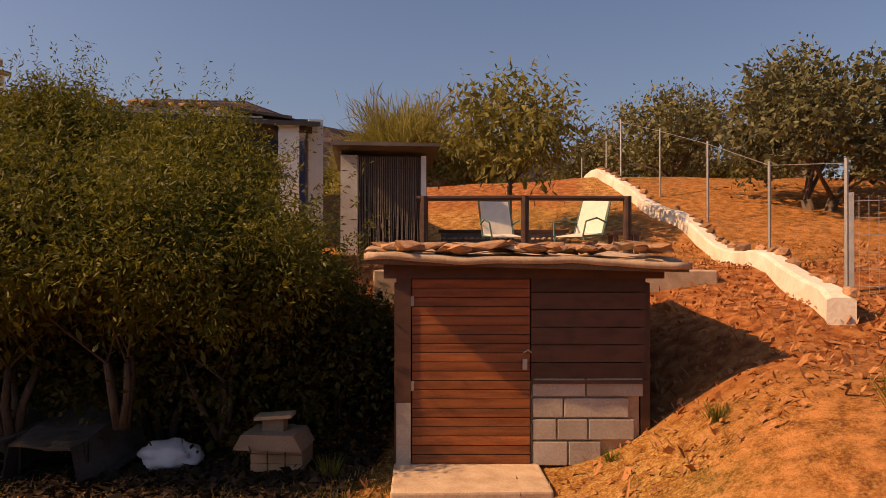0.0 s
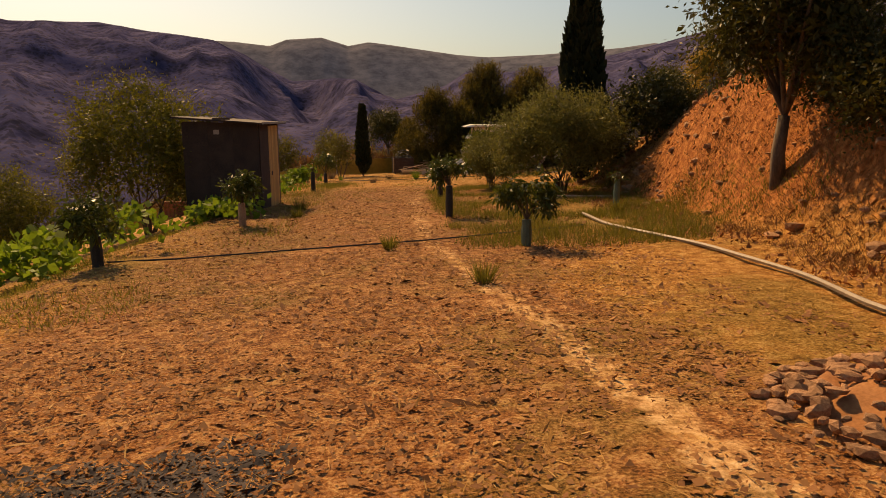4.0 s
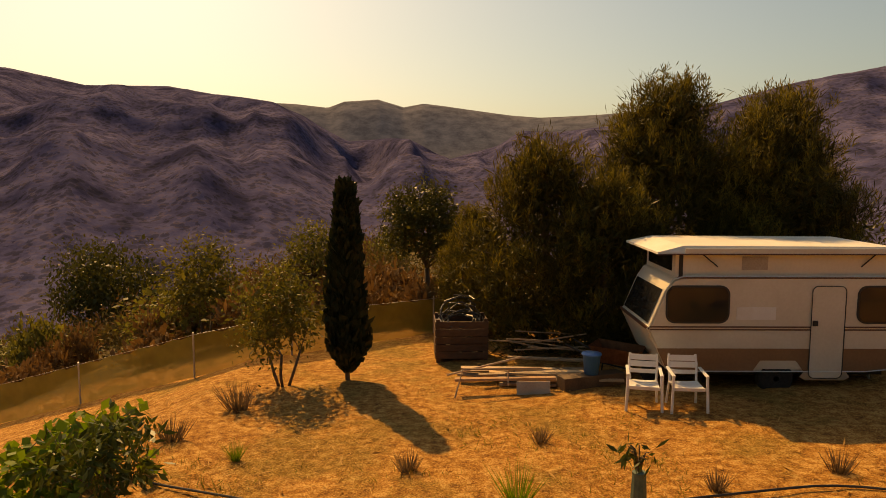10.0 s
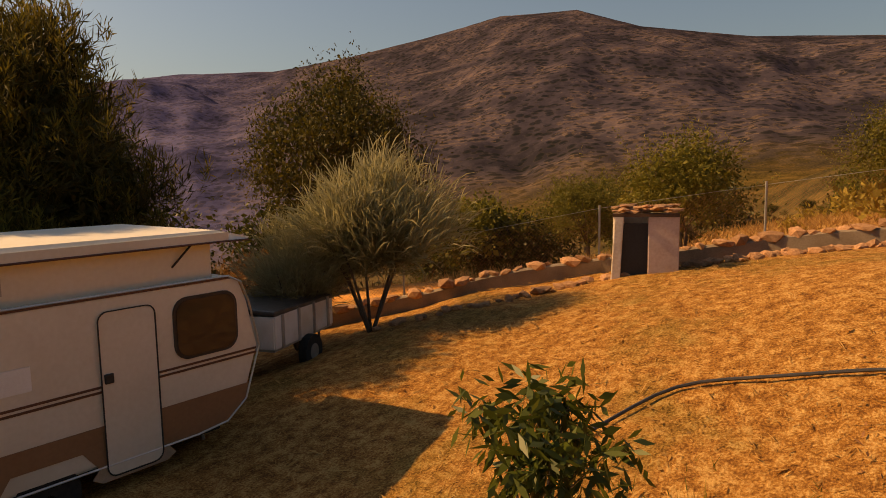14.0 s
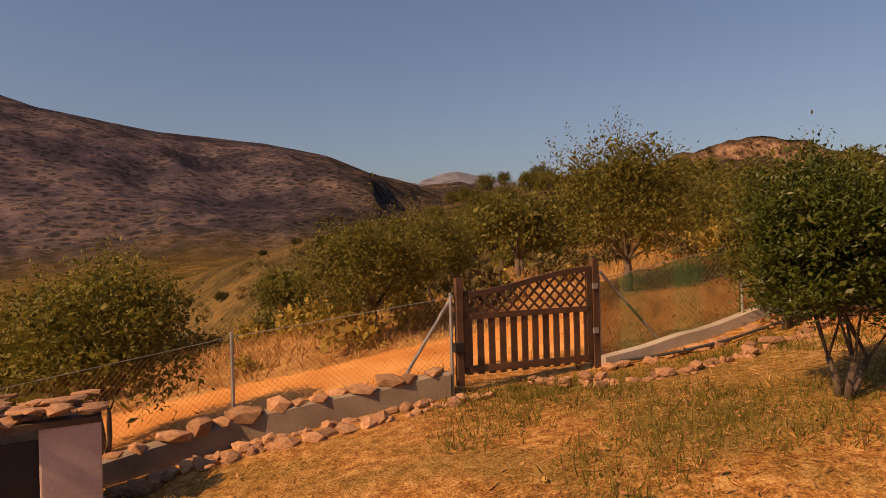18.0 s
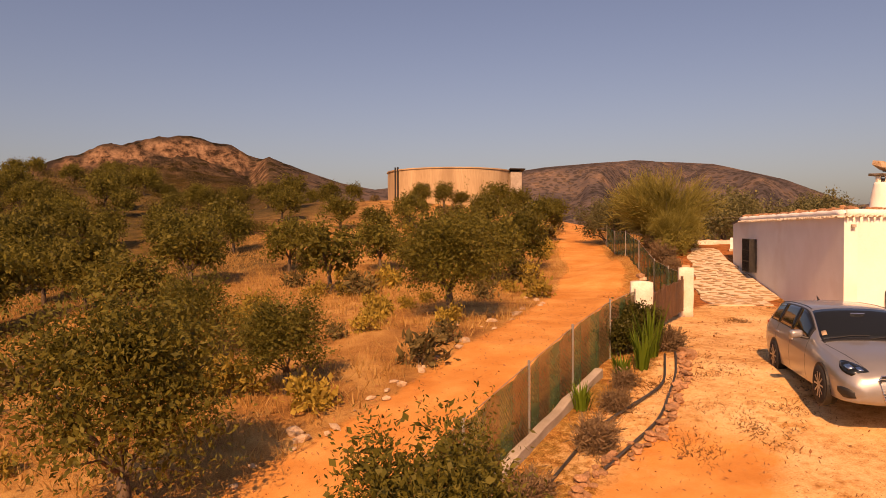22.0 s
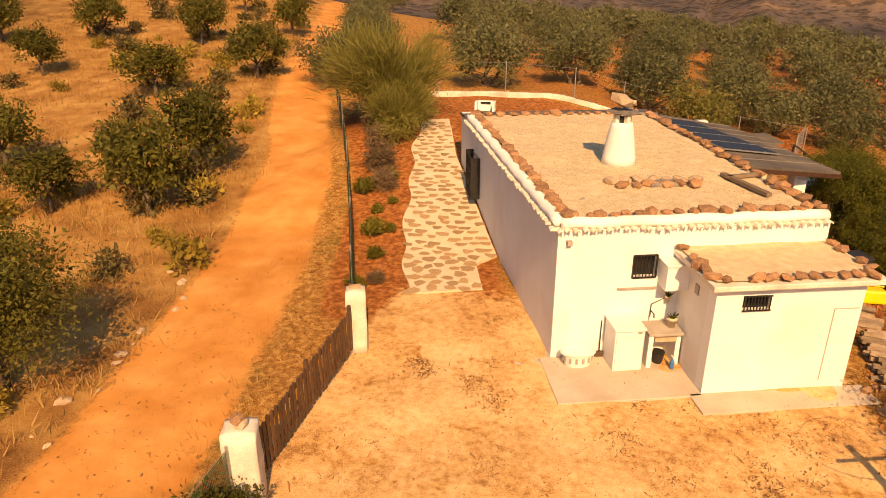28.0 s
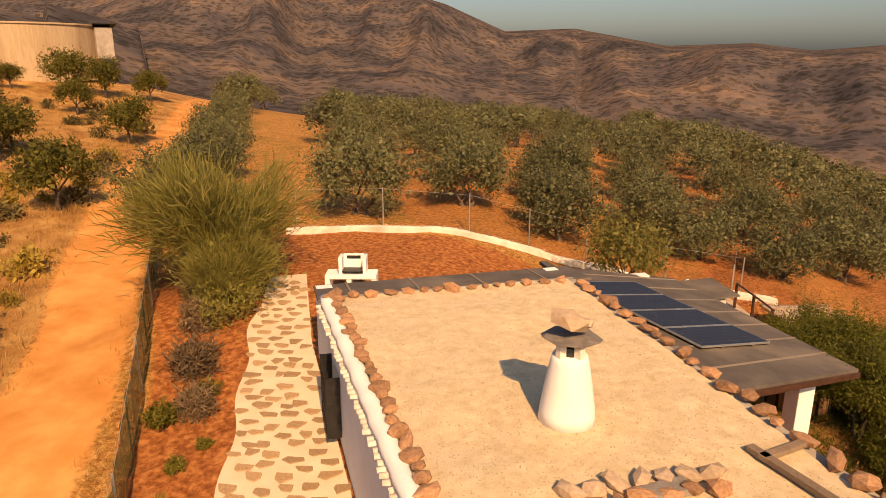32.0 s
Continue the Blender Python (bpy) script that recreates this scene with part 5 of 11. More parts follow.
# ---------------------------------------------------------------- the yard: car, gate, fences, walls
def car():
    """A silver five-door hatchback. Local y runs to the nose, z up from the ground."""
    c = thing("car", "silver metallic hatchback parked in the dusty yard", "car", pose(14.24, 11.5, gz(14.26, 11.45) + 0.01, 0, 0, 24.7) @ Matrix.Diagonal((1.05, 1, 1, 1)))
    # station: y; widest half-width, sill, belt height, belt half-width, shoulder height, shoulder half-width, top
    st = np.array([(-2.25, 0.68, 0.38, 0.6, 0.64, 0.63, 0.55, 0.64), (-2.2, 0.79, 0.3, 0.8, 0.74, 0.84, 0.63, 0.85), (-2.12, 0.84, 0.26, 0.94, 0.77, 1.0, 0.65, 1.02),
                   (-1.98, 0.862, 0.23, 0.97, 0.79, 1.17, 0.64, 1.2), (-1.82, 0.875, 0.22, 0.975, 0.8, 1.3, 0.63, 1.35), (-1.6, 0.88, 0.21, 0.97, 0.806, 1.345, 0.62, 1.405),
                   (-1.0, 0.885, 0.2, 0.96, 0.815, 1.38, 0.625, 1.44), (-0.4, 0.886, 0.2, 0.945, 0.82, 1.39, 0.63, 1.45), (0.0, 0.886, 0.2, 0.935, 0.82, 1.365, 0.635, 1.435),
                   (0.2, 0.885, 0.2, 0.93, 0.82, 1.3, 0.65, 1.38), (0.55, 0.884, 0.2, 0.92, 0.816, 1.135, 0.695, 1.21), (0.88, 0.882, 0.2, 0.905, 0.81, 0.98, 0.74, 1.045),
                   (1.0, 0.88, 0.2, 0.895, 0.805, 0.93, 0.72, 0.985), (1.3, 0.876, 0.2, 0.865, 0.79, 0.885, 0.66, 0.945), (1.7, 0.862, 0.2, 0.81, 0.765, 0.835, 0.6, 0.895),
                   (2.0, 0.83, 0.2, 0.745, 0.725, 0.775, 0.54, 0.825), (2.2, 0.77, 0.21, 0.655, 0.66, 0.69, 0.47, 0.725), (2.31, 0.67, 0.23, 0.55, 0.57, 0.6, 0.42, 0.63), (2.36, 0.56, 0.28, 0.44, 0.5, 0.48, 0.38, 0.5)])

    def section(y):
        """Control points across one side, from the floor's middle up to the roof's."""
        i = int(np.clip(np.searchsorted(st[:, 0], y) - 1, 0, len(st) - 2))
        p0, p1, p2, p3 = (st[min(max(k, 0), len(st) - 1)] for k in (i - 1, i, i + 1, i + 2))
        h = p2[0] - p1[0]
        f = (y - p1[0]) / h
        m1 = (p2 - p0) / max(p2[0] - p0[0], 1e-6) * h
        m2 = (p3 - p1) / max(p3[0] - p1[0], 1e-6) * h
        q = (2 * f ** 3 - 3 * f ** 2 + 1) * p1 + (f ** 3 - 2 * f ** 2 + f) * m1 + (3 * f ** 2 - 2 * f ** 3) * p2 + (f ** 3 - f ** 2) * m2
        w, zs, zb, wb, zr, wr, zt = q[1:]
        return np.array([(0, zs - 0.02), (w * 0.86, zs), (w * 0.965, zs + 0.07), (w, zs + 0.45 * (zb - zs)), (w * 0.985, zs + 0.78 * (zb - zs)), (wb, zb), ((wb + wr) / 2 + 0.012, (zb + zr) / 2), (wr, zr), (wr * 0.82, zr + 0.55 * (zt - zr)), (wr * 0.45, zr + 0.9 * (zt - zr)), (0, zt)])

    def skin(y, v):
        """A point of the right side: v runs from 0 (floor) over 5 (belt) and 7 (roof edge) to 10 (roof middle)."""
        cp = section(y)
        i = int(min(9, max(0, math.floor(v))))
        f = v - i
        p0, p1, p2, p3 = cp[max(i - 1, 0)], cp[i], cp[i + 1], cp[min(i + 2, 10)]
        tight = 0.35 if i in (4, 5, 6, 7) else 0.5
        m1, m2 = (p2 - p0) * tight, (p3 - p1) * tight
        u, z = (2 * f ** 3 - 3 * f ** 2 + 1) * p1 + (f ** 3 - 2 * f ** 2 + f) * m1 + (3 * f ** 2 - 2 * f ** 3) * p2 + (f ** 3 - f ** 2) * m2
        return Vector((u, y, z))

    def pane(name, lines, material, parent, sides=(1,), out=0.006, label="", thick=0.006):
        """A thin shaped plate on the skin; lines of (y, v)."""
        made = []
        for sd in sides:
            b = bmesh.new()
            grid = []
            for line in lines:
                row = []
                for y, v in line:
                    sgn = -1.0 if v > 10 else 1.0
                    v = 20 - v if v > 10 else v
                    p = skin(y, v)
                    n = (skin(y, min(v + 0.05, 10)) - skin(y, v - 0.05)).cross(skin(y + 0.02, v) - skin(y - 0.02, v)).normalized()
                    n = -n if n.dot(Vector((p.x, 0, p.z - 0.6))) < 0 else n
                    q = p + n * out
                    row.append(b.verts.new((q.x * sgn * sd, q.y, q.z)))
                grid.append(row)
            for r0, r1 in zip(grid, grid[1:]):
                for k in range(len(r0) - 1):
                    b.faces.new((r0[k], r0[k + 1], r1[k + 1], r1[k]))
            bmesh.ops.recalc_face_normals(b, faces=b.faces)
            bmesh.ops.solidify(b, geom=b.faces[:], thickness=thick)
            bmesh.ops.recalc_face_normals(b, faces=b.faces)
            made.append(part(name, b, material, parent, label, True))
        return made

    def span(a, b, n):
        return [a + (b - a) * k / (n - 1) for k in range(n)]

    ys = np.unique(np.concatenate([st[:, 0], np.linspace(-2.25, 2.36, 56)]))
    vs = span(0, 10, 31)
    bm = bmesh.new()
    rings = []
    for y in ys:
        half = [skin(float(y), v) for v in vs]
        rings.append([bm.verts.new(p) for p in half] + [bm.verts.new((-p.x, p.y, p.z)) for p in half[-2:0:-1]])
    n = len(rings[0])
    for a, b in zip(rings, rings[1:]):
        for k in range(n):
            bm.faces.new((a[k], b[k], b[(k + 1) % n], a[(k + 1) % n]))
    bm.faces.new(rings[0])
    bm.faces.new(rings[-1][::-1])
    bmesh.ops.recalc_face_normals(bm, faces=bm.faces)
    part("body", bm, SILVER, c, smooth=True)
    # windscreen and rear window wrap over both sides: v above 10 runs down the other side
    ws = pane("windscreen", [[(y, v) for v in span(7.25, 12.75, 17)] for y in span(0.1, 0.93, 9)], CAR_GLASS, c, label="dark windscreen")[0]
    pane("rear_window", [[(y, v) for v in span(7.4, 12.6, 15)] for y in span(-2.1, -1.86, 5)], CAR_GLASS, c, label="dark rear window")
    pane("sticker", [[(y, v) for v in (7.5, 7.75, 8.0)] for y in span(0.72, 0.84, 3)], PALE_STONE, ws, out=0.014, thick=0.003)
    part("inner_mirror", boxed((0, 0.33, 1.34), (0.22, 0.02, 0.06), (-40, 0, 0), 0.01), CHROME, ws)
    for x0, x1 in ((0.6, 0.02), (0.02, -0.56)):
        part("wiper", tubed([(x0, 0.97, 1.0), ((x0 + x1) / 2, 0.93, 1.045), (x1, 0.93, 1.05)], 0.009, seg=5), CAR_BLACK, ws)
    pane("cowl", [[(y, v) for v in span(7.15, 12.85, 13)] for y in (0.93, 0.98, 1.02)], CAR_BLACK, c, out=0.004)
    # side glass between dark pillars
    pane("window_surround", [[(y, v) for v in span(5.12, 6.95, 6)] for y in span(-1.9, 0.62, 26)], CAR_BLACK, c, (1, -1), 0.004)
    for y0, y1, nm in ((-0.28, 0.55, "side_window"), (-1.2, -0.34, "side_window"), (-1.8, -1.28, "quarter_window")):
        pane(nm, [[(y, v) for v in span(5.22, 6.8, 6)] for y in span(y0, y1, 9)], CAR_GLASS, c, (1, -1), 0.009, "dark side window")
    # shut lines and sills
    for y in (0.62, -0.31, -1.24):
        pane("door_gap", [[(y - 0.006, v) for v in span(1.9, 5.05, 9)], [(y + 0.006, v) for v in span(1.9, 5.05, 9)]], CAR_BLACK, c, (1, -1), 0.001, thick=0.002)
    pane("bonnet_gap", [[(y, 6.98) for y in span(1.06, 2.14, 14)], [(y, 7.1) for y in span(1.06, 2.14, 14)]], CAR_BLACK, c, (1, -1), 0.001, thick=0.002)
    for sd in (1, -1):
        m = part("mirror", boxed((sd * 0.985, 0.5, 1.0), (0.21, 0.13, 0.14), (0, sd * 6, sd * 10), 0.05), SILVER, c, "silver wing mirror", True)
        part("mirror_glass", boxed((sd * 0.985, 0.43, 1.0), (0.16, 0.012, 0.1), (0, 0, sd * 10)), CHROME, m)
        part("mirror_stalk", tubed([(sd * 0.8, 0.55, 0.93), (sd * 0.92, 0.52, 0.96)], 0.026), CAR_BLACK, m)
        part("door_handle", boxed((sd * 0.885, -0.16, 0.82), (0.03, 0.17, 0.032), (0, 0, 0), 0.01), SILVER, c)
        part("door_handle", boxed((sd * 0.884, -1.08, 0.83), (0.03, 0.17, 0.032), (0, 0, 0), 0.01), SILVER, c)
        part("roof_strip", tubed([tuple(skin(y, 7.35) * 1.0)[:3] if sd > 0 else (-skin(y, 7.35).x, y, skin(y, 7.35).z) for y in span(-1.75, 0.02, 12)], 0.009, seg=5), CAR_BLACK, c)
        for y in (1.42, -1.3):
            arch = bmesh.new()
            tube(arch, [(sd * 0.8, y, 0.325), (sd * 0.886, y, 0.325)], 0.352, seg=30)
            part("wheel_arch", arch, CAR_BLACK, c)
            w = part("wheel", wheel_tyre(), RUBBER, c, "black tyre on an alloy rim", True)
            w.location, w.rotation_euler = (sd * 0.8, y, 0.315), (0, 0, 0 if sd > 0 else math.pi)
            part("rim", lathe_x([(0.2, -0.05), (0.205, 0.09), (0.19, 0.1), (0.18, 0.06), (0.05, 0.085), (0.0, 0.088)], 20), RIM, w, smooth=True)
            for k in range(10):
                a = 2 * math.pi * k / 10
                part("spoke", boxed((0.095, 0.11 * math.cos(a), 0.11 * math.sin(a)), (0.02, 0.2, 0.026), (math.degrees(a), 0, 0)), RIM, w)
        part("tail_lamp", boxed((sd * 0.72, -2.13, 0.84), (0.2, 0.06, 0.17), (0, 0, sd * 24), 0.02), PLASTIC_RED, c)
    # lamps: a dark housing with a bright reflector and a lens
    for sd in (1, -1):
        h = pane("headlight", [[(y, v) for v in span(lo, hi, 5)] for y, lo, hi in ((1.86, 5.0, 5.9), (1.95, 4.55, 6.4), (2.05, 4.4, 6.75), (2.14, 4.45, 7.0), (2.21, 4.6, 7.0))], CAR_GLASS, c, (sd,), 0.006, "clear headlight in a dark housing")[0]
        pane("reflector", [[(y, v) for v in (4.85, 5.3, 5.7)] for y in (2.0, 2.06, 2.12)], CHROME, h, (sd,), 0.014, thick=0.004)
        pane("lens", [[(y, v) for v in (5.9, 6.2, 6.5)] for y in (2.1, 2.14, 2.18)], CHROME, h, (sd,), 0.014, thick=0.004)
        pane("air_intake", [[(y, v) for v in span(lo, hi, 4)] for y, lo, hi in ((2.02, 2.5, 2.9), (2.12, 2.1, 3.1), (2.22, 2.05, 3.25), (2.3, 2.1, 3.2))], CAR_BLACK, c, (sd,), 0.006)
    # grille with its frame, badge and plate, leaning back a little
    gr = part("grille", prism([(-0.31, 0.27), (0.31, 0.27), (0.38, 0.6), (0.35, 0.665), (-0.35, 0.665), (-0.38, 0.6)], 0.05), CAR_BLACK, c)
    gr.matrix_basis = pose(0, 2.375, -0.02, 9, 0, 0)
    part("grille_frame", tubed([(a, 0.052, b) for a, b in ((-0.31, 0.27), (0.31, 0.27), (0.385, 0.6), (0.35, 0.67), (-0.35, 0.67), (-0.385, 0.6), (-0.31, 0.27))], 0.013, seg=6), CHROME, gr)
    for k in range(9):
        part("grille_slat", boxed((0, 0.054, 0.305 + k * 0.04), (0.64 + 0.01 * k, 0.01, 0.01)), ALU, gr)
    part("badge", tubed([(-0.12, 0.068, 0.59), (0.12, 0.068, 0.59)], 0.03, seg=8), CHROME, gr, "plain chrome badge")
    part("number_plate", boxed((0, 0.075, 0.44), (0.52, 0.012, 0.11), (0, 0, 0), 0.004), PLASTIC_WHITE, gr, "white number plate")
    # the plate's characters as plain bars, under the plate's own thing
    part("plate_band", boxed((0.235, 2.36, 0.42), (0.04, 0.004, 0.1), (9, 0, 0)), PLASTIC_BLUE, c)
    for x, w in ((0.16, 0.1), (0.0, 0.14), (-0.16, 0.1)):
        part("plate_bar", boxed((x, 2.387, 0.414), (w, 0.004, 0.055), (9, 0, 0)), CAR_BLACK, c)
    part("lower_lip", tubed([(-0.7, 2.06, 0.23), (-0.5, 2.26, 0.225), (0, 2.35, 0.22), (0.5, 2.26, 0.225), (0.7, 2.06, 0.23)], 0.024, seg=6), SILVER, c, smooth=True)
    part("antenna", tubed([(0, -1.68, 1.4), (0, -1.8, 1.47)], 0.022, 0.005, 6), CAR_BLACK, c)
    return c


def lathe_x(prof, seg):
    bm = bmesh.new()
    rings = [[bm.verts.new((x, r * math.cos(2 * math.pi * k / seg), r * math.sin(2 * math.pi * k / seg))) for k in range(seg)] for r, x in prof if r > 0]
    for a, b in zip(rings, rings[1:]):
        for k in range(seg):
            bm.faces.new((a[k], a[(k + 1) % seg], b[(k + 1) % seg], b[k]))
    bm.faces.new(rings[-1])
    bmesh.ops.recalc_face_normals(bm, faces=bm.faces)
    return bm


def wheel_tyre():
    return lathe_x([(0.2, -0.1), (0.29, -0.105), (0.312, -0.08), (0.315, 0.0), (0.312, 0.08), (0.29, 0.105), (0.2, 0.1)], 28)


car()


def gate_pillar(x, y, h, w, stone_top):
    p = thing("gate_pillar", "lime-washed masonry gate pillar" + (" with a stone set on top" if stone_top else ""), "gate pillar", pose(x, y, gz(x, y) - 0.05, 0, 0, 24.7), "pillars of the yard gate")
    bm = bmesh.new()
    bmesh.ops.create_cube(bm, size=1, matrix=pose(0, 0, h / 2) @ Matrix.Diagonal((w, w * 0.85, h, 1)))
    bmesh.ops.subdivide_edges(bm, edges=bm.edges[:], cuts=5, use_grid_fill=True)
    for v in bm.verts:
        v.co += Vector((noise.noise(v.co * 3 + Vector((x, 0, 0))), noise.noise(v.co * 3 + Vector((0, 9, 0))), 0.6 * noise.noise(v.co * 3))) * 0.03
        if v.co.z > h - 0.02:
            v.co.z += 0.03 * (1 - (abs(v.co.x) / (w / 2)) ** 2)
    part("shaft", bm, OLD_WASH, p, smooth=True)
    rng = random.Random(int(x * 10))
    if stone_top:
        stone(p, 0.02, 0, h + 0.16, 0.32, rng, STONES, "top_stone")
        stone(p, -0.05, 0.03, h + 0.08, 0.25, rng, PALE, "top_stone")
    else:
        part("top_brick", boxed((0, 0, h + 0.05), (0.24, 0.12, 0.1), (0, 0, 8), 0.01), BRICK, p)


gate_pillar(18.95, 9.1, 1.5, 0.52, True)
gate_pillar(19.3, 4.35, 1.52, 0.42, False)


def picket_gate():
    ax, ay, bx, by = 19.0, 8.75, 19.28, 4.65
    L = math.hypot(bx - ax, by - ay)
    z0, z1 = gz(ax, ay) + 0.1, gz(bx, by) + 0.22
    g = thing("picket_gate", "dark brown wooden picket gate between the pillars", "gate", pose(ax, ay, z0, 0, 0, math.degrees(math.atan2(by - ay, bx - ax))))
    rise = z1 - z0
    ang = -math.degrees(math.atan2(rise, L))
    for z in (0.18, 0.78):
        part("rail", boxed((L / 2, 0.03, z + rise / 2), (L, 0.04, 0.09), (0, ang, 0)), WOOD_GATE, g)
    n = 30
    slat = bpy.data.meshes.new("picket")
    bm = prism([(-0.04, 0), (0.04, 0), (0.04, 0.93), (0, 0.97), (-0.04, 0.93)], 0.022)
    bm.to_mesh(slat)
    bm.free()
    slat.materials.append(WOOD_GATE)
    rng = random.Random(8)
    for k in range(n):
        o = put("picket", slat, None, g)
        t = (k + 0.5) / n
        o.matrix_basis = pose(t * L, -0.015, rise * t + rng.uniform(-0.03, 0.02), 0, rng.uniform(-1.5, 1.5), 0)
    for t in (0.01, 0.49, 0.99):
        part("stile", boxed((t * L, 0.03, 0.5 + rise * t), (0.1, 0.06, 1.05)), WOOD_GATE, g)


picket_gate()


def lattice_gate():
    """The arched garden gate at the foot of the yard: slats below, lattice above."""
    ax, ay, bx, by = 17.03, 25.28, 17.5, 23.28
    L = math.hypot(bx - ax, by - ay)
    zb, zr = 1.5, 1.5
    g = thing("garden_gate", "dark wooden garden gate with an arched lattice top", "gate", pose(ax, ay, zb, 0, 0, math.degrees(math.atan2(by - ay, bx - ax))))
    rise = zr - zb

    def top(t):
        return 1.12 + rise * t + 0.28 * (t * t * (3 - 2 * t))
    ang = -math.degrees(math.atan2(rise, L))
    part("post", boxed((-0.06, 0, 0.62), (0.09, 0.09, 1.45)), WOOD_GATE, g)
    part("post", boxed((L + 0.06, 0, rise + 0.75), (0.1, 0.1, 1.6)), WOOD_GATE, g)
    part("rail", boxed((L / 2, 0, 0.1 + rise / 2), (L, 0.05, 0.09), (0, ang, 0)), WOOD_GATE, g)
    part("rail", boxed((L / 2, 0, 0.82 + rise / 2), (L, 0.05, 0.08), (0, ang, 0)), WOOD_GATE, g)
    part("stile", boxed((0.04, 0, 0.6), (0.08, 0.05, 1.1)), WOOD_GATE, g)
    part("stile", boxed((L - 0.04, 0, rise + 0.72), (0.08, 0.05, 1.3)), WOOD_GATE, g)
    arch = bmesh.new()
    pts = [(L * k / 16, 0, top(k / 16)) for k in range(17)]
    ring = [[arch.verts.new((p[0], dy, p[2] + dz)) for dy, dz in ((-0.025, -0.038), (0.025, -0.038), (0.025, 0.038), (-0.025, 0.038))] for p in pts]
    for a, b in zip(ring, ring[1:]):
        for k in range(4):
            arch.faces.new((a[k], a[(k + 1) % 4], b[(k + 1) % 4], b[k]))
    arch.faces.new(ring[0])
    arch.faces.new(ring[-1])
    bmesh.ops.recalc_face_normals(arch, faces=arch.faces)
    part("arch", arch, WOOD_GATE, g)
    rng = random.Random(5)
    for k in range(12):
        t = (k + 0.5) / 12
        part("slat", boxed((t * L, 0.0, 0.42 + rise * t), (0.095, 0.02, 0.78 + rng.uniform(-0.02, 0.02))), WOOD_GATE, g)
    for sgn, y in ((1, 0.014), (-1, -0.014)):
        for k in range(-5, 15):
            # clipped diagonals
            x0 = k * 0.17
            seg = []
            for j in range(41):
                h = j / 40 * 0.75
                x = x0 + sgn * h
                if 0.03 < x < L - 0.03 and 0.86 + rise * x / L + h < top(x / L) - 0.02:
                    seg.append((x, y, 0.86 + rise * x / L + h))
            if len(seg) > 3:
                a, b = Vector(seg[0]), Vector(seg[-1])
                part("lath", boxed(((a + b) / 2), ((b - a).length, 0.012, 0.034), (0, -math.degrees(math.atan2(b.z - a.z, b.x - a.x)), 0)), WOOD_GATE, g)
    part("latch_box", boxed((-0.1, -0.06, 0.42), (0.13, 0.09, 0.13), (0, 0, 0), 0.01), METAL_DARK, g, "dark metal gate lock")
    for z in (0.5, 1.15):
        part("hinge", boxed((L + 0.03, -0.06, z + rise), (0.09, 0.02, 0.08)), METAL_GREY, g)


lattice_gate()


def brace(ax, ay, az, bx, by):
    b = thing("fence_brace", "slanting galvanised steel brace of the gate post", "fence brace", pose(bx, by, gz(bx, by)), "braces of the gate")
    part("tube", tubed([(0, 0, -0.1), (ax - bx, ay - by, az - gz(bx, by))], 0.024, seg=8), METAL_GREY, b)


brace(17.0, 25.42, 2.62, 17.2, 26.35)
brace(17.6, 23.1, 2.85, 17.85, 21.9)


def wire_fence(name, pts, h, mesh, label, group, net=None, posts=True, post_r=0.024):
    """Posts, a top wire and diamond wire mesh (or netting) along a line on the ground."""
    f = thing(name, label, "fence", pose(pts[0][0], pts[0][1], 0), group)
    o = Vector((pts[0][0], pts[0][1], 0))
    P = [Vector((x, y, gz(x, y))) - o for x, y in pts]
    if posts:
        for p in P:
            part("post", tubed([p - Vector((0, 0, 0.2)), p + Vector((0, 0, h + 0.06))], post_r, seg=8), METAL_GREY, f)
    part("wire", tubed([p + Vector((0, 0, h)) for p in P], 0.006, seg=4), METAL_GREY, f)
    if mesh:
        v, q = [], []
        for a, b in zip(P, P[1:]):
            L = (b - a).length
            n = max(1, int(L / mesh))
            d = (b - a) / n
            m = int(h / mesh)
            side = Vector((d.y, -d.x, 0)).normalized() * 0.0035
            for k in range(-m, n):
                for sg in (1, -1):
                    # one straight wire of the diamond pattern
                    j0, j1 = max(0, -k), min(m, n - k)
                    if j1 <= j0:
                        continue
                    pa = a + d * (k + j0) + Vector((0, 0, (j0 if sg > 0 else m - j0) * mesh))
                    pb = a + d * (k + j1) + Vector((0, 0, (j1 if sg > 0 else m - j1) * mesh))
                    i = len(v)
                    up = Vector((0, 0, 0.0035))
                    v += [pa + side, pa + up, pa - side, pb + side, pb + up, pb - side]
                    q += [(i, i + 1, i + 4, i + 3), (i + 1, i + 2, i + 5, i + 4), (i + 2, i, i + 3, i + 5)]
        me = np_mesh("wire_mesh", [tuple(p) for p in v], q)
        o2 = put("wire_mesh", me, RUST, f, "thin rusty diamond wire mesh")
        o2["kind"] = "stuff"
    if net:
        bm = bmesh.new()
        for a, b in zip(P, P[1:]):
            n = max(2, int((b - a).length / 0.3))
            rows = []
            for k in range(n + 1):
                p = a + (b - a) * k / n
                sag = 0.03 * math.sin(k * 1.7) + 0.02 * math.sin(k * 4.1)
                rows.append([bm.verts.new((p.x + sag, p.y + sag * 0.5, p.z + z + (0.04 * math.sin(k * 2.3) if z > 0.5 else 0))) for z in (0.0, h * 0.5, h * 0.98)])
            for r0, r1 in zip(rows, rows[1:]):
                for j in range(2):
                    bm.faces.new((r0[j], r1[j], r1[j + 1], r0[j + 1]))
        part("netting", bm, net, f, "sheer shade netting tied to the wires", True)
    return f


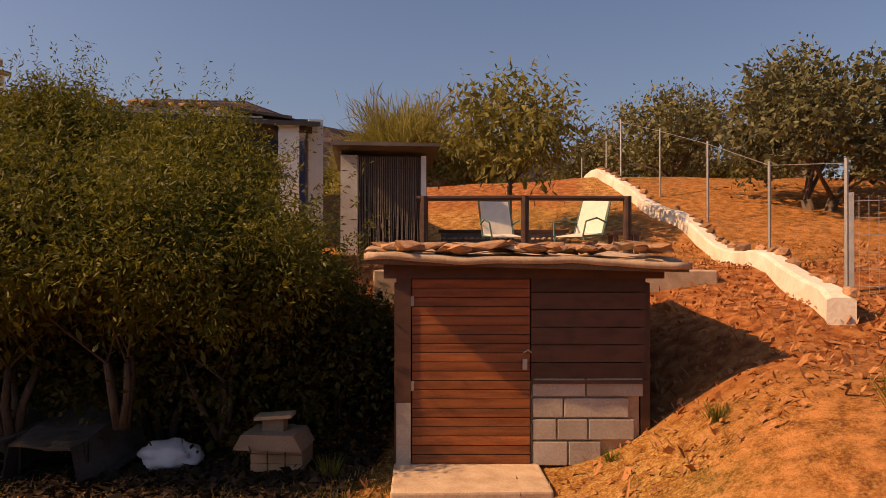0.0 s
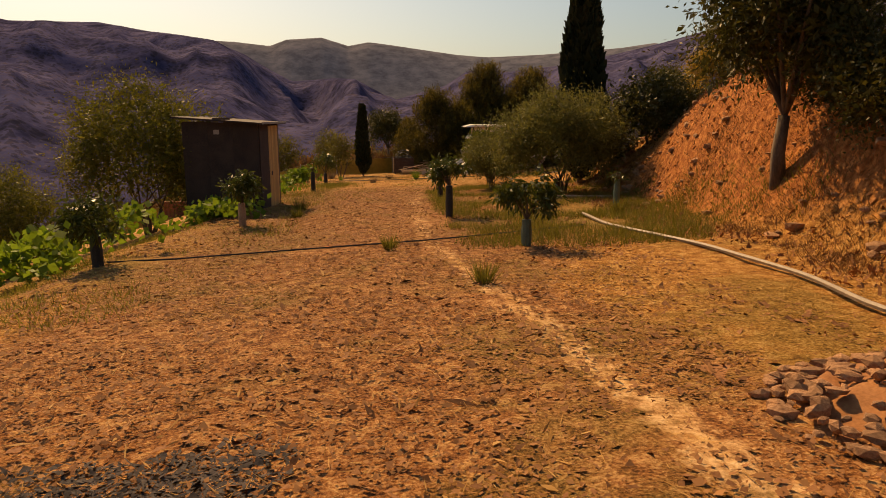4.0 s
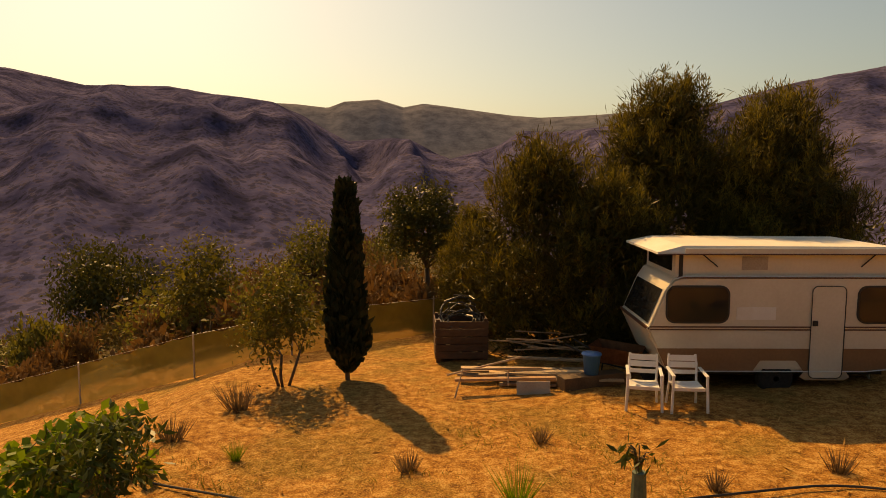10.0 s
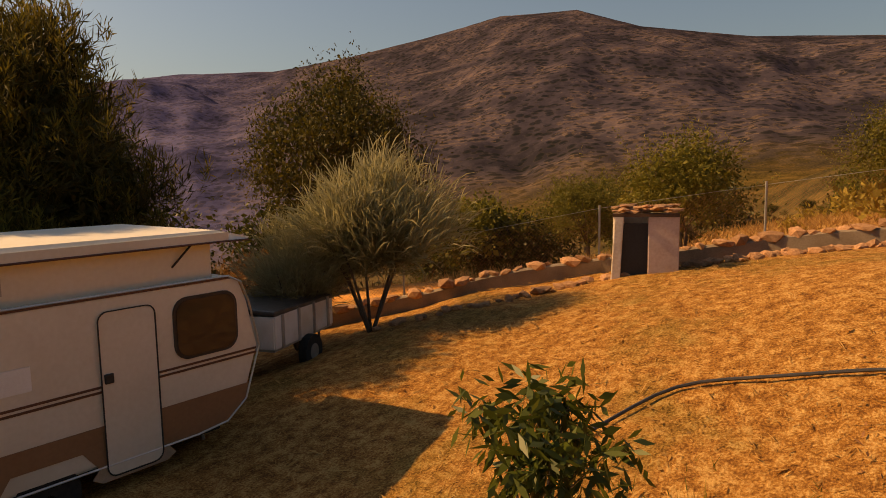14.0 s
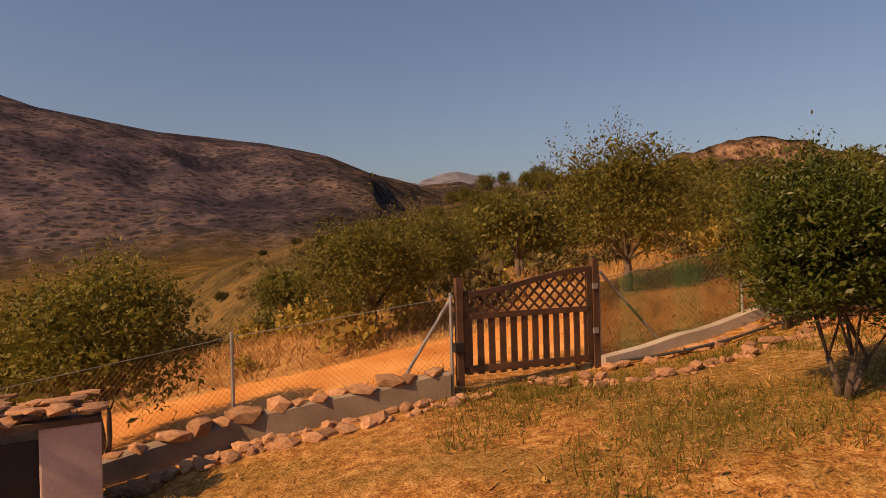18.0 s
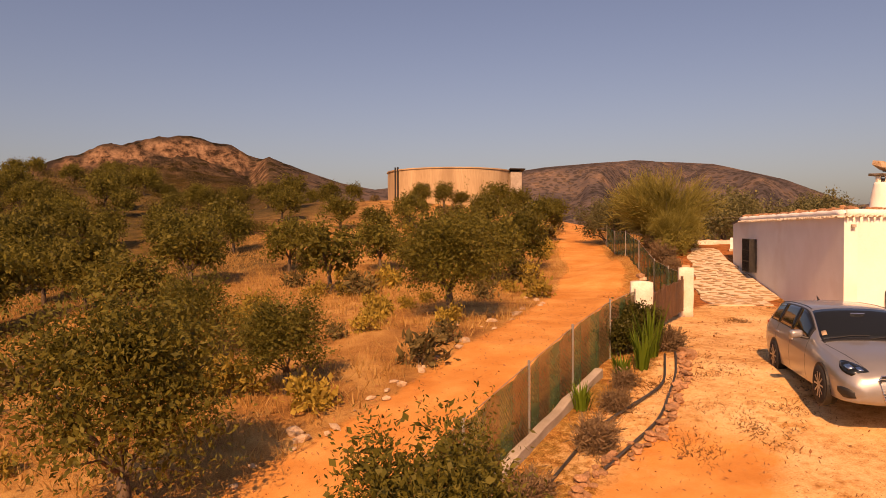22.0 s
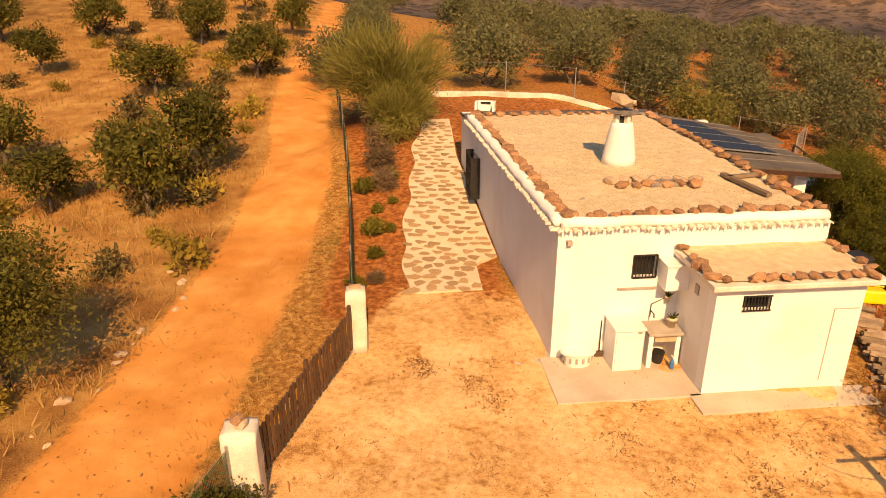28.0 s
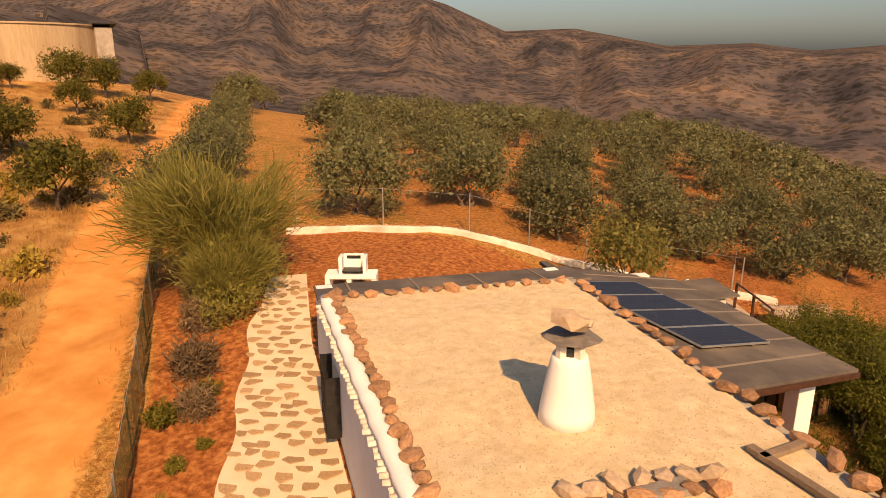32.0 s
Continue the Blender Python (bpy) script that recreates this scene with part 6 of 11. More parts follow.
def netting(name, colour, see):
    m, n, l, p = nodes_of(name)
    co, w1 = n.new("ShaderNodeTexCoord"), n.new("ShaderNodeTexNoise")
    w1.inputs["Scale"].default_value = 3.5
    l.new(co.outputs["Object"], w1.inputs["Vector"])
    tr, mx = n.new("ShaderNodeBsdfTransparent"), n.new("ShaderNodeMixShader")
    r = n.new("ShaderNodeMapRange")
    r.inputs["To Min"].default_value, r.inputs["To Max"].default_value = see - 0.2, see + 0.2
    l.new(w1.outputs[0], r.inputs["Value"])
    l.new(r.outputs[0], mx.inputs[0])
    p.inputs["Base Color"].default_value = (*colour, 1)
    p.inputs["Roughness"].default_value = 0.8
    l.new(p.outputs[0], mx.inputs[1])
    l.new(tr.outputs[0], mx.inputs[2])
    l.new(mx.outputs[0], n["Material Output"].inputs["Surface"])
    return m


NET_GREEN = netting("green_net", (0.05, 0.12, 0.04), 0.28)
NET_KHAKI = netting("khaki_net", (0.4, 0.3, 0.05), 0.3)
wire_fence("yard_fence", [(19.0, 9.4), (18.85, 11.3), (18.75, 13.4), (18.5, 15.6), (18.2, 18), (17.95, 20.6), (17.65, 23.1)], 1.25, 0.09, "wire fence with torn green shade netting beside the track", "fences", NET_GREEN)
wire_fence("garden_fence", [(19.45, 4.2), (20.6, 2), (22.2, -1.2), (24.3, -5.2), (26.5, -9.2), (28.6, -12.9), (30.6, -16.5)], 1.3, 0, "fence with dark green shade netting beside the flower bed", "fences", NET_GREEN)
wire_fence("lower_fence", [(17.0, 25.45), (16.95, 28.3), (15.95, 31.2), (13.8, 34.6), (11.5, 37.5)], 1.3, 0.075, "sagging rusty wire-mesh fence on grey posts", "fences")
wire_fence("field_fence", [(-19, 37.6), (-15.2, 37.1), (-12.6, 36.8), (-9.4, 36.1), (-6.3, 35.4), (-4.2, 36.2), (-2.6, 37.6), (-0.8, 38.8), (1.2, 40.0), (4, 41)], 1.0, 0, "low khaki net fence along the foot of the field", "fences", NET_KHAKI)
wire_fence("grove_fence", [(7.6, -20.1), (10.6, -20.0), (13.8, -19.6), (16.1, -18.9), (18.4, -18.1), (21.8, -17.8), (25.1, -17)], 1.55, 0, "tall thin steel posts behind the white wall", "fences")


def rust_panel():
    p = thing("rusty_panel", "old rust-brown sheet-metal panel propped at the fence", "metal panel", pose(-13.9, 36.95, gz(-13.9, 36.95), 0, 0, -4))
    part("sheet", boxed((0, 0, 0.45), (2.3, 0.04, 1.0), (4, 0, 0)), RUST, p)
    for k in range(9):
        part("rib", boxed((-1.08 + k * 0.27, -0.03, 0.45), (0.05, 0.025, 0.98), (4, 0, 0)), RUST, p)


rust_panel()


def low_wall(name, pts, h, t, material, label, cat="wall", seed=1, sub=0.3):
    w = thing(name, label, cat, pose(pts[0][0], pts[0][1], 0))
    bm = bmesh.new()
    rows, prev = [], None
    fine = []
    for (ax, ay), (bx, by) in zip(pts, pts[1:]):
        n = max(1, int(math.hypot(bx - ax, by - ay) / sub))
        fine += [(ax + (bx - ax) * k / n, ay + (by - ay) * k / n) for k in range(n)]
    fine.append(pts[-1])
    for i, (x, y) in enumerate(fine):
        a, b = fine[max(0, i - 1)], fine[min(len(fine) - 1, i + 1)]
        d = Vector((b[0] - a[0], b[1] - a[1], 0)).normalized()
        s = Vector((-d.y, d.x, 0)) * (t / 2)
        z = gz(x, y)
        wob = noise.noise(Vector((x * 1.3, y * 1.3, seed))) * 0.05
        c = Vector((x - pts[0][0], y - pts[0][1], 0))
        rows.append([bm.verts.new(c + s * 1.05 + Vector((0, 0, z - 0.25))), bm.verts.new(c + s * (1 + wob) + Vector((0, 0, z + h * 0.9 + wob))), bm.verts.new(c + s * 0.6 + Vector((0, 0, z + h + wob))),
                     bm.verts.new(c - s * 0.6 + Vector((0, 0, z + h + wob))), bm.verts.new(c - s * (1 - wob) + Vector((0, 0, z + h * 0.9 + wob))), bm.verts.new(c - s * 1.05 + Vector((0, 0, z - 0.25)))])
    for a, b in zip(rows, rows[1:]):
        for k in range(5):
            bm.faces.new((a[k], b[k], b[k + 1], a[k + 1]))
    bm.faces.new(rows[0])
    bm.faces.new(rows[-1][::-1])
    bmesh.ops.recalc_face_normals(bm, faces=bm.faces)
    part("body", bm, material, w, smooth=False)
    return w


WALL_LINE = [(6.3, -19.62), (7.3, -19.7), (10, -19.55), (12.8, -19.1), (15, -18.5), (17.8, -17.75), (20.4, -17.3), (22.5, -17.1), (25.2, -16.2)]
ww = low_wall("white_wall", WALL_LINE, 0.24, 0.26, OLD_WASH, "long lime-washed boundary wall topped with stones")
rng = random.Random(21)
for (ax, ay), (bx, by) in zip(WALL_LINE, WALL_LINE[1:]):
    n = int(math.hypot(bx - ax, by - ay) / 0.33)
    for k in range(n):
        if rng.random() < 0.75:
            x, y = ax + (bx - ax) * (k + rng.random() * 0.5) / n, ay + (by - ay) * (k + 0.5) / n
            stone(ww, x - 6.3, y + 19.62 - 0.1, gz(x, y) + 0.25, rng.uniform(0.12, 0.24), rng)

low_wall("channel_wall", [(17.0, 25.5), (16.75, 28.2), (15.9, 30.0), (15.6, 31.0), (13.6, 34.2), (11.3, 37.0)], 0.3, 0.22, DARK_CONCRETE, "low concrete wall of a dry irrigation channel")
low_wall("bed_wall", [(17.45, 23.15), (17.75, 21.8), (17.95, 20.2), (18.1, 18.0), (18.35, 15.5), (18.6, 12.5)], 0.17, 0.18, CONCRETE, "low concrete edging under the wire fence")


def stone_row(name, pts, size, label, seed, step=0.9, spread=0.12, layers=1, lift=0.0):
    r = thing(name, label, "stones", pose(pts[0][0], pts[0][1], 0))
    rng = random.Random(seed)
    for (ax, ay), (bx, by) in zip(pts, pts[1:]):
        L, d = math.hypot(bx - ax, by - ay), 0.0
        while d < L:
            s = size * rng.uniform(0.55, 1.4)
            x, y = ax + (bx - ax) * d / L + rng.uniform(-spread, spread), ay + (by - ay) * d / L + rng.uniform(-spread, spread)
            for k in range(layers if rng.random() < 0.5 else 1):
                stone(r, x - pts[0][0], y - pts[0][1], gz(x, y) + lift + s * (0.14 + 0.4 * k), s, rng)
            d += s * step


stone_row("channel_stones", [(16.6, 25.8), (16.3, 28.2), (15.4, 29.6)], 0.2, "row of rough stones along the irrigation channel", 5, 0.8, 0.06)
stone_row("channel_stones", [(17.0, 25.7), (16.75, 28.2), (15.9, 30.0), (15.6, 31.0), (13.6, 34.2), (11.6, 36.6)], 0.3, "rough stones set on the channel wall", 6, 0.95, 0.04, 1, 0.27)
stone_row("edge_stones", [(16.6, 25.0), (16.1, 26.6), (15.9, 28.4), (15.3, 29.5), (13.6, 31.4), (11.6, 33.4)], 0.22, "loose row of small stones edging the straw", 7, 0.75, 0.12)
stone_row("bed_stones", [(17.0, 24.3), (16.1, 23.6), (15.95, 22.6), (16.35, 20.9), (16.7, 18.6), (17.0, 16.4), (16.6, 14.6), (17.0, 12.2), (17.45, 10.2), (18.3, 9.5)], 0.155, "rough stone edging of the planting bed", 8, 0.55, 0.13, 2)
stone_row("yard_edge_stones", [(9.1, 9.2), (9.05, 10.8), (8.95, 12.6), (8.9, 14.0)], 0.13, "row of small stones along the yard's rim", 10, 0.7, 0.04)
stone_row("yard_edge_stones", [(8.55, 9.1), (8.35, 10.4)], 0.2, "few red stones on the rim of the bank", 11, 1.6, 0.1)
stone_row("bed_stones", [(17.3, 23.2), (17.25, 21.9), (17.3, 20.6), (17.5, 18.8)], 0.18, "small loose stones inside the planting bed", 9, 0.9, 0.12)


def mosaic_bench():
    cx, cy = 10.9, 14.2
    z = gz(cx, cy - 1.5)
    b = thing("mosaic_bench", "curved white masonry bench with a broken-tile mosaic top", "bench", pose(cx, cy, z))
    a0, a1, n = radians(222), radians(385), 40
    bm = bmesh.new()
    rows = []
    for k in range(n + 1):
        a = a0 + (a1 - a0) * k / n
        rows.append([bm.verts.new((r * math.cos(a), r * math.sin(a), h)) for r, h in ((1.28, -0.2), (1.3, 0.4), (1.31, 0.43), (1.79, 0.43), (1.8, 0.4), (1.82, -0.2))])
    for p, q in zip(rows, rows[1:]):
        for j in range(5):
            bm.faces.new((p[j], p[j + 1], q[j + 1], q[j]))
    bm.faces.new(rows[0])
    bm.faces.new(rows[-1][::-1])
    bmesh.ops.recalc_face_normals(bm, faces=bm.faces)
    part("body", bm, PLASTIC_WHITE, b)
    rng = random.Random(4)
    dark = surface("dark_tile", (0.015, 0.016, 0.018), (0.03, 0.03, 0.03), 0.2, 9, 60, 0.0)
    olive = surface("olive_tile", (0.2, 0.18, 0.07), (0.27, 0.24, 0.1), 0.25, 9, 60, 0.0)
    pale = surface("white_tile", (0.74, 0.73, 0.7), (0.82, 0.81, 0.78), 0.25, 9, 60, 0.0, rnd=0.05)
    for k in range(24):
        a = a0 + (a1 - a0) * (k + 0.5) / 24
        r = 1.55 + 0.09 * math.sin(k * 1.57)
        s = 0.085 if k % 2 else 0.05
        part("tile", boxed((r * math.cos(a), r * math.sin(a), 0.433), (s, s, 0.008), (0, 0, math.degrees(a) + 45)), olive if k % 4 == 1 else dark, b)
        for j in range(5):
            q, rr = a + rng.uniform(-0.05, 0.05), r + rng.uniform(-0.14, 0.14)
            t = rng.uniform(0.018, 0.04)
            part("tile", boxed((rr * math.cos(q), rr * math.sin(q), 0.4335), (t, t, 0.006), (0, 0, rng.uniform(0, 90))), rng.choice((dark, olive, olive)), b)
        for rr in (1.38, 1.72):
            bm = bmesh.new()
            da, dr = (a1 - a0) / 24 * 0.46, 0.055
            f = bm.faces.new([bm.verts.new(((rr + u * dr) * math.cos(a + w * da), (rr + u * dr) * math.sin(a + w * da), 0.432)) for u, w in ((-1, -1), (1, -0.9), (0.8, 1), (-1, 0.85))])
            e = bmesh.ops.extrude_face_region(bm, geom=[f])
            for v in [g for g in e["geom"] if isinstance(g, bmesh.types.BMVert)]:
                v.co.z += 0.005
            part("tile", bm, pale, b)
    t = thing("stone_table", "low round white-washed stone table inside the bench", "table", pose(10.55, 14.45, gz(10.5, 14.4)))
    part("drum", lathe(bmesh.new(), [(0.3, -0.1), (0.32, 0.3), (0.36, 0.33), (0.34, 0.38)], 20, (0, 0, 0)), PALE_STONE, t, smooth=True)


mosaic_bench()


def iron_post():
    x, y, h = 8.57, 6.75, 2.2
    p = thing("iron_post", "rust-red steel beam post carrying a wire wheel and a net bag", "post", pose(x, y, gz(x, y) - 0.1, 0, 0, 25))
    bm = bmesh.new()
    for c, s in (((0, 0, h / 2), (0.02, 0.12, h)), ((0, 0.06, h / 2), (0.15, 0.015, h)), ((0, -0.06, h / 2), (0.15, 0.015, h))):
        box(bm, c, s)
    part("beam", bm, RUST, p)
    part("crossbar", boxed((0, 0.08, h - 0.2), (0.95, 0.045, 0.045)), PALE_STONE, p, "pale wooden crossbar")
    ring = bmesh.new()
    tube(ring, [(0.85 * math.cos(a), 0.85 * math.sin(a), h + 0.02 + 0.03 * math.sin(2 * a)) for a in np.linspace(0, 2 * math.pi, 41)], 0.008, seg=5)
    tube(ring, [(0.32 * math.cos(a), 0.32 * math.sin(a), h + 0.03) for a in np.linspace(0, 2 * math.pi, 25)], 0.005, seg=4)
    for k in range(6):
        a = math.pi * k / 3 + 0.2
        tube(ring, [(0, 0, h + 0.03), (0.85 * math.cos(a), 0.85 * math.sin(a), h + 0.02)], 0.005, seg=4)
    part("wire_wheel", ring, METAL_DARK, p)
    bag = part("net_bag", lathe(bmesh.new(), [(0.05, 0), (0.15, 0.03), (0.16, 0.22), (0.15, 0.23), (0.13, 0.06)], 14, (-0.62, 0.08, h - 0.42)), PLASTIC_MINT, p, "pale mint-green plastic basket")
    part("handle", tubed([(-0.77, 0.08, h - 0.2), (-0.7, 0.08, h - 0.04), (-0.54, 0.08, h - 0.04), (-0.47, 0.08, h - 0.2)], 0.008, seg=5), PLASTIC_WHITE, bag)


iron_post()


def firewood():
    x, y = 8.5, -1.1
    f = thing("firewood_stack", "long stack of grey split firewood beside the house", "firewood", pose(x, y, gz(8.4, 0.5) - 0.28, 0, 0, 0))
    rng = random.Random(31)
    log = []
    for k in range(4):
        bm = bmesh.new()
        tube(bm, [(-0.25, 0, 0), (0, 0.01, 0.01), (0.25, 0, 0)], 0.07, 0.06, 5 + k)
        me = bpy.data.meshes.new("log")
        bm.to_mesh(me)
        bm.free()
        me.materials.append(WOOD_GREY)
        log.append(me)
    for i in range(26):
        top = 4 if 8 < i < 23 else 3
        for j in range(top + (rng.random() < 0.4)):
            o = put("log", log[rng.randrange(4)], None, f)
            o.matrix_basis = pose(rng.uniform(-0.14, 0.14), i * 0.135 + rng.uniform(-0.03, 0.03), 0.05 + j * 0.112, rng.uniform(-10, 10), rng.uniform(-9, 9), rng.uniform(-16, 16))
    w = thing("wheelbarrow_tray", "yellow plastic tray turned over behind the firewood", "tray", pose(8.25, -1.75, gz(8.25, -1.75) - 0.05))
    part("tray", boxed((0, 0, 0.22), (0.7, 0.45, 0.34), (8, 0, 10), 0.06), PLASTIC_YELLOW, w)
    part("rim", tubed([(-0.34, -0.2, 0.4), (0.34, -0.2, 0.41), (0.34, 0.22, 0.36)], 0.018), PLASTIC_YELLOW, w)
    c = thing("compost_bin", "dark grey slatted plastic compost bin", "bin", pose(8.5, -2.9, gz(8.5, -2.9), 0, 0, 25))
    part("body", boxed((0, 0, 0.35), (0.7, 0.6, 0.7), (0, 0, 0), 0.03), CAR_BLACK, c)
    for k in range(5):
        part("slat", boxed((0, -0.31, 0.1 + k * 0.13), (0.66, 0.02, 0.09)), METAL_DARK, c)
    part("lid", boxed((0, 0, 0.72), (0.75, 0.65, 0.05), (0, 0, 0), 0.015), CAR_BLACK, c)
    x, y = 8.75, -9.1
    q = thing("round_pool", "small round pool with brown panelled sides and a pale blue cover", "pool", pose(x, y, gz(x, y)))
    h = 4.75 - gz(x, y)
    part("side", lathe(bmesh.new(), [(0.72, -0.1), (0.74, h - 0.08)], 28, (0, 0, 0)), BROWN_BAND, q)
    part("cover", lathe(bmesh.new(), [(0.76, h - 0.08), (0.77, h - 0.02), (0.6, h + 0.03), (0.05, h + 0.06)], 28, (0, 0, 0)), POOL_BLUE, q, "pale blue cover")
    for k in range(10):
        a = 2 * math.pi * k / 10
        part("upright", boxed((0.75 * math.cos(a), 0.75 * math.sin(a), h / 2 - 0.05), (0.03, 0.06, h), (0, 0, math.degrees(a))), METAL_DARK, q)


firewood()


def stone_path():
    """Irregular stones in pale mortar beside the long wall."""
    p = thing("stone_path", "crazy-paved path of brown stones in pale mortar", "path", pose(0, 0, 0), kind="structure")
    rot = HOUSE

    def edges(t):
        left = np.interp(t, [3.4, 5, 7.1, 9.5, 12, 14, 17], [-2.95, -2.95, -2.9, -2.6, -2.35, -2.2, -1.5])
        right = np.interp(t, [3.4, 5, 5.2, 12.6, 17], [-1.0, -0.95, -0.3, -0.68, -0.5])
        return left, right
    bm = bmesh.new()
    rows = []
    for k in range(56):
        t = 3.3 + k * 0.25
        l, r = edges(t)
        l += 0.08 * math.sin(t * 2.2)
        row = []
        for j in range(9):
            w = rot @ Vector((l + (r - l) * j / 8, t, 0))
            row.append(bm.verts.new((w.x, w.y, gz(w.x, w.y) + 0.045)))
        rows.append(row)
    for a, b in zip(rows, rows[1:]):
        for j in range(8):
            bm.faces.new((a[j], b[j], b[j + 1], a[j + 1]))
    r = bmesh.ops.extrude_face_region(bm, geom=bm.faces[:])
    for v in [g for g in r["geom"] if isinstance(g, bmesh.types.BMVert)]:
        v.co.z -= 0.2
    bmesh.ops.recalc_face_normals(bm, faces=bm.faces)
    part("mortar_bed", bm, PATH_MORTAR, p, "pale mortar between the stones")
    rng = random.Random(77)
    shapes = []
    for k in range(10):
        bm = bmesh.new()
        n = rng.choice((5, 6, 6, 7))
        ang = sorted(2 * math.pi * (i + rng.uniform(-0.28, 0.28)) / n for i in range(n))
        ring = [(math.cos(a) * rng.uniform(0.8, 1.1), math.sin(a) * rng.uniform(0.75, 1.05)) for a in ang]
        lo, hi = [bm.verts.new((x, y, 0)) for x, y in ring], [bm.verts.new((x * 0.94, y * 0.94, 1)) for x, y in ring]
        bm.faces.new(hi)
        for i in range(n):
            bm.faces.new((lo[i], lo[(i + 1) % n], hi[(i + 1) % n], hi[i]))
        me = bpy.data.meshes.new("paving_stone")
        bm.to_mesh(me)
        bm.free()
        me.materials.append(PATH_STONE)
        shapes.append(me)
    t, row = 3.45, 0
    while t < 16.6:
        l, r = edges(t)
        u = l + 0.16 + 0.2 * (row % 2)
        while u < r - 0.1:
            w = rot @ Vector((u + rng.uniform(-0.05, 0.05), t + 0.09 * math.sin(u * 5.1 + row) + rng.uniform(-0.07, 0.07), 0))
            o = put("paving_stone", shapes[rng.randrange(10)], None, p)
            s = rng.uniform(0.16, 0.25)
            o.matrix_basis = pose(w.x, w.y, gz(w.x, w.y) + 0.038, 0, 0, rng.uniform(0, 360)) @ Matrix.Diagonal((s * 1.12, s * 0.92, 0.016, 1))
            u += s * 1.95 + 0.03
        t += 0.37
        row += 1


stone_path()


def barbecue():
    x, y = 20.85, -10.65
    b = thing("barbecue", "white-washed masonry barbecue with firewood stored below", "barbecue", pose(x, y, gz(x, y) + 0.08, 0, 0, 190))
    part("plinth", boxed((0, 0, -0.12), (1.6, 0.75, 0.3), (0, 0, 0), 0.02), PALE_CONCRETE, b)
    part("base", boxed((0, 0, 0.52), (1.5, 0.65, 0.12), (0, 0, 0), 0.02), WHITE_WASH, b)
    for dx in (-0.68, -0.05, 0.68):
        part("leg", boxed((dx, 0, 0.23), (0.14, 0.62, 0.5)), WHITE_WASH, b)
    part("hearth_wall", boxed((0.05, 0.25, 0.83), (0.75, 0.1, 0.5)), WHITE_WASH, b)
    for dx in (-0.3, 0.4):
        part("hearth_wall", boxed((dx, 0.03, 0.83), (0.1, 0.5, 0.5)), WHITE_WASH, b)
    for k in range(4):
        part("log", tubed([(0.1 + k * 0.13, -0.25, 0.08), (0.1 + k * 0.13, 0.25, 0.09)], 0.06, seg=7), WOOD_BEAM, b)
    part("grate", boxed((0.05, -0.02, 0.66), (0.62, 0.42, 0.03)), METAL_DARK, b)
    part("tool_rack", boxed((0.05, 0.18, 1.0), (0.4, 0.03, 0.08)), METAL_DARK, b)


barbecue()


def water_tank():
    """The big round reservoir on the hill."""
    cx, cy, r = 70.5, -55.0, 8.9
    z = 10.6
    t = thing("water_reservoir", "large round concrete reservoir with peeling ochre plaster", "reservoir", pose(cx, cy, z - 1.2))
    bm = bmesh.new()
    n, h = 72, 5.35
    rings = [[bm.verts.new((rr * math.cos(2 * math.pi * k / n), rr * math.sin(2 * math.pi * k / n), zz)) for k in range(n)] for rr, zz in ((r, 0), (r, h - 0.15), (r + 0.12, h - 0.15), (r + 0.12, h), (r - 0.3, h), (r - 0.3, h - 1.5))]
    for a, b in zip(rings, rings[1:]):
        for k in range(n):
            bm.faces.new((a[k], a[(k + 1) % n], b[(k + 1) % n], b[k]))
    bmesh.ops.recalc_face_normals(bm, faces=bm.faces)
    part("wall", bm, TANK_WALL, t, smooth=False)
    water = lathe(bmesh.new(), [(r - 0.3, h - 1.6), (r - 0.31, h - 1.5)], 48, (0, 0, 0))
    part("water", water, DARK_GLASS, t)
    for a in (70, 74):
        c, s = math.cos(radians(a)), math.sin(radians(a))
        part("pipe", tubed([((r + 0.12) * c, (r + 0.12) * s, 0), ((r + 0.12) * c, (r + 0.12) * s, h + 0.3)], 0.12, seg=8), METAL_DARK, t)
    a = radians(197)
    part("lean_to", boxed(((r + 0.5) * math.cos(a), (r + 0.5) * math.sin(a), 3.6), (1.6, 1.6, 3.0), (0, 0, 50)), CONCRETE, t)
    part("lean_to_roof", boxed(((r + 0.6) * math.cos(a), (r + 0.6) * math.sin(a), 5.2), (2.2, 2.4, 0.12), (14, 0, 50)), METAL_DARK, t)


water_tank()

# ---------------------------------------------------------------- the lower field: caravan, huts, timber
def flat_plate(outline, y, thick, material, name, parent, label=""):
    bm = prism(outline, thick)
    bmesh.ops.transform(bm, matrix=Matrix.Translation((0, y, 0)), verts=bm.verts)
    return part(name, bm, material, parent, label)


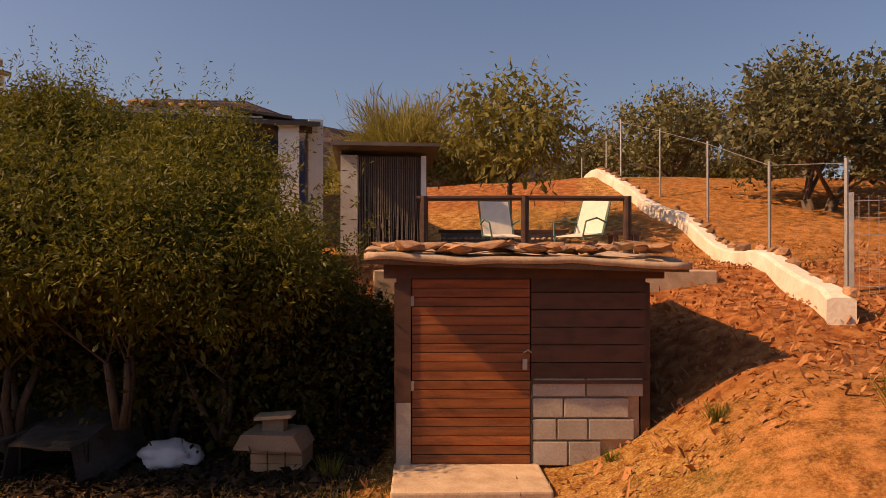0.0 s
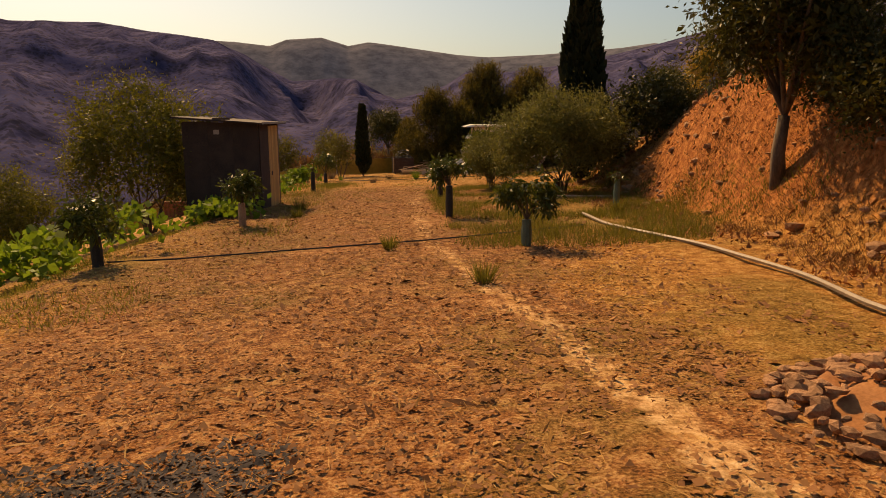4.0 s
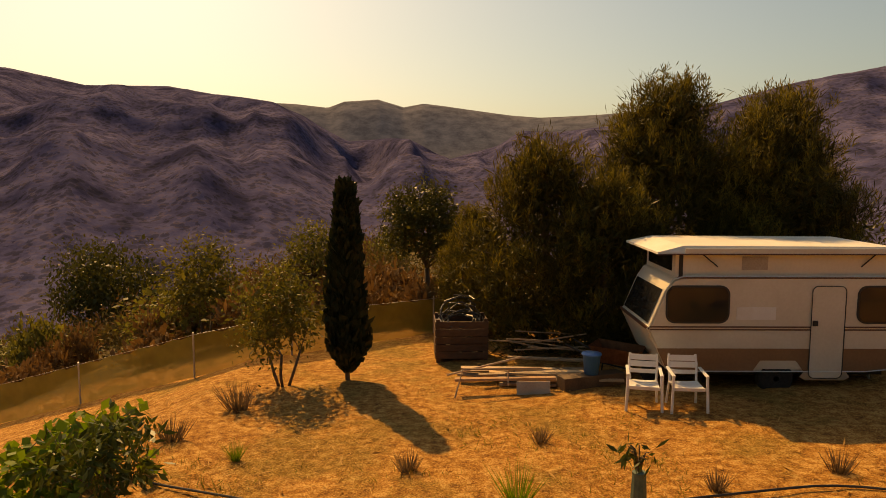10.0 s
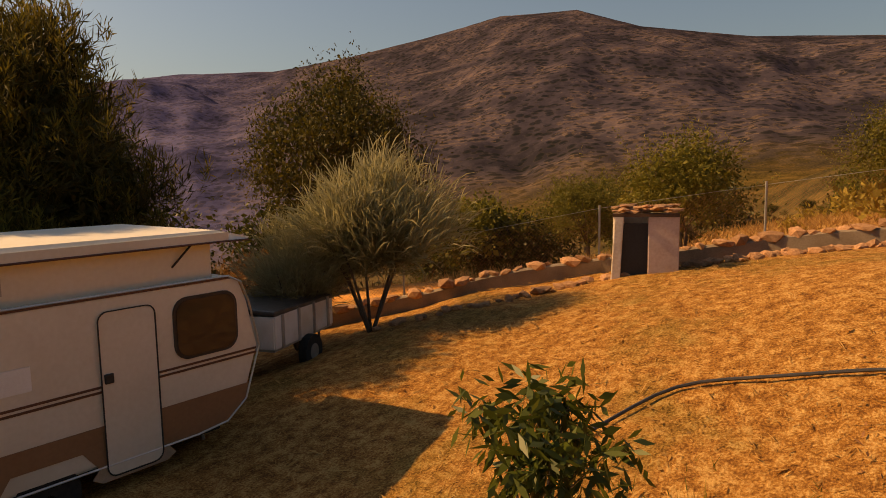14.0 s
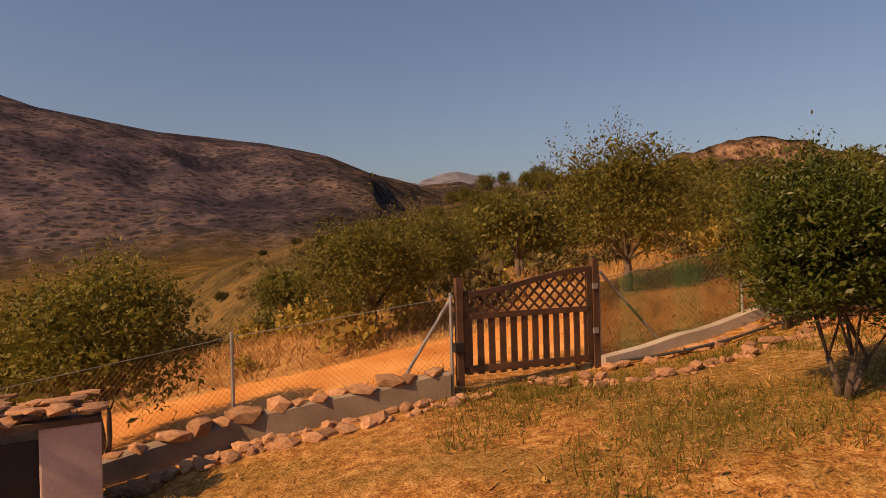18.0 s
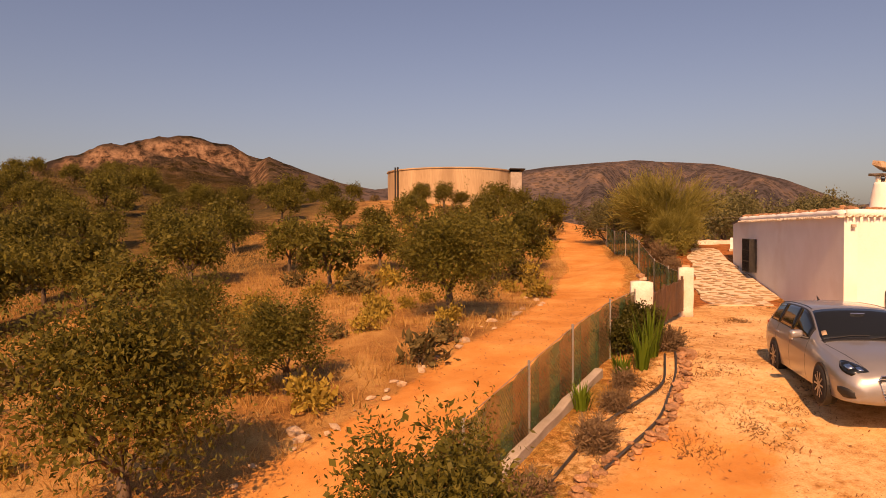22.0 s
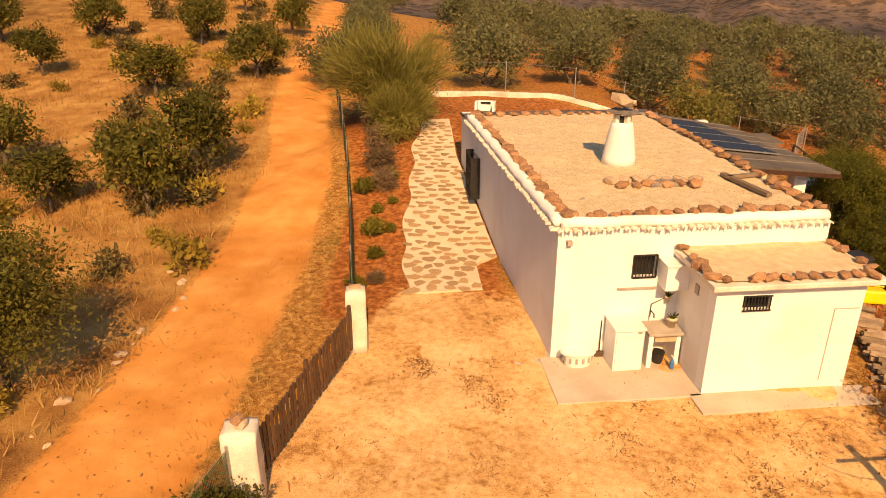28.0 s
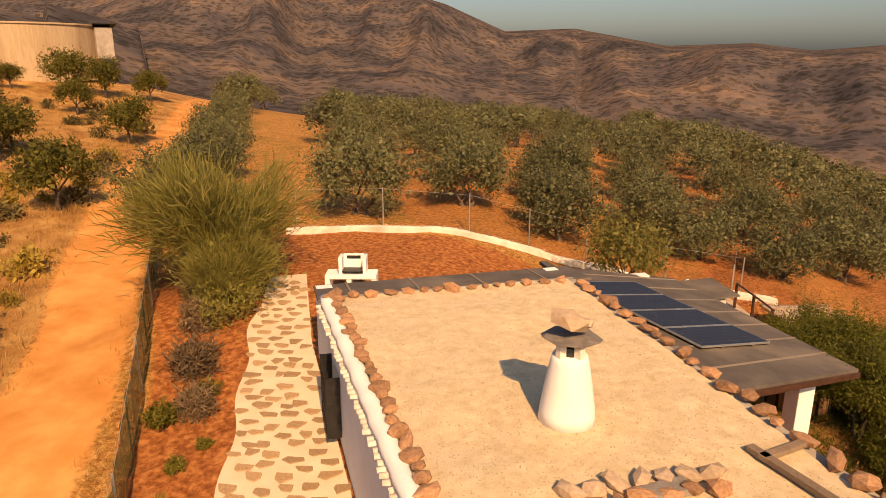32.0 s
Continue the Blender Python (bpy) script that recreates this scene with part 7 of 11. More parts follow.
def caravan():
    """Old pop-top caravan. Local x runs along its near side from the nose, y away from the viewer's side, z up from the ground."""
    g0 = -0.78
    c = thing("caravan", "old cream caravan with brown band and raised pop-top roof", "caravan", pose(3.2, 32.0, g0, 0, 0, 0))
    W = 1.95
    side = [(0.35, 0.52), (0.72, 0.46), (3.95, 0.46), (4.35, 0.5), (4.62, 0.7), (4.84, 1.3), (4.72, 1.85), (4.62, 2.1), (4.45, 2.19), (0.62, 2.19), (0.45, 2.14), (0.32, 1.95), (0.06, 1.3), (0.0, 1.25)]
    body = prism(side, W)
    bmesh.ops.bevel(body, geom=[e for e in body.edges if abs(e.verts[0].co.y - e.verts[1].co.y) < 0.01], offset=0.04, segments=2, affect="EDGES")
    part("body", body, CREAM, c, smooth=False)
    # brown band with wheel arch cut, on both sides
    band = [(0.28, 0.62), (0.35, 0.505), (0.74, 0.448), (1.92, 0.448), (2.06, 0.66), (2.7, 0.66), (2.86, 0.448), (3.96, 0.448), (4.36, 0.485), (4.63, 0.69), (4.7, 0.88), (0.2, 0.88)]
    for y in (-0.008, W + 0.002):
        flat_plate(band, y, 0.006, BROWN_BAND, "brown_band", c, "brown lower band")
        for z in (1.225, 1.275):
            flat_plate([(0.06, z - 0.012), (4.8, z - 0.012), (4.8, z + 0.012), (0.06, z + 0.012)], y - 0.001, 0.008, STRIPE, "stripe", c)
        flat_plate([(0.5, 2.155), (4.5, 2.155), (4.48, 2.2), (0.55, 2.2)], y - 0.002, 0.012, STRIPE, "edge_trim", c)
    rim = side + [side[0]]
    part("corner_trim", tubed([(a, -0.012, b) for a, b in rim], 0.013, seg=5), ALU, c)
    # windows with dark rubber rims
    for x0, x1, z0, z1, nm in ((0.33, 1.47, 1.34, 2.03, "window"), (3.74, 4.55, 1.34, 2.03, "window")):
        fr = flat_plate(round_rect(x0, z0, x1, z1, 0.17), -0.016, 0.02, CAR_BLACK, nm, c, "dark acrylic window with rounded corners")
        flat_plate(round_rect(x0 + 0.035, z0 + 0.035, x1 - 0.035, z1 - 0.035, 0.14), -0.022, 0.01, DARK_GLASS, "pane", fr)
    flat_plate([(1.6, 1.41), (2.3, 1.41), (2.3, 1.64), (1.6, 1.64)], -0.013, 0.012, PLASTIC_WHITE, "panel", c, "pale square panel")
    d = flat_plate(round_rect(2.93, 0.34, 3.53, 2.02, 0.1), -0.02, 0.02, CREAM, "door", c, "cream entrance door")
    part("door_seal", tubed([(a, -0.022, b) for a, b in round_rect(2.93, 0.34, 3.53, 2.02, 0.1) + [(3.53, 1.92)]], 0.009, seg=4), CAR_BLACK, d)
    part("handle", boxed((3.0, -0.035, 1.35), (0.09, 0.03, 0.1), (0, 0, 0), 0.01), CAR_BLACK, d)
    flat_plate([(2.78, 0.36), (2.86, 0.46), (3.6, 0.46), (3.68, 0.36), (3.58, 0.3), (2.88, 0.3)], -0.012, 0.01, ALU, "door_step", c)
    # sloping nose window, rear end
    nose = bmesh.new()
    box(nose, (0.175, W / 2, 1.63), (0.02, W - 0.3, 0.66), (0, 22.5, 0), 0.006)
    part("front_window", nose, DARK_GLASS, c, "dark front window")
    part("front_stripe", boxed((0.02, W / 2, 1.25), (0.05, W, 0.05)), STRIPE, c)
    part("gas_hatch", boxed((0.2, W / 2, 0.9), (0.02, 0.8, 0.5), (0, -25, 0), 0.005), CREAM, c)
    # raised roof: walls, small panes, struts, overhanging lid
    up = part("raised_wall", boxed((2.4, W / 2, 2.4), (3.8, W - 0.16, 0.46)), CREAM, c)
    part("canvas_window", boxed((0.495, W / 2, 2.42), (0.02, W - 0.5, 0.32), (0, 0, 0)), DARK_GLASS, up)
    part("corner_post", boxed((0.6, 0.075, 2.4), (0.07, 0.02, 0.44)), CAR_BLACK, up)
    part("vent", boxed((1.92, 0.072, 2.42), (0.46, 0.014, 0.24)), CONCRETE, up, "beige vent panel")
    for x0, x1 in ((0.95, 1.25), (4.05, 3.8)):
        part("strut", tubed([(x0, 0.03, 2.6), (x1, 0.05, 2.36)], 0.012, seg=5), CAR_BLACK, c)
    lid = bmesh.new()
    prof = [(0.12, 2.6), (4.66, 2.6), (4.68, 2.63), (4.3, 2.73), (0.6, 2.75), (0.12, 2.64)]
    lid = prism(prof, W + 0.26)
    bmesh.ops.transform(lid, matrix=Matrix.Translation((0, -0.13, 0)), verts=lid.verts)
    for v in lid.verts:
        if v.co.z > 2.7:
            v.co.y = W / 2 + (v.co.y - W / 2) * 0.93
    part("roof_lid", lid, CREAM_TOP, c, "weathered cream pop-top roof")
    part("lid_fascia", boxed((2.5, -0.135, 2.655), (3.8, 0.012, 0.1), (0, 0, 0), 0.003), CREAM, c)
    part("roof_gutter", tubed([(0.12, -0.135, 2.6), (0.6, -0.14, 2.605), (4.3, -0.14, 2.605), (4.67, -0.135, 2.6)], 0.012, seg=5), STRIPE, c)
    # wheels, chassis, drawbar
    for y in (0.12, W - 0.12):
        w = part("wheel", wheel_tyre(), RUBBER, c, smooth=True)
        w.location, w.rotation_euler = (2.38, y, 0.31), (0, 0, math.pi / 2 if y > 1 else -math.pi / 2)
        part("rim", lathe_x([(0.2, 0.0), (0.19, 0.08), (0.1, 0.07), (0.05, 0.1)], 16), ALU, w)
    part("chassis", boxed((2.3, W / 2, 0.4), (4.2, 1.5, 0.12)), METAL_DARK, c)
    part("drawbar", tubed([(0.4, W / 2, 0.42), (-0.9, W / 2, 0.42)], 0.04, seg=6), METAL_DARK, c)
    for x in (0.55, 4.2):
        part("corner_steady", tubed([(x, 0.35, 0.42), (x + 0.08, 0.3, 0.0)], 0.025, seg=6), METAL_GREY, c)


caravan()


def garden_chair(m=None):
    ch = thing("garden_chair", "white plastic garden armchair with a slatted back", "chair", m, "white garden chairs")
    seat = bmesh.new()
    bmesh.ops.create_grid(seat, x_segments=6, y_segments=6, size=0.5, matrix=pose(0, 0, 0.42) @ Matrix.Diagonal((0.48, 0.46, 1, 1)))
    for v in seat.verts:
        v.co.z -= 0.03 * (1 - (v.co.x / 0.24) ** 2) * (1 - (v.co.y / 0.3) ** 2)
    bmesh.ops.solidify(seat, geom=seat.faces[:], thickness=0.025)
    part("seat", seat, PLASTIC_WHITE, ch)
    for k, z in enumerate((0.56, 0.68, 0.79)):
        part("back_slat", boxed((0, 0.24 + (z - 0.42) * 0.22, z), (0.46, 0.022, 0.1 if k else 0.07), (-12, 0, 0), 0.008), PLASTIC_WHITE, ch)
    for sx in (1, -1):
        part("back_post", tubed([(sx * 0.22, 0.22, 0.42), (sx * 0.235, 0.29, 0.7), (sx * 0.22, 0.33, 0.86)], 0.02), PLASTIC_WHITE, ch)
        part("armrest", boxed((sx * 0.27, -0.02, 0.64), (0.055, 0.5, 0.025), (3, 0, 0), 0.01), PLASTIC_WHITE, ch)
        part("front_leg", tubed([(sx * 0.29, -0.27, 0.0), (sx * 0.27, -0.24, 0.64)], 0.024), PLASTIC_WHITE, ch)
        part("rear_leg", tubed([(sx * 0.25, 0.3, 0.0), (sx * 0.22, 0.22, 0.45)], 0.022), PLASTIC_WHITE, ch)
    part("apron", boxed((0, -0.22, 0.4), (0.5, 0.025, 0.06), (0, 0, 0), 0.008), PLASTIC_WHITE, ch)
    return ch


k1 = garden_chair(pose(2.95, 31.2, gz(2.95, 31.2), 0, 0, -12))
copy_thing(k1, pose(3.62, 31.05, gz(3.62, 31.05), 0, 0, -4))


def timber_bits():
    def loose(name, label, cat, x, y, rz, material, size, z=0.0, tilt=(0, 0), bevel=0.004, group="timber by the caravan"):
        t = thing(name, label, cat, pose(x, y, gz(x, y) + z + size[2] / 2, tilt[0], tilt[1], rz), group)
        part("board", boxed((0, 0, 0), size, (0, 0, 0), bevel), material, t)
        return t
    rng = random.Random(12)
    for k in range(16):
        y = 33.0 + rng.uniform(-0.6, 0.9)
        loose("plank", "weathered grey plank in the timber heap", "plank", 1.0 + rng.uniform(-0.5, 0.9), y, rng.uniform(-9, 9), WOOD_GREY if k % 3 else WOOD_PALE, (rng.uniform(1.4, 2.6), rng.uniform(0.1, 0.2), 0.04), 0.03 + 0.05 * (k % 5), (rng.uniform(-3, 3), rng.uniform(-3, 3)))
    loose("plank", "reddish board lying across the timber", "plank", 0.7, 32.4, 4, BRICK, (1.9, 0.12, 0.05), 0.22)
    loose("panel", "grey square fibre panel leaning on the timber", "panel", 1.2, 32.15, 2, CONCRETE, (0.62, 0.03, 0.24), 0.0, (-12, 0))
    f = thing("metal_frame", "bent pale metal trestle frame on the timber", "frame", pose(0.1, 32.4, gz(0.1, 32.4)), "timber by the caravan")
    part("tube", tubed([(-0.35, -0.4, 0.02), (-0.2, -0.2, 0.5), (1.3, 0.1, 0.44)], 0.018), PALE_STONE, f)
    part("tube", tubed([(0.65, 0.0, 0.46), (0.65, -0.1, 0.15)], 0.016), PALE_STONE, f)
    part("tube", tubed([(-0.5, 0.1, 0.3), (0.9, 0.35, 0.58)], 0.02), PALE_STONE, f)
    for k in range(9):
        loose("stick", "thin dry stick on the heap", "stick", 1.7 + rng.uniform(-0.8, 0.6), 34.4 + rng.uniform(-0.5, 0.5), rng.uniform(-30, 30), WOOD_GREY, (rng.uniform(0.9, 1.8), 0.025, 0.025), 0.3 + rng.uniform(0, 0.35), (rng.uniform(-10, 10), rng.uniform(-12, 12)))
    b = thing("bucket", "blue plastic bucket beside the timber", "bucket", pose(2.35, 32.6, gz(2.35, 32.6) + 0.25))
    part("body", lathe(bmesh.new(), [(0.13, 0), (0.17, 0.36), (0.19, 0.37), (0.19, 0.4)], 18, (0, 0, 0)), PLASTIC_BLUE, b, smooth=True)
    part("handle", tubed([(-0.18, 0, 0.38), (-0.1, -0.1, 0.28), (0.1, -0.1, 0.28), (0.18, 0, 0.38)], 0.007, seg=5), METAL_GREY, b)
    st = thing("timber_block", "dark beam the bucket stands on", "beam", pose(2.35, 32.6, gz(2.35, 32.6) + 0.12, 0, 0, 20))
    part("beam", boxed((0, 0, 0), (1.3, 0.3, 0.25), (0, 0, 0), 0.01), WOOD_BEAM, st)
    w = thing("wheelbarrow", "rust-brown wheelbarrow tipped beside the caravan nose", "wheelbarrow", pose(2.95, 33.0, gz(2.95, 33.0) + 0.05, 0, 0, -30))
    tray = bmesh.new()
    lo, hi = [tray.verts.new(p) for p in ((-0.3, -0.22, 0.32), (0.3, -0.22, 0.32), (0.3, 0.22, 0.32), (-0.3, 0.22, 0.32))], [tray.verts.new(p) for p in ((-0.5, -0.33, 0.66), (0.48, -0.33, 0.62), (0.48, 0.33, 0.62), (-0.5, 0.33, 0.66))]
    tray.faces.new(lo)
    for k in range(4):
        tray.faces.new((lo[k], lo[(k + 1) % 4], hi[(k + 1) % 4], hi[k]))
    bmesh.ops.solidify(tray, geom=tray.faces[:], thickness=0.012)
    part("tray", tray, RUST, w)
    for sy in (0.2, -0.2):
        part("handle", tubed([(-1.0, sy * 1.2, 0.6), (-0.3, sy, 0.32), (0.55, sy * 0.3, 0.18)], 0.018), METAL_DARK, w)
        part("leg", tubed([(-0.35, sy, 0.33), (-0.4, sy * 1.1, 0.0)], 0.016), METAL_DARK, w)
    wh = part("wheel", lathe_x([(0.1, -0.04), (0.17, -0.045), (0.19, 0.0), (0.17, 0.045), (0.1, 0.04)], 16), RUBBER, w)
    wh.location, wh.rotation_euler = (0.62, 0, 0.19), (0, 0, math.pi / 2)


timber_bits()


def old_trailer():
    """A small pale box trailer parked between the caravan and the broom."""
    x, y = 10.1, 34.3
    t = thing("box_trailer", "old pale grey box trailer parked behind the caravan", "trailer", pose(x, y, gz(x, y), 0, 0, 20))
    part("bed", boxed((0, 0, 0.52), (1.9, 1.2, 0.06)), METAL_GREY, t)
    for c, sz in (((0, -0.6, 0.78), (1.9, 0.04, 0.5)), ((0, 0.6, 0.78), (1.9, 0.04, 0.5)), ((-0.95, 0, 0.78), (0.04, 1.2, 0.5)), ((0.95, 0, 0.78), (0.04, 1.2, 0.5))):
        part("side_board", boxed(c, sz, (0, 0, 0), 0.008), PLASTIC_WHITE, t)
    for k in range(4):
        part("stanchion", boxed((-0.75 + k * 0.5, -0.635, 0.78), (0.05, 0.03, 0.52)), METAL_GREY, t)
    part("tarp_cover", boxed((0, 0, 1.07), (1.95, 1.25, 0.08), (3, 2, 0), 0.03), TARP, t)
    for sy in (-0.68, 0.68):
        w = part("wheel", tubed([(0, sy - 0.07, 0.28), (0, sy + 0.07, 0.28)], 0.28, seg=20), RUBBER, t)
        part("hub", tubed([(0, sy - 0.08, 0.28), (0, sy + 0.08, 0.28)], 0.13, seg=14), METAL_GREY, w)
    part("drawbar", tubed([(0.95, 0, 0.48), (1.8, 0, 0.42)], 0.035), METAL_DARK, t)
    part("jack_stand", tubed([(1.6, 0, 0.0), (1.6, 0, 0.5)], 0.025), METAL_DARK, t)


old_trailer()


def pallet_crate(x, y, w, d, h, rz, label, hoses=True, material=WOOD_DARK):
    c = thing("pallet_box", label, "crate", pose(x, y, gz(x, y), 0, 0, rz))
    for sx in (-1, 1):
        for sy in (-1, 1):
            part("corner_post", boxed((sx * (w / 2 - 0.04), sy * (d / 2 - 0.04), h / 2), (0.08, 0.08, h)), material, c)
    rng = random.Random(int(x * 7))
    n = int(h / 0.17)
    for k in range(n):
        z = 0.12 + k * (h - 0.14) / n
        for sy in (-1, 1):
            part("board", boxed((0, sy * (d / 2 + 0.012), z + 0.06), (w, 0.022, 0.15), (0, rng.uniform(-0.8, 0.8), 0)), material, c)
        for sx in (-1, 1):
            part("board", boxed((sx * (w / 2 + 0.012), 0, z + 0.06), (0.022, d, 0.15), (rng.uniform(-0.8, 0.8), 0, 0)), material, c)
    part("floor", boxed((0, 0, 0.1), (w - 0.1, d - 0.1, 0.03)), material, c)
    return c


pallet_crate(-0.1, 35.3, 1.15, 0.8, 1.0, 4, "dark slatted pallet box full of coiled black hose")
hs = thing("hose_coil", "black irrigation hose looping out of the pallet box", "hose", pose(-0.1, 35.3, gz(-0.1, 35.3) + 0.7))
rng = random.Random(9)
for k in range(10):
    r, cx, tl = rng.uniform(0.3, 0.52), rng.uniform(-0.1, 0.1), rng.uniform(50, 90) if k < 4 else rng.uniform(5, 35)
    pts = [pose(cx, rng.uniform(-0.1, 0.1), 0.05 + 0.02 * k, tl, 0, rng.uniform(-25, 25)) @ Vector((r * math.cos(a), r * math.sin(a) + (r * 0.55 if k < 4 else 0), 0)) for a in np.linspace(0, 2 * math.pi, 25)]
    part("loop", tubed(pts, 0.016, seg=5), PIPE_BLACK, hs)


def toilet_shed():
    """Dark upright shed at the field's edge. Local x along the wall that faces the path's start."""
    z = gz(-4.5, 14)
    s = thing("garden_shed", "dark panelled upright garden shed with a pale boarded door", "shed", pose(-4.2, 15.3, z - 0.1, 0, 0, 85))
    # local x: +x runs along +y of the field; the door faces +x side of the field
    L, D, H = 2.05, 2.15, 2.6

    part("wall", boxed((-L / 2, D, H / 2), (L, 0.06, H)), SHED_DARK, s)
    part("wall", boxed((0.0, D / 2, H / 2), (0.06, D, H)), SHED_DARK, s)
    for k in range(3):
        part("panel", boxed((-L, D * (k + 0.5) / 3, H / 2 + 0.02 * k), (0.06, D / 3 - 0.006, H)), SHED_DARK, s)
    part("wall", boxed((-L * 0.77, 0.0, H / 2), (L * 0.44, 0.06, H)), SHED_DARK, s)
    part("wall", boxed((-L * 0.02, 0.0, H / 2), (L * 0.05, 0.07, H)), WOOD_BEAM, s)
    d = part("door", boxed((-0.6, 0.0, 1.28), (1.06, 0.03, 2.46)), SHED_DOOR, s, "door of pale yellowed upright boards")
    for k in range(8):
        part("door_board", boxed((-1.06 + k * 0.132, -0.022, 1.28), (0.12, 0.018, 2.44)), SHED_DOOR, d)
    part("latch", boxed((-0.9, -0.04, 1.1), (0.06, 0.02, 0.12)), METAL_DARK, d)
    roof = boxed((-L / 2, D / 2, H + 0.07), (L + 0.55, D + 0.45, 0.05), (4, 0, 0))
    part("roof", roof, SHED_DARK, s, "thin dark sheet roof with a slight fall")
    part("roof_edge", boxed((-L / 2, -0.22, H - 0.0), (L + 0.56, 0.03, 0.06), (0, 0, 0)), METAL_GREY, s)
    part("roof_batten", boxed((-L - 0.2, D * 0.45, H + 0.12), (0.05, 0.5, 0.06)), WOOD_BEAM, s)
    part("vent", boxed((-L - 0.036, D * 0.55, H - 0.25), (0.012, 0.16, 0.13)), CONCRETE, s)


toilet_shed()


def well_hut():
    """Small rendered pump house with stone slabs on top."""
    w = thing("pump_house", "small rendered pump house roofed with loose stone slabs", "pump house", pose(14.68, 29.75, gz(14.68, 29.75) - 0.1, 0, 0, -68))
    W, D, H = 1.12, 0.9, 1.15
    part("wall", boxed((0.3, 0, H / 2), (0.52, 0.14, H), (0, 0, 0), 0.02), PINK_WASH, w, "pinkish rendered wall")
    part("wall", boxed((-W / 2 + 0.08, 0, H / 2), (0.16, 0.16, H), (0, 3, 0), 0.02), OLD_WASH, w)
    part("wall", boxed((W / 2 - 0.07, D / 2, H / 2), (0.14, D, H), (0, 0, 0), 0.02), OLD_WASH, w)
    part("wall", boxed((-W / 2 + 0.07, D / 2, H / 2), (0.14, D, H), (0, 0, 0), 0.02), OLD_WASH, w)
    part("wall", boxed((0, D, H / 2), (W, 0.14, H), (0, 0, 0), 0.02), OLD_WASH, w)
    part("door", boxed((-0.2, 0.05, 0.52), (0.5, 0.03, 1.0)), CAR_BLACK, w, "dark iron door")
    part("lintel", boxed((0, 0.02, H + 0.02), (W, 0.2, 0.06)), WOOD_BEAM, w)
    rng = random.Random(2)
    for k in range(34):
        s = rng.uniform(0.22, 0.42)
        o = new("roof_slab", STONES[rng.randrange(8)])
        o.parent = w
        o.matrix_basis = pose(rng.uniform(-0.54, 0.54), rng.uniform(-0.1, 0.95), H + 0.07 + (k // 12) * 0.045, rng.uniform(-5, 5), rng.uniform(-5, 5), rng.uniform(0, 360)) @ Matrix.Diagonal((s, s * 0.8, 0.1, 1))


well_hut()

# ---------------------------------------------------------------- store shed, terrace and its furniture
STORE = pose(4.98, -15.66, 1.42, 0, 0, -78.4)


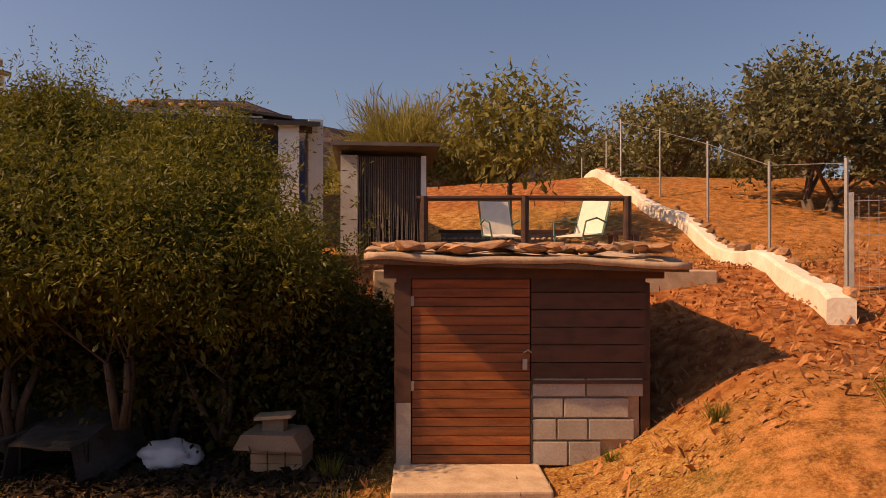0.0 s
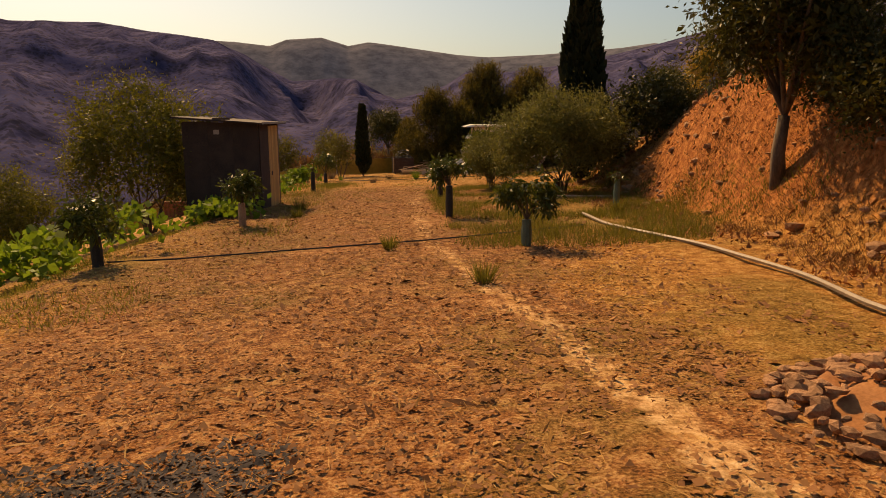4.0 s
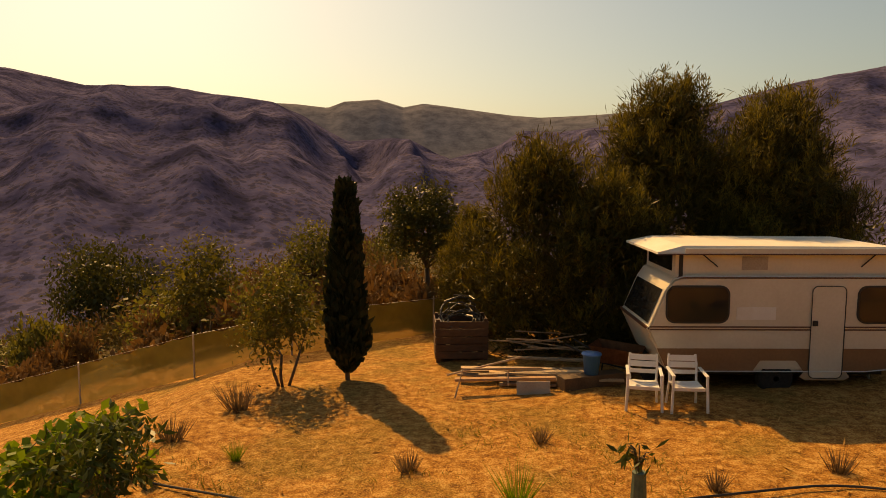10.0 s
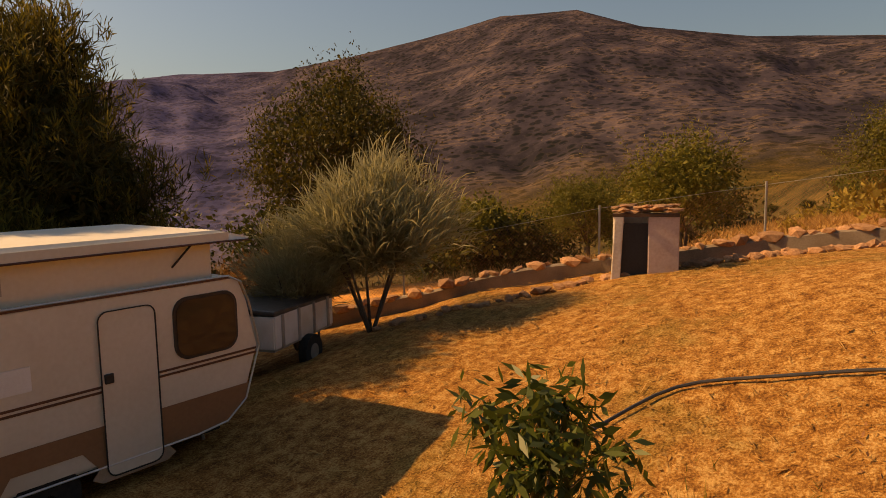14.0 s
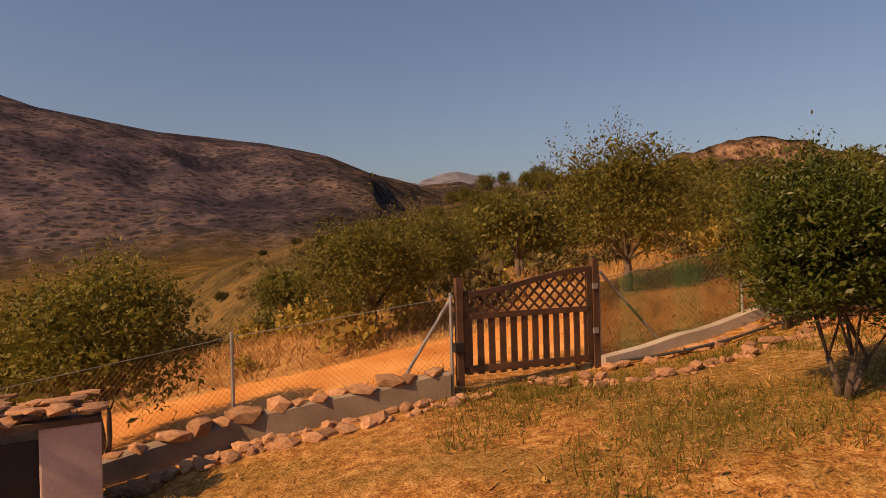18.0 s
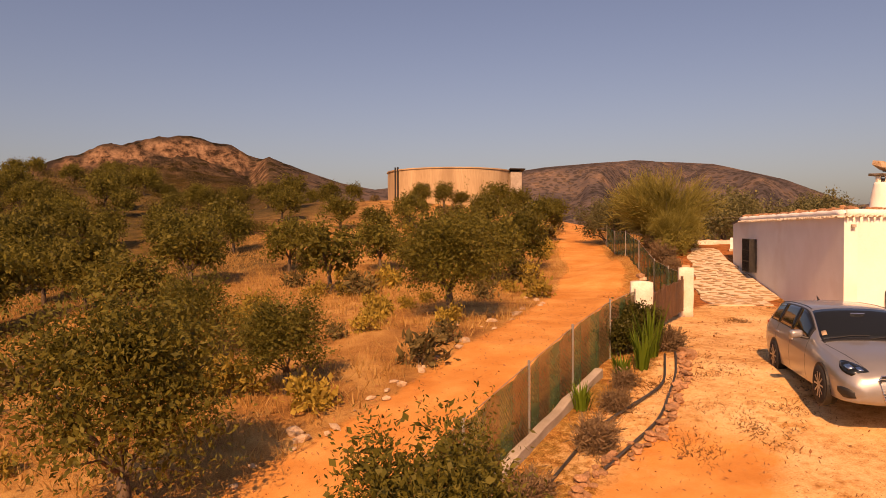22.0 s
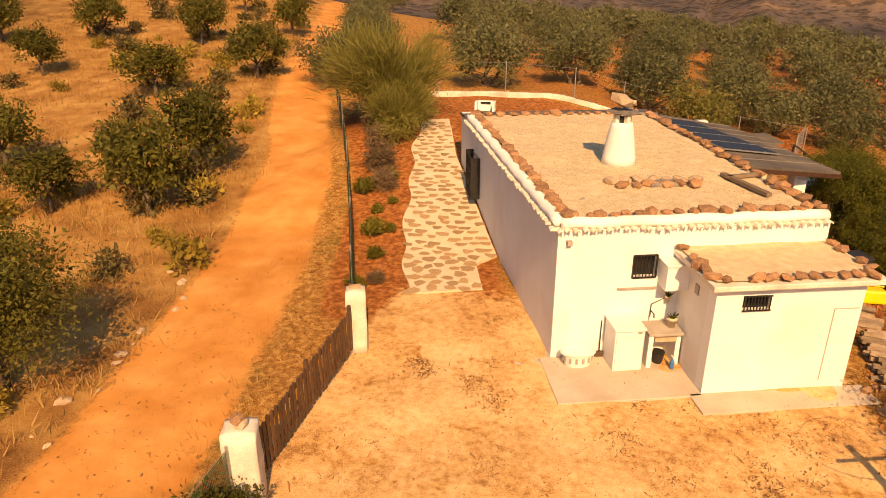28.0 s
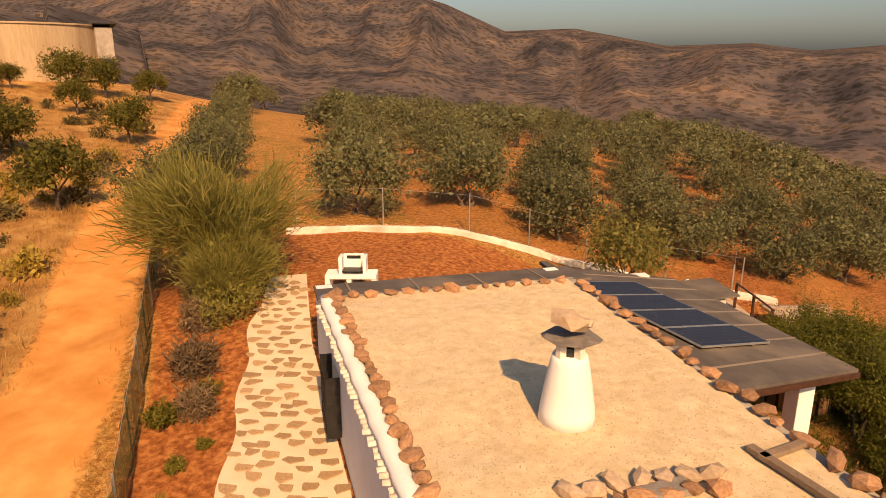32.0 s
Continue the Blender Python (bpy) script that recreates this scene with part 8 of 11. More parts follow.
def store():
    """Board-clad store dug into the bank; local x along the front, y into the bank."""
    s = thing("store_shed", "low store shed clad in red-brown boards under a stone-covered roof", "shed", STORE)
    # board door
    d = part("door", boxed((0.53, 0.03, 0.83), (1.06, 0.03, 1.66)), WOOD_DOOR, s, "door of red-brown horizontal boards")
    for k in range(20):
        part("board", boxed((0.53, -0.006, 0.042 + k * 0.083), (1.06, 0.026, 0.077), (0, 0, 0), 0.004), WOOD_DOOR, d)
    for z in (1.46, 0.7):
        part("hinge", boxed((-0.02, -0.025, z), (0.075, 0.012, 0.09)), METAL_GREY, d)
    part("padlock", boxed((1.01, -0.045, 0.9), (0.045, 0.03, 0.1), (0, 0, 0), 0.008), METAL_GREY, d)
    part("hasp", tubed([(1.0, -0.03, 1.0), (1.04, -0.05, 1.03), (1.07, -0.03, 1.0)], 0.008, seg=6), METAL_GREY, d)
    part("door_post", boxed((-0.075, 0.02, 1.15), (0.13, 0.12, 1.2)), WOOD_DARK, s)
    part("door_post", boxed((-0.075, 0.02, 0.27), (0.13, 0.13, 0.56)), CONCRETE, s)
    for k in range(6):
        part("board", boxed((1.585, 0.005, 0.83 + k * 0.158 if k < 6 else 0), (1.03, 0.03, 0.15), (0, 0, 0), 0.004), WOOD_DARK, s)
    part("skirting", boxed((1.585, -0.015, 0.735), (1.05, 0.02, 0.03)), WOOD_DARK, s)
    # block plinth
    for r, zz, hh, xs in ((0, 0.6, 0.18, ((1.08, 1.56), (1.565, 2.08))), (1, 0.41, 0.18, ((1.08, 1.36), (1.365, 1.95))), (2, 0.21, 0.19, ((1.08, 1.3), (1.305, 1.58), (1.585, 2.0))), (3, -0.02, 0.22, ((1.08, 1.4), (1.405, 1.7)))):
        for x0, x1 in xs:
            part("block", boxed(((x0 + x1) / 2, 0.1, zz + hh / 2 - 0.0), (x1 - x0 - 0.008, 0.22, hh - 0.008), (0, 0, 0), 0.008), CONCRETE, s)
    part("mortar", boxed((1.56, 0.13, 0.36), (0.98, 0.2, 0.76)), PALE_STONE, s)
    part("pier", boxed((2.0, 0.2, 0.3), (0.08, 0.3, 0.62)), CONCRETE, s)
    # sides and back
    part("side_wall", boxed((-0.12, 1.0, 0.8), (0.08, 2.0, 1.65)), WOOD_DARK, s)
    part("side_wall", boxed((2.1, 1.0, 0.8), (0.08, 2.0, 1.65)), WOOD_DARK, s)
    part("back_wall", boxed((1.0, 2.0, 0.8), (2.3, 0.1, 1.65)), WOOD_DARK, s)
    part("top_beam", boxed((1.0, -0.02, 1.73), (2.5, 0.1, 0.13)), WOOD_DARK, s)
    # roof: boards, lime edge, stones
    part("roof_boards", boxed((1.0, 0.85, 1.83), (2.75, 2.4, 0.05), (2, 1.5, 0)), WOOD_BEAM, s)
    slab = bmesh.new()
    bmesh.ops.create_grid(slab, x_segments=22, y_segments=16, size=0.5, matrix=pose(1.0, 0.85, 1.9, 2, 1.5, 0) @ Matrix.Diagonal((2.78, 2.45, 1, 1)))
    for v in slab.verts:
        v.co.z += 0.03 * noise.noise(v.co * 3)
        v.co.y += 0.03 * noise.noise(v.co * 5)
    bmesh.ops.solidify(slab, geom=slab.faces[:], thickness=0.06)
    part("roof_cover", slab, PALE_STONE, s, "crumbling earth and mortar roof cover", True)
    rng = random.Random(17)
    for k in range(110):
        o = stone(s, rng.uniform(-0.3, 2.3), abs(rng.gauss(-0.2, 0.5)) - 0.25, 1.93 + rng.uniform(-0.01, 0.03), rng.uniform(0.14, 0.34), rng, STONES if k % 3 else PALE, "roof_stone")
        o.scale.z *= 0.42
    part("threshold", boxed((0.5, -0.35, -0.06), (1.3, 0.8, 0.12), (0, 0, 2), 0.02), PALE_STONE, s, "pale rough threshold slab")


store()


def terrace():
    zt = 3.2
    r = thing("terrace_rail", "round dark timber rail along the terrace edge", "railing", pose(7.8, -15.1, zt))
    ends = [(0.0, 0.0), (0.27, -1.3), (0.55, -2.62)]
    for x, y in ends:
        part("post", tubed([(x, y, -0.6), (x, y, 0.86)], 0.055, seg=10), WOOD_DARK, r)
    part("top_rail", tubed([(-0.02, 0.1, 0.83), (0.27, -1.3, 0.84), (0.56, -2.66, 0.83)], 0.035, seg=8), WOOD_DARK, r)
    t = thing("terrace_floor", "pale paved terrace slab above the store", "terrace", pose(10.2, -16.2, zt - 0.12, 0, 0, 11.5), kind="structure")
    part("slab", boxed((0, 0, -0.3), (4.8, 4.4, 0.62), (0, 0, 0), 0.02), PALE_STONE, t)
    # small hut with a cord curtain
    h = thing("terrace_hut", "small white hut with a curtain of grey cords", "hut", pose(10.16, -14.42, zt - 0.08, 0, 0, -72) @ Matrix.Diagonal((0.87, 1, 0.955, 1)))
    part("wall", boxed((-1.3, 0.1, 0.95), (0.32, 0.25, 1.9)), OLD_WASH, h)
    part("wall", boxed((0.12, 0.1, 0.95), (0.1, 0.25, 1.9)), WHITE_WASH, h)
    part("wall", boxed((0.15, 0.9, 0.95), (0.08, 1.6, 1.9)), WOOD_DARK, h)
    part("wall", boxed((-1.4, 0.9, 0.95), (0.1, 1.6, 1.9)), OLD_WASH, h)
    part("back_wall", boxed((-0.6, 1.7, 0.95), (1.6, 0.1, 1.9)), WOOD_DARK, h)
    part("roof", boxed((-0.6, 0.75, 1.96), (2.0, 2.3, 0.06), (-4, 0, 0)), SHEET_ROOF, h)
    rng = random.Random(6)
    for k in range(34):
        x = -1.12 + k * 0.035
        part("cord", tubed([(x, 0.0, 1.88), (x + rng.uniform(-0.01, 0.01), 0.01, 1.0), (x + rng.uniform(-0.04, 0.04), rng.uniform(-0.02, 0.03), 0.05 + rng.uniform(0, 0.15))], 0.009, seg=4), CORD, h)
    part("curtain_rail", tubed([(-1.2, 0, 1.89), (0.1, 0, 1.89)], 0.015), METAL_DARK, h)

    def sling_chair(x, y, rz):
        c = thing("sling_chair", "cream sling armchair on a green tube frame", "chair", pose(x, y, zt - 0.03, 0, 0, rz), "chairs on the terrace")
        part("sling_seat", boxed((0, -0.05, 0.42), (0.5, 0.5, 0.02), (6, 0, 0), 0.008), CLOTH, c)
        part("sling_back", boxed((0, 0.32, 0.72), (0.5, 0.02, 0.62), (-22, 0, 0), 0.008), CLOTH, c)
        for sx in (1, -1):
            part("side_frame", tubed([(sx * 0.27, 0.45, 1.02), (sx * 0.27, 0.2, 0.42), (sx * 0.27, -0.3, 0.4), (sx * 0.27, -0.32, 0.05), (sx * 0.27, 0.4, 0.02)], 0.014), GREEN_FRAME, c)
            part("arm", tubed([(sx * 0.28, 0.28, 0.62), (sx * 0.3, 0.0, 0.68), (sx * 0.3, -0.28, 0.62), (sx * 0.27, -0.32, 0.4)], 0.014), GREEN_FRAME, c)
        part("head_tube", tubed([(-0.27, 0.45, 1.02), (0.27, 0.45, 1.02)], 0.014), GREEN_FRAME, c)
        part("foot_tube", tubed([(-0.27, 0.4, 0.02), (0.27, 0.4, 0.02)], 0.012), GREEN_FRAME, c)
    sling_chair(10.1, -15.85, -65)
    sling_chair(9.9, -17.1, -125)
    tb = thing("side_table", "small dark wooden side table", "table", pose(10.0, -17.75, zt - 0.03, 0, 0, 12))
    part("top", boxed((0, 0, 0.44), (0.42, 0.42, 0.05), (0, 0, 0), 0.008), WOOD_DARK, tb)
    for sx in (1, -1):
        for sy in (1, -1):
            part("leg", boxed((sx * 0.16, sy * 0.16, 0.21), (0.06, 0.06, 0.42)), WOOD_DARK, tb)
    pw = thing("pebble_wall", "low dark wall faced with round white pebbles", "wall", pose(12.3, -15.6, zt - 0.05, 0, 0, -78))
    part("core", boxed((0, 0, 0.25), (2.4, 0.25, 0.6)), ROCK_SLAB, pw)
    for i in range(22):
        for j in range(4):
            stone(pw, -1.15 + i * 0.107, -0.13, 0.08 + j * 0.12, 0.09, rng, PALE, "pebble")
    part("coping", boxed((0, 0, 0.58), (2.5, 0.32, 0.06)), WOOD_DARK, pw)


terrace()

# ---------------------------------------------------------------- timber and junk below the bank
def junk():
    rng = random.Random(44)
    board = {}
    for nm, mt in (("grey", WOOD_GREY), ("pale", WOOD_PALE)):
        me = bpy.data.meshes.new("board")
        bm = boxed((0, 0, 0), (1, 1, 1))
        bm.to_mesh(me)
        bm.free()
        me.materials.append(mt)
        board[nm] = me

    def plank(x, y, z, L, rz, ry=0, rx=0, w=0.14, h=0.028, nm="grey", group="timber pile"):
        t = thing("plank", "weathered plank in the timber pile" if nm == "grey" else "pale newer plank on the timber pile", "plank", pose(x, y, gz(x, y) + z, rx, ry, rz), group)
        o = put("board", board[nm], None, t)
        o.scale = (L, w, h)
    # a loose heap of boards, its ends spread towards the path
    for k in range(60):
        layer = k // 5
        plank(3.5 + 0.13 * (k % 5) + 0.05 * layer + rng.uniform(-0.06, 0.06), -6.1 + rng.uniform(-0.4, 0.4), 0.03 + layer * 0.045, rng.uniform(1.7, 2.7), -86 + rng.uniform(-6, 6), rng.uniform(-2, 2), rng.uniform(-2, 2), rng.uniform(0.08, 0.16), 0.03, "grey" if k % 6 else "pale")
    for k in range(16):
        plank(3.4 + rng.uniform(-0.35, 0.35), -7.4 + rng.uniform(-0.4, 0.4), 0.05 + 0.022 * k, rng.uniform(0.8, 1.5), -80 + rng.uniform(-16, 30), rng.uniform(-6, 3), rng.uniform(-4, 4), rng.uniform(0.1, 0.22), 0.028, "pale" if k % 3 == 0 else "grey")
    p = thing("slatted_panel", "pale slatted wooden panel lying on the timber pile", "panel", pose(4.55, -6.0, gz(4.5, -6.0) + 0.72, 12, 0, -86))
    for y in (-0.55, 0.55):
        part("batten", boxed((0, y, -0.03), (1.75, 0.06, 0.04)), WOOD_PALE, p)
    for k in range(17):
        part("slat", boxed((-0.84 + k * 0.105, 0, 0), (0.06, 1.2, 0.02)), WOOD_PALE, p)
    for k in range(5):
        plank(4.5 + rng.uniform(-0.2, 0.2), -6.1 + rng.uniform(-0.3, 0.3), 0.5 + 0.03 * k, 1.7, -86 + rng.uniform(-8, 8))
    c = thing("pipe_coil", "large upright coil of black water pipe", "pipe coil", pose(4.25, -7.75, gz(4.25, -7.75) + 0.62, 0, 0, 20))
    for k in range(16):
        r = 0.43 + 0.012 * (k % 8)
        tl = 80 + rng.uniform(-1.5, 1.5)
        pts = [pose(0.02 * math.sin(k), -0.12 + k * 0.015, 0.01 * math.cos(k * 2), tl, 0, 1.5 * math.sin(k * 3)) @ Vector((r * math.cos(a), r * 1.18 * math.sin(a), 0)) for a in np.linspace(0, 2 * math.pi, 29)]
        part("loop", tubed(pts, 0.016, seg=5), PIPE_BLACK, c)
    b = pallet_crate(5.0, -9.0, 1.25, 1.15, 0.78, 98, "grey pallet-board compost box", material=WOOD_GREY)
    o = thing("iron_rod", "dark iron rod stuck in the ground", "rod", pose(4.75, -8.15, gz(4.75, -8.15)))
    part("rod", tubed([(0, 0, 0), (0.15, 0.1, 0.95)], 0.012, seg=6), METAL_DARK, o)
    cr = thing("plastic_crate", "red plastic crate with slotted sides", "crate", pose(4.02, -9.0, gz(4.02, -9.0), 0, 0, 80))
    part("inner", boxed((0, 0, 0.13), (0.5, 0.3, 0.24)), CAR_BLACK, cr)
    for k in range(5):
        part("band", boxed((0, 0, 0.03 + k * 0.06), (0.54, 0.35, 0.022), (0, 0, 0), 0.004), PLASTIC_RED, cr)
    for i in range(7):
        for sy in (1, -1):
            part("rib", boxed((-0.24 + i * 0.08, sy * 0.165, 0.14), (0.022, 0.02, 0.28)), PLASTIC_RED, cr)
    for sx in (1, -1):
        for j in range(4):
            part("rib", boxed((sx * 0.258, -0.12 + j * 0.08, 0.14), (0.02, 0.022, 0.28)), PLASTIC_RED, cr)
    part("lid_board", boxed((0.0, 0, 0.3), (0.58, 0.3, 0.02), (0, 0, 6)), WOOD_GREY, cr)
    bl = thing("clay_block", "pale clay block standing on the crate", "block", pose(4.1, -8.93, gz(4.02, -9.0) + 0.31, 0, 0, 70))
    part("block", boxed((0, 0, 0.1), (0.24, 0.16, 0.2), (0, 0, 0), 0.008), BRICK, bl)
    pa = thing("pallet", "wooden pallet leaning askew against the compost box", "pallet", pose(5.05, -10.35, gz(5.05, -10.35) + 0.36, 38, 12, 70))
    for k in range(6):
        part("deck_board", boxed((0, -0.5 + k * 0.2, 0.055), (1.15, 0.12, 0.02)), WOOD_GREY, pa)
    for x in (-0.5, 0, 0.5):
        part("stringer", boxed((x, 0, 0), (0.08, 1.2, 0.09)), WOOD_GREY, pa)
    po = thing("wooden_post", "short leaning grey post at the bank", "post", pose(6.3, -2.3, gz(6.3, -2.3) - 0.1, 0, 6, 0))
    part("post", boxed((0, 0, 0.55), (0.13, 0.13, 1.1), (0, 0, 0), 0.01), WOOD_GREY, po)
    # dark tables with tarpaulin under the shrub
    for x, y, rz, nm in ((5.15, -11.3, 70, "dark plastic-topped table pushed under the shrub"), (4.9, -12.25, 85, "table draped with a shiny dark tarpaulin")):
        t = thing("work_table", nm, "table", pose(x, y, gz(x, y), 0, 0, rz), "tables under the shrub")
        top = bmesh.new()
        bmesh.ops.create_grid(top, x_segments=12, y_segments=8, size=0.5, matrix=pose(0, 0, 0.46, -14, 0, 0) @ Matrix.Diagonal((1.1, 0.9, 1, 1)))
        for v in top.verts:
            v.co.z += 0.03 * noise.noise(v.co * 5)
            if "drap" in nm and abs(v.co.x) > 0.45:
                v.co.z -= 0.36
        bmesh.ops.solidify(top, geom=top.faces[:], thickness=0.03)
        part("top", top, TARP, t)
        for sx in (1, -1):
            for sy in (1, -1):
                part("leg", tubed([(sx * 0.4, sy * 0.28, 0), (sx * 0.4, sy * 0.28, 0.46 - sy * 0.07)], 0.02, seg=6), METAL_DARK, t)
    sk = thing("plastic_sack", "crumpled white plastic sack lying in the shade", "sack", pose(5.05, -13.2, gz(5.05, -13.2) + 0.12, 0, 0, 98))
    bm = bmesh.new()
    bmesh.ops.create_icosphere(bm, subdivisions=4, radius=0.5)
    for v in bm.verts:
        v.co = Vector((v.co.x * 0.62, v.co.y * 0.4, v.co.z * 0.3)) * (1 + 0.18 * noise.noise(v.co * 4) + 0.1 * noise.noise(v.co * 11))
    part("sack", bm, SACK, sk, smooth=True)
    bx = thing("brick_hearth", "small brown box stove of clay bricks and boards", "box", pose(5.1, -14.35, gz(5.1, -14.35), 0, 0, 96))
    for k in range(3):
        for i in range(3):
            part("brick", boxed((-0.17 + i * 0.17, 0, 0.05 + k * 0.085), (0.16, 0.34, 0.08), (0, 0, 0), 0.006), BRICK, bx)
    part("hood", prism([(-0.32, 0.28), (0.32, 0.28), (0.24, 0.42), (-0.24, 0.42)], 0.42), CARD, bx)
    part("top_board", boxed((0, 0.2, 0.55), (0.34, 0.2, 0.03), (0, 4, 5)), WOOD_PALE, bx)
    part("support", boxed((0, 0.2, 0.47), (0.2, 0.12, 0.12)), CARD, bx)
    # pipes across the ground
    def pipe(name, label, pts, r, mt):
        t = thing(name, label, "pipe", pose(pts[0][0], pts[0][1], 0), "pipes on the ground")
        fine = []
        for (ax, ay), (bx_, by) in zip(pts, pts[1:]):
            n = max(2, int(math.hypot(bx_ - ax, by - ay) / 0.25))
            fine += [(ax + (bx_ - ax) * k / n, ay + (by - ay) * k / n) for k in range(n)]
        fine.append(pts[-1])
        for _ in range(3):
            fine = [fine[0]] + [((a[0] + 2 * b[0] + c_[0]) / 4, (a[1] + 2 * b[1] + c_[1]) / 4) for a, b, c_ in zip(fine, fine[1:], fine[2:])] + [fine[-1]]
        part("pipe", tubed([(x - pts[0][0], y - pts[0][1], gz(x, y) + r + 0.03) for x, y in fine], r, seg=6), mt, t)
    pipe("hose_pipe", "thick grey hose lying across the field", [(3.7, 8.3), (3.6, 6.2), (4.2, 3.2), (4.3, 0.6), (4.0, -1.0), (4.6, -3.4), (5.4, -4.6)], 0.035, PIPE_GREY)
    pipe("drip_line", "thin black irrigation line across the mulch", [(-5.0, 4.0), (-2.5, 4.6), (0.2, 5.2), (2.0, 5.9), (3.2, 6.4)], 0.014, PIPE_BLACK)
    pipe("drip_line", "thin black irrigation line across the straw", [(-4.2, 28.3), (-1.5, 27.2), (1.5, 27.3), (4.3, 27.8), (6.4, 27.0), (7.2, 24.8), (8.6, 24.6)], 0.016, PIPE_BLACK)
    pipe("drip_line", "thin black irrigation line round the young tree", [(6.7, 27.5), (8.3, 28.3), (9.9, 27.6), (10.2, 25.6), (9.6, 23.8)], 0.018, PIPE_BLACK)
    pipe("drip_line", "black irrigation pipe in the planting bed", [(17.4, 22.9), (17.1, 21.4), (17.3, 18.5), (17.6, 15.0), (17.2, 12.6), (17.8, 10.8)], 0.025, PIPE_BLACK)
    pipe("drip_line", "black irrigation pipe beside the stone edging", [(16.9, 16.2), (16.75, 14.2), (17.2, 11.9), (17.7, 10.4)], 0.025, PIPE_BLACK)
    pipe("branch", "bare pale branch lying under the olive", [(5.6, 12.3), (4.4, 13.2), (3.2, 13.9)], 0.035, WOOD_GREY)


junk()

# ---------------------------------------------------------------- plants
def leaf_mesh(centres, radius, per, length, width, rng, droop=0.3, up=0.0, flat=1.0, shape=4):
    """Small pointed leaves scattered about centres, each a bent diamond."""
    n = len(centres) * per
    c = np.repeat(np.asarray(centres, float), per, 0)
    rad = np.repeat(np.broadcast_to(np.asarray(radius, float), (len(centres),)), per)
    d = rng.normal(size=(n, 3)) * 0.55
    d[:, 2] *= flat
    p = c + d * rad[:, None]
    a = rng.normal(size=(n, 3)) + d * 0.8
    a[:, 2] += up - droop
    a /= np.linalg.norm(a, axis=1, keepdims=True) + 1e-9
    s = np.cross(a, rng.normal(size=(n, 3)))
    s /= np.linalg.norm(s, axis=1, keepdims=True) + 1e-9
    L = (length * rng.uniform(0.65, 1.3, n))[:, None]
    W = (width * rng.uniform(0.7, 1.25, n))[:, None]
    v = np.stack([p, p + a * L * 0.5 + s * W * 0.5, p + a * L, p + a * L * 0.5 - s * W * 0.5], 1).reshape(-1, 3)
    return v, np.arange(n * 4).reshape(-1, 4)


def clumps(rng, n, rx, ry, rz, cz, shell=0.55, low=-1.0, lobes=0):
    """Centres inside an uneven ellipsoid, most of them near its skin."""
    out = []
    if lobes:
        # several rounded heads of foliage with dark gaps between them
        heads = []
        for k in range(lobes):
            g, u = 2 * math.pi * (k * 0.618 + 0.1 * rng.random()), -0.45 + 1.4 * (k + 0.5) / lobes
            w = math.sqrt(max(0.05, 1 - u * u))
            heads.append((np.array([w * math.cos(g), w * math.sin(g), u]) * rng.uniform(0.5, 0.75), rng.uniform(0.3, 0.48)))
        while len(out) < n:
            c, r = heads[len(out) % lobes]
            d = rng.normal(size=3)
            d /= np.linalg.norm(d)
            q = c + d * r * (0.5 + 0.5 * rng.random() ** 0.5)
            out.append((q[0] * rx, q[1] * ry, cz + q[2] * rz))
        return out
    while len(out) < n:
        d = rng.normal(size=3)
        d /= np.linalg.norm(d)
        if d[2] < low:
            continue
        t = shell + (1 - shell) * rng.random() ** 0.6
        bulge = 1 + 0.22 * noise.noise(Vector(d * 1.9 + rng.uniform(-0.05, 0.05, 3))) + 0.1 * noise.noise(Vector(d * 4.5))
        out.append((d[0] * rx * t * bulge, d[1] * ry * t * bulge, cz + d[2] * rz * t * bulge))
    return out


def trunk_mesh(rng, stems, r0, fork, tips, name="trunk"):
    """Stems that rise, bend and fork out to the clumps."""
    bm = bmesh.new()
    tips = list(tips)
    rng.shuffle(tips)
    per = max(1, len(tips) // stems)
    for k in range(stems):
        a = 2 * math.pi * (k + rng.random() * 0.5) / stems
        spread = (0.0 if stems == 1 else 0.12 + 0.5 * rng.random()) * fork
        base = Vector((0.05 * math.cos(a) * (stems > 1), 0.05 * math.sin(a) * (stems > 1), -0.15))
        top = Vector((math.cos(a) * spread, math.sin(a) * spread, fork))
        mid = (base + top) / 2 + Vector((rng.uniform(-0.1, 0.1), rng.uniform(-0.1, 0.1), 0)) * fork * 0.6
        rs = r0 / (1 if stems == 1 else stems ** 0.45)
        tube(bm, [base, mid, top], rs, rs * 0.7, 7)
        for p in tips[k * per : (k + 1) * per]:
            q = Vector(p)
            h = top + (q - top) * 0.5 + Vector((0, 0, 0.08 * (q - top).length)) + Vector(rng.uniform(-0.1, 0.1, 3)) * fork * 0.3
            tube(bm, [top, h, q], rs * 0.36, rs * 0.05, 4, caps=False)
    return bm


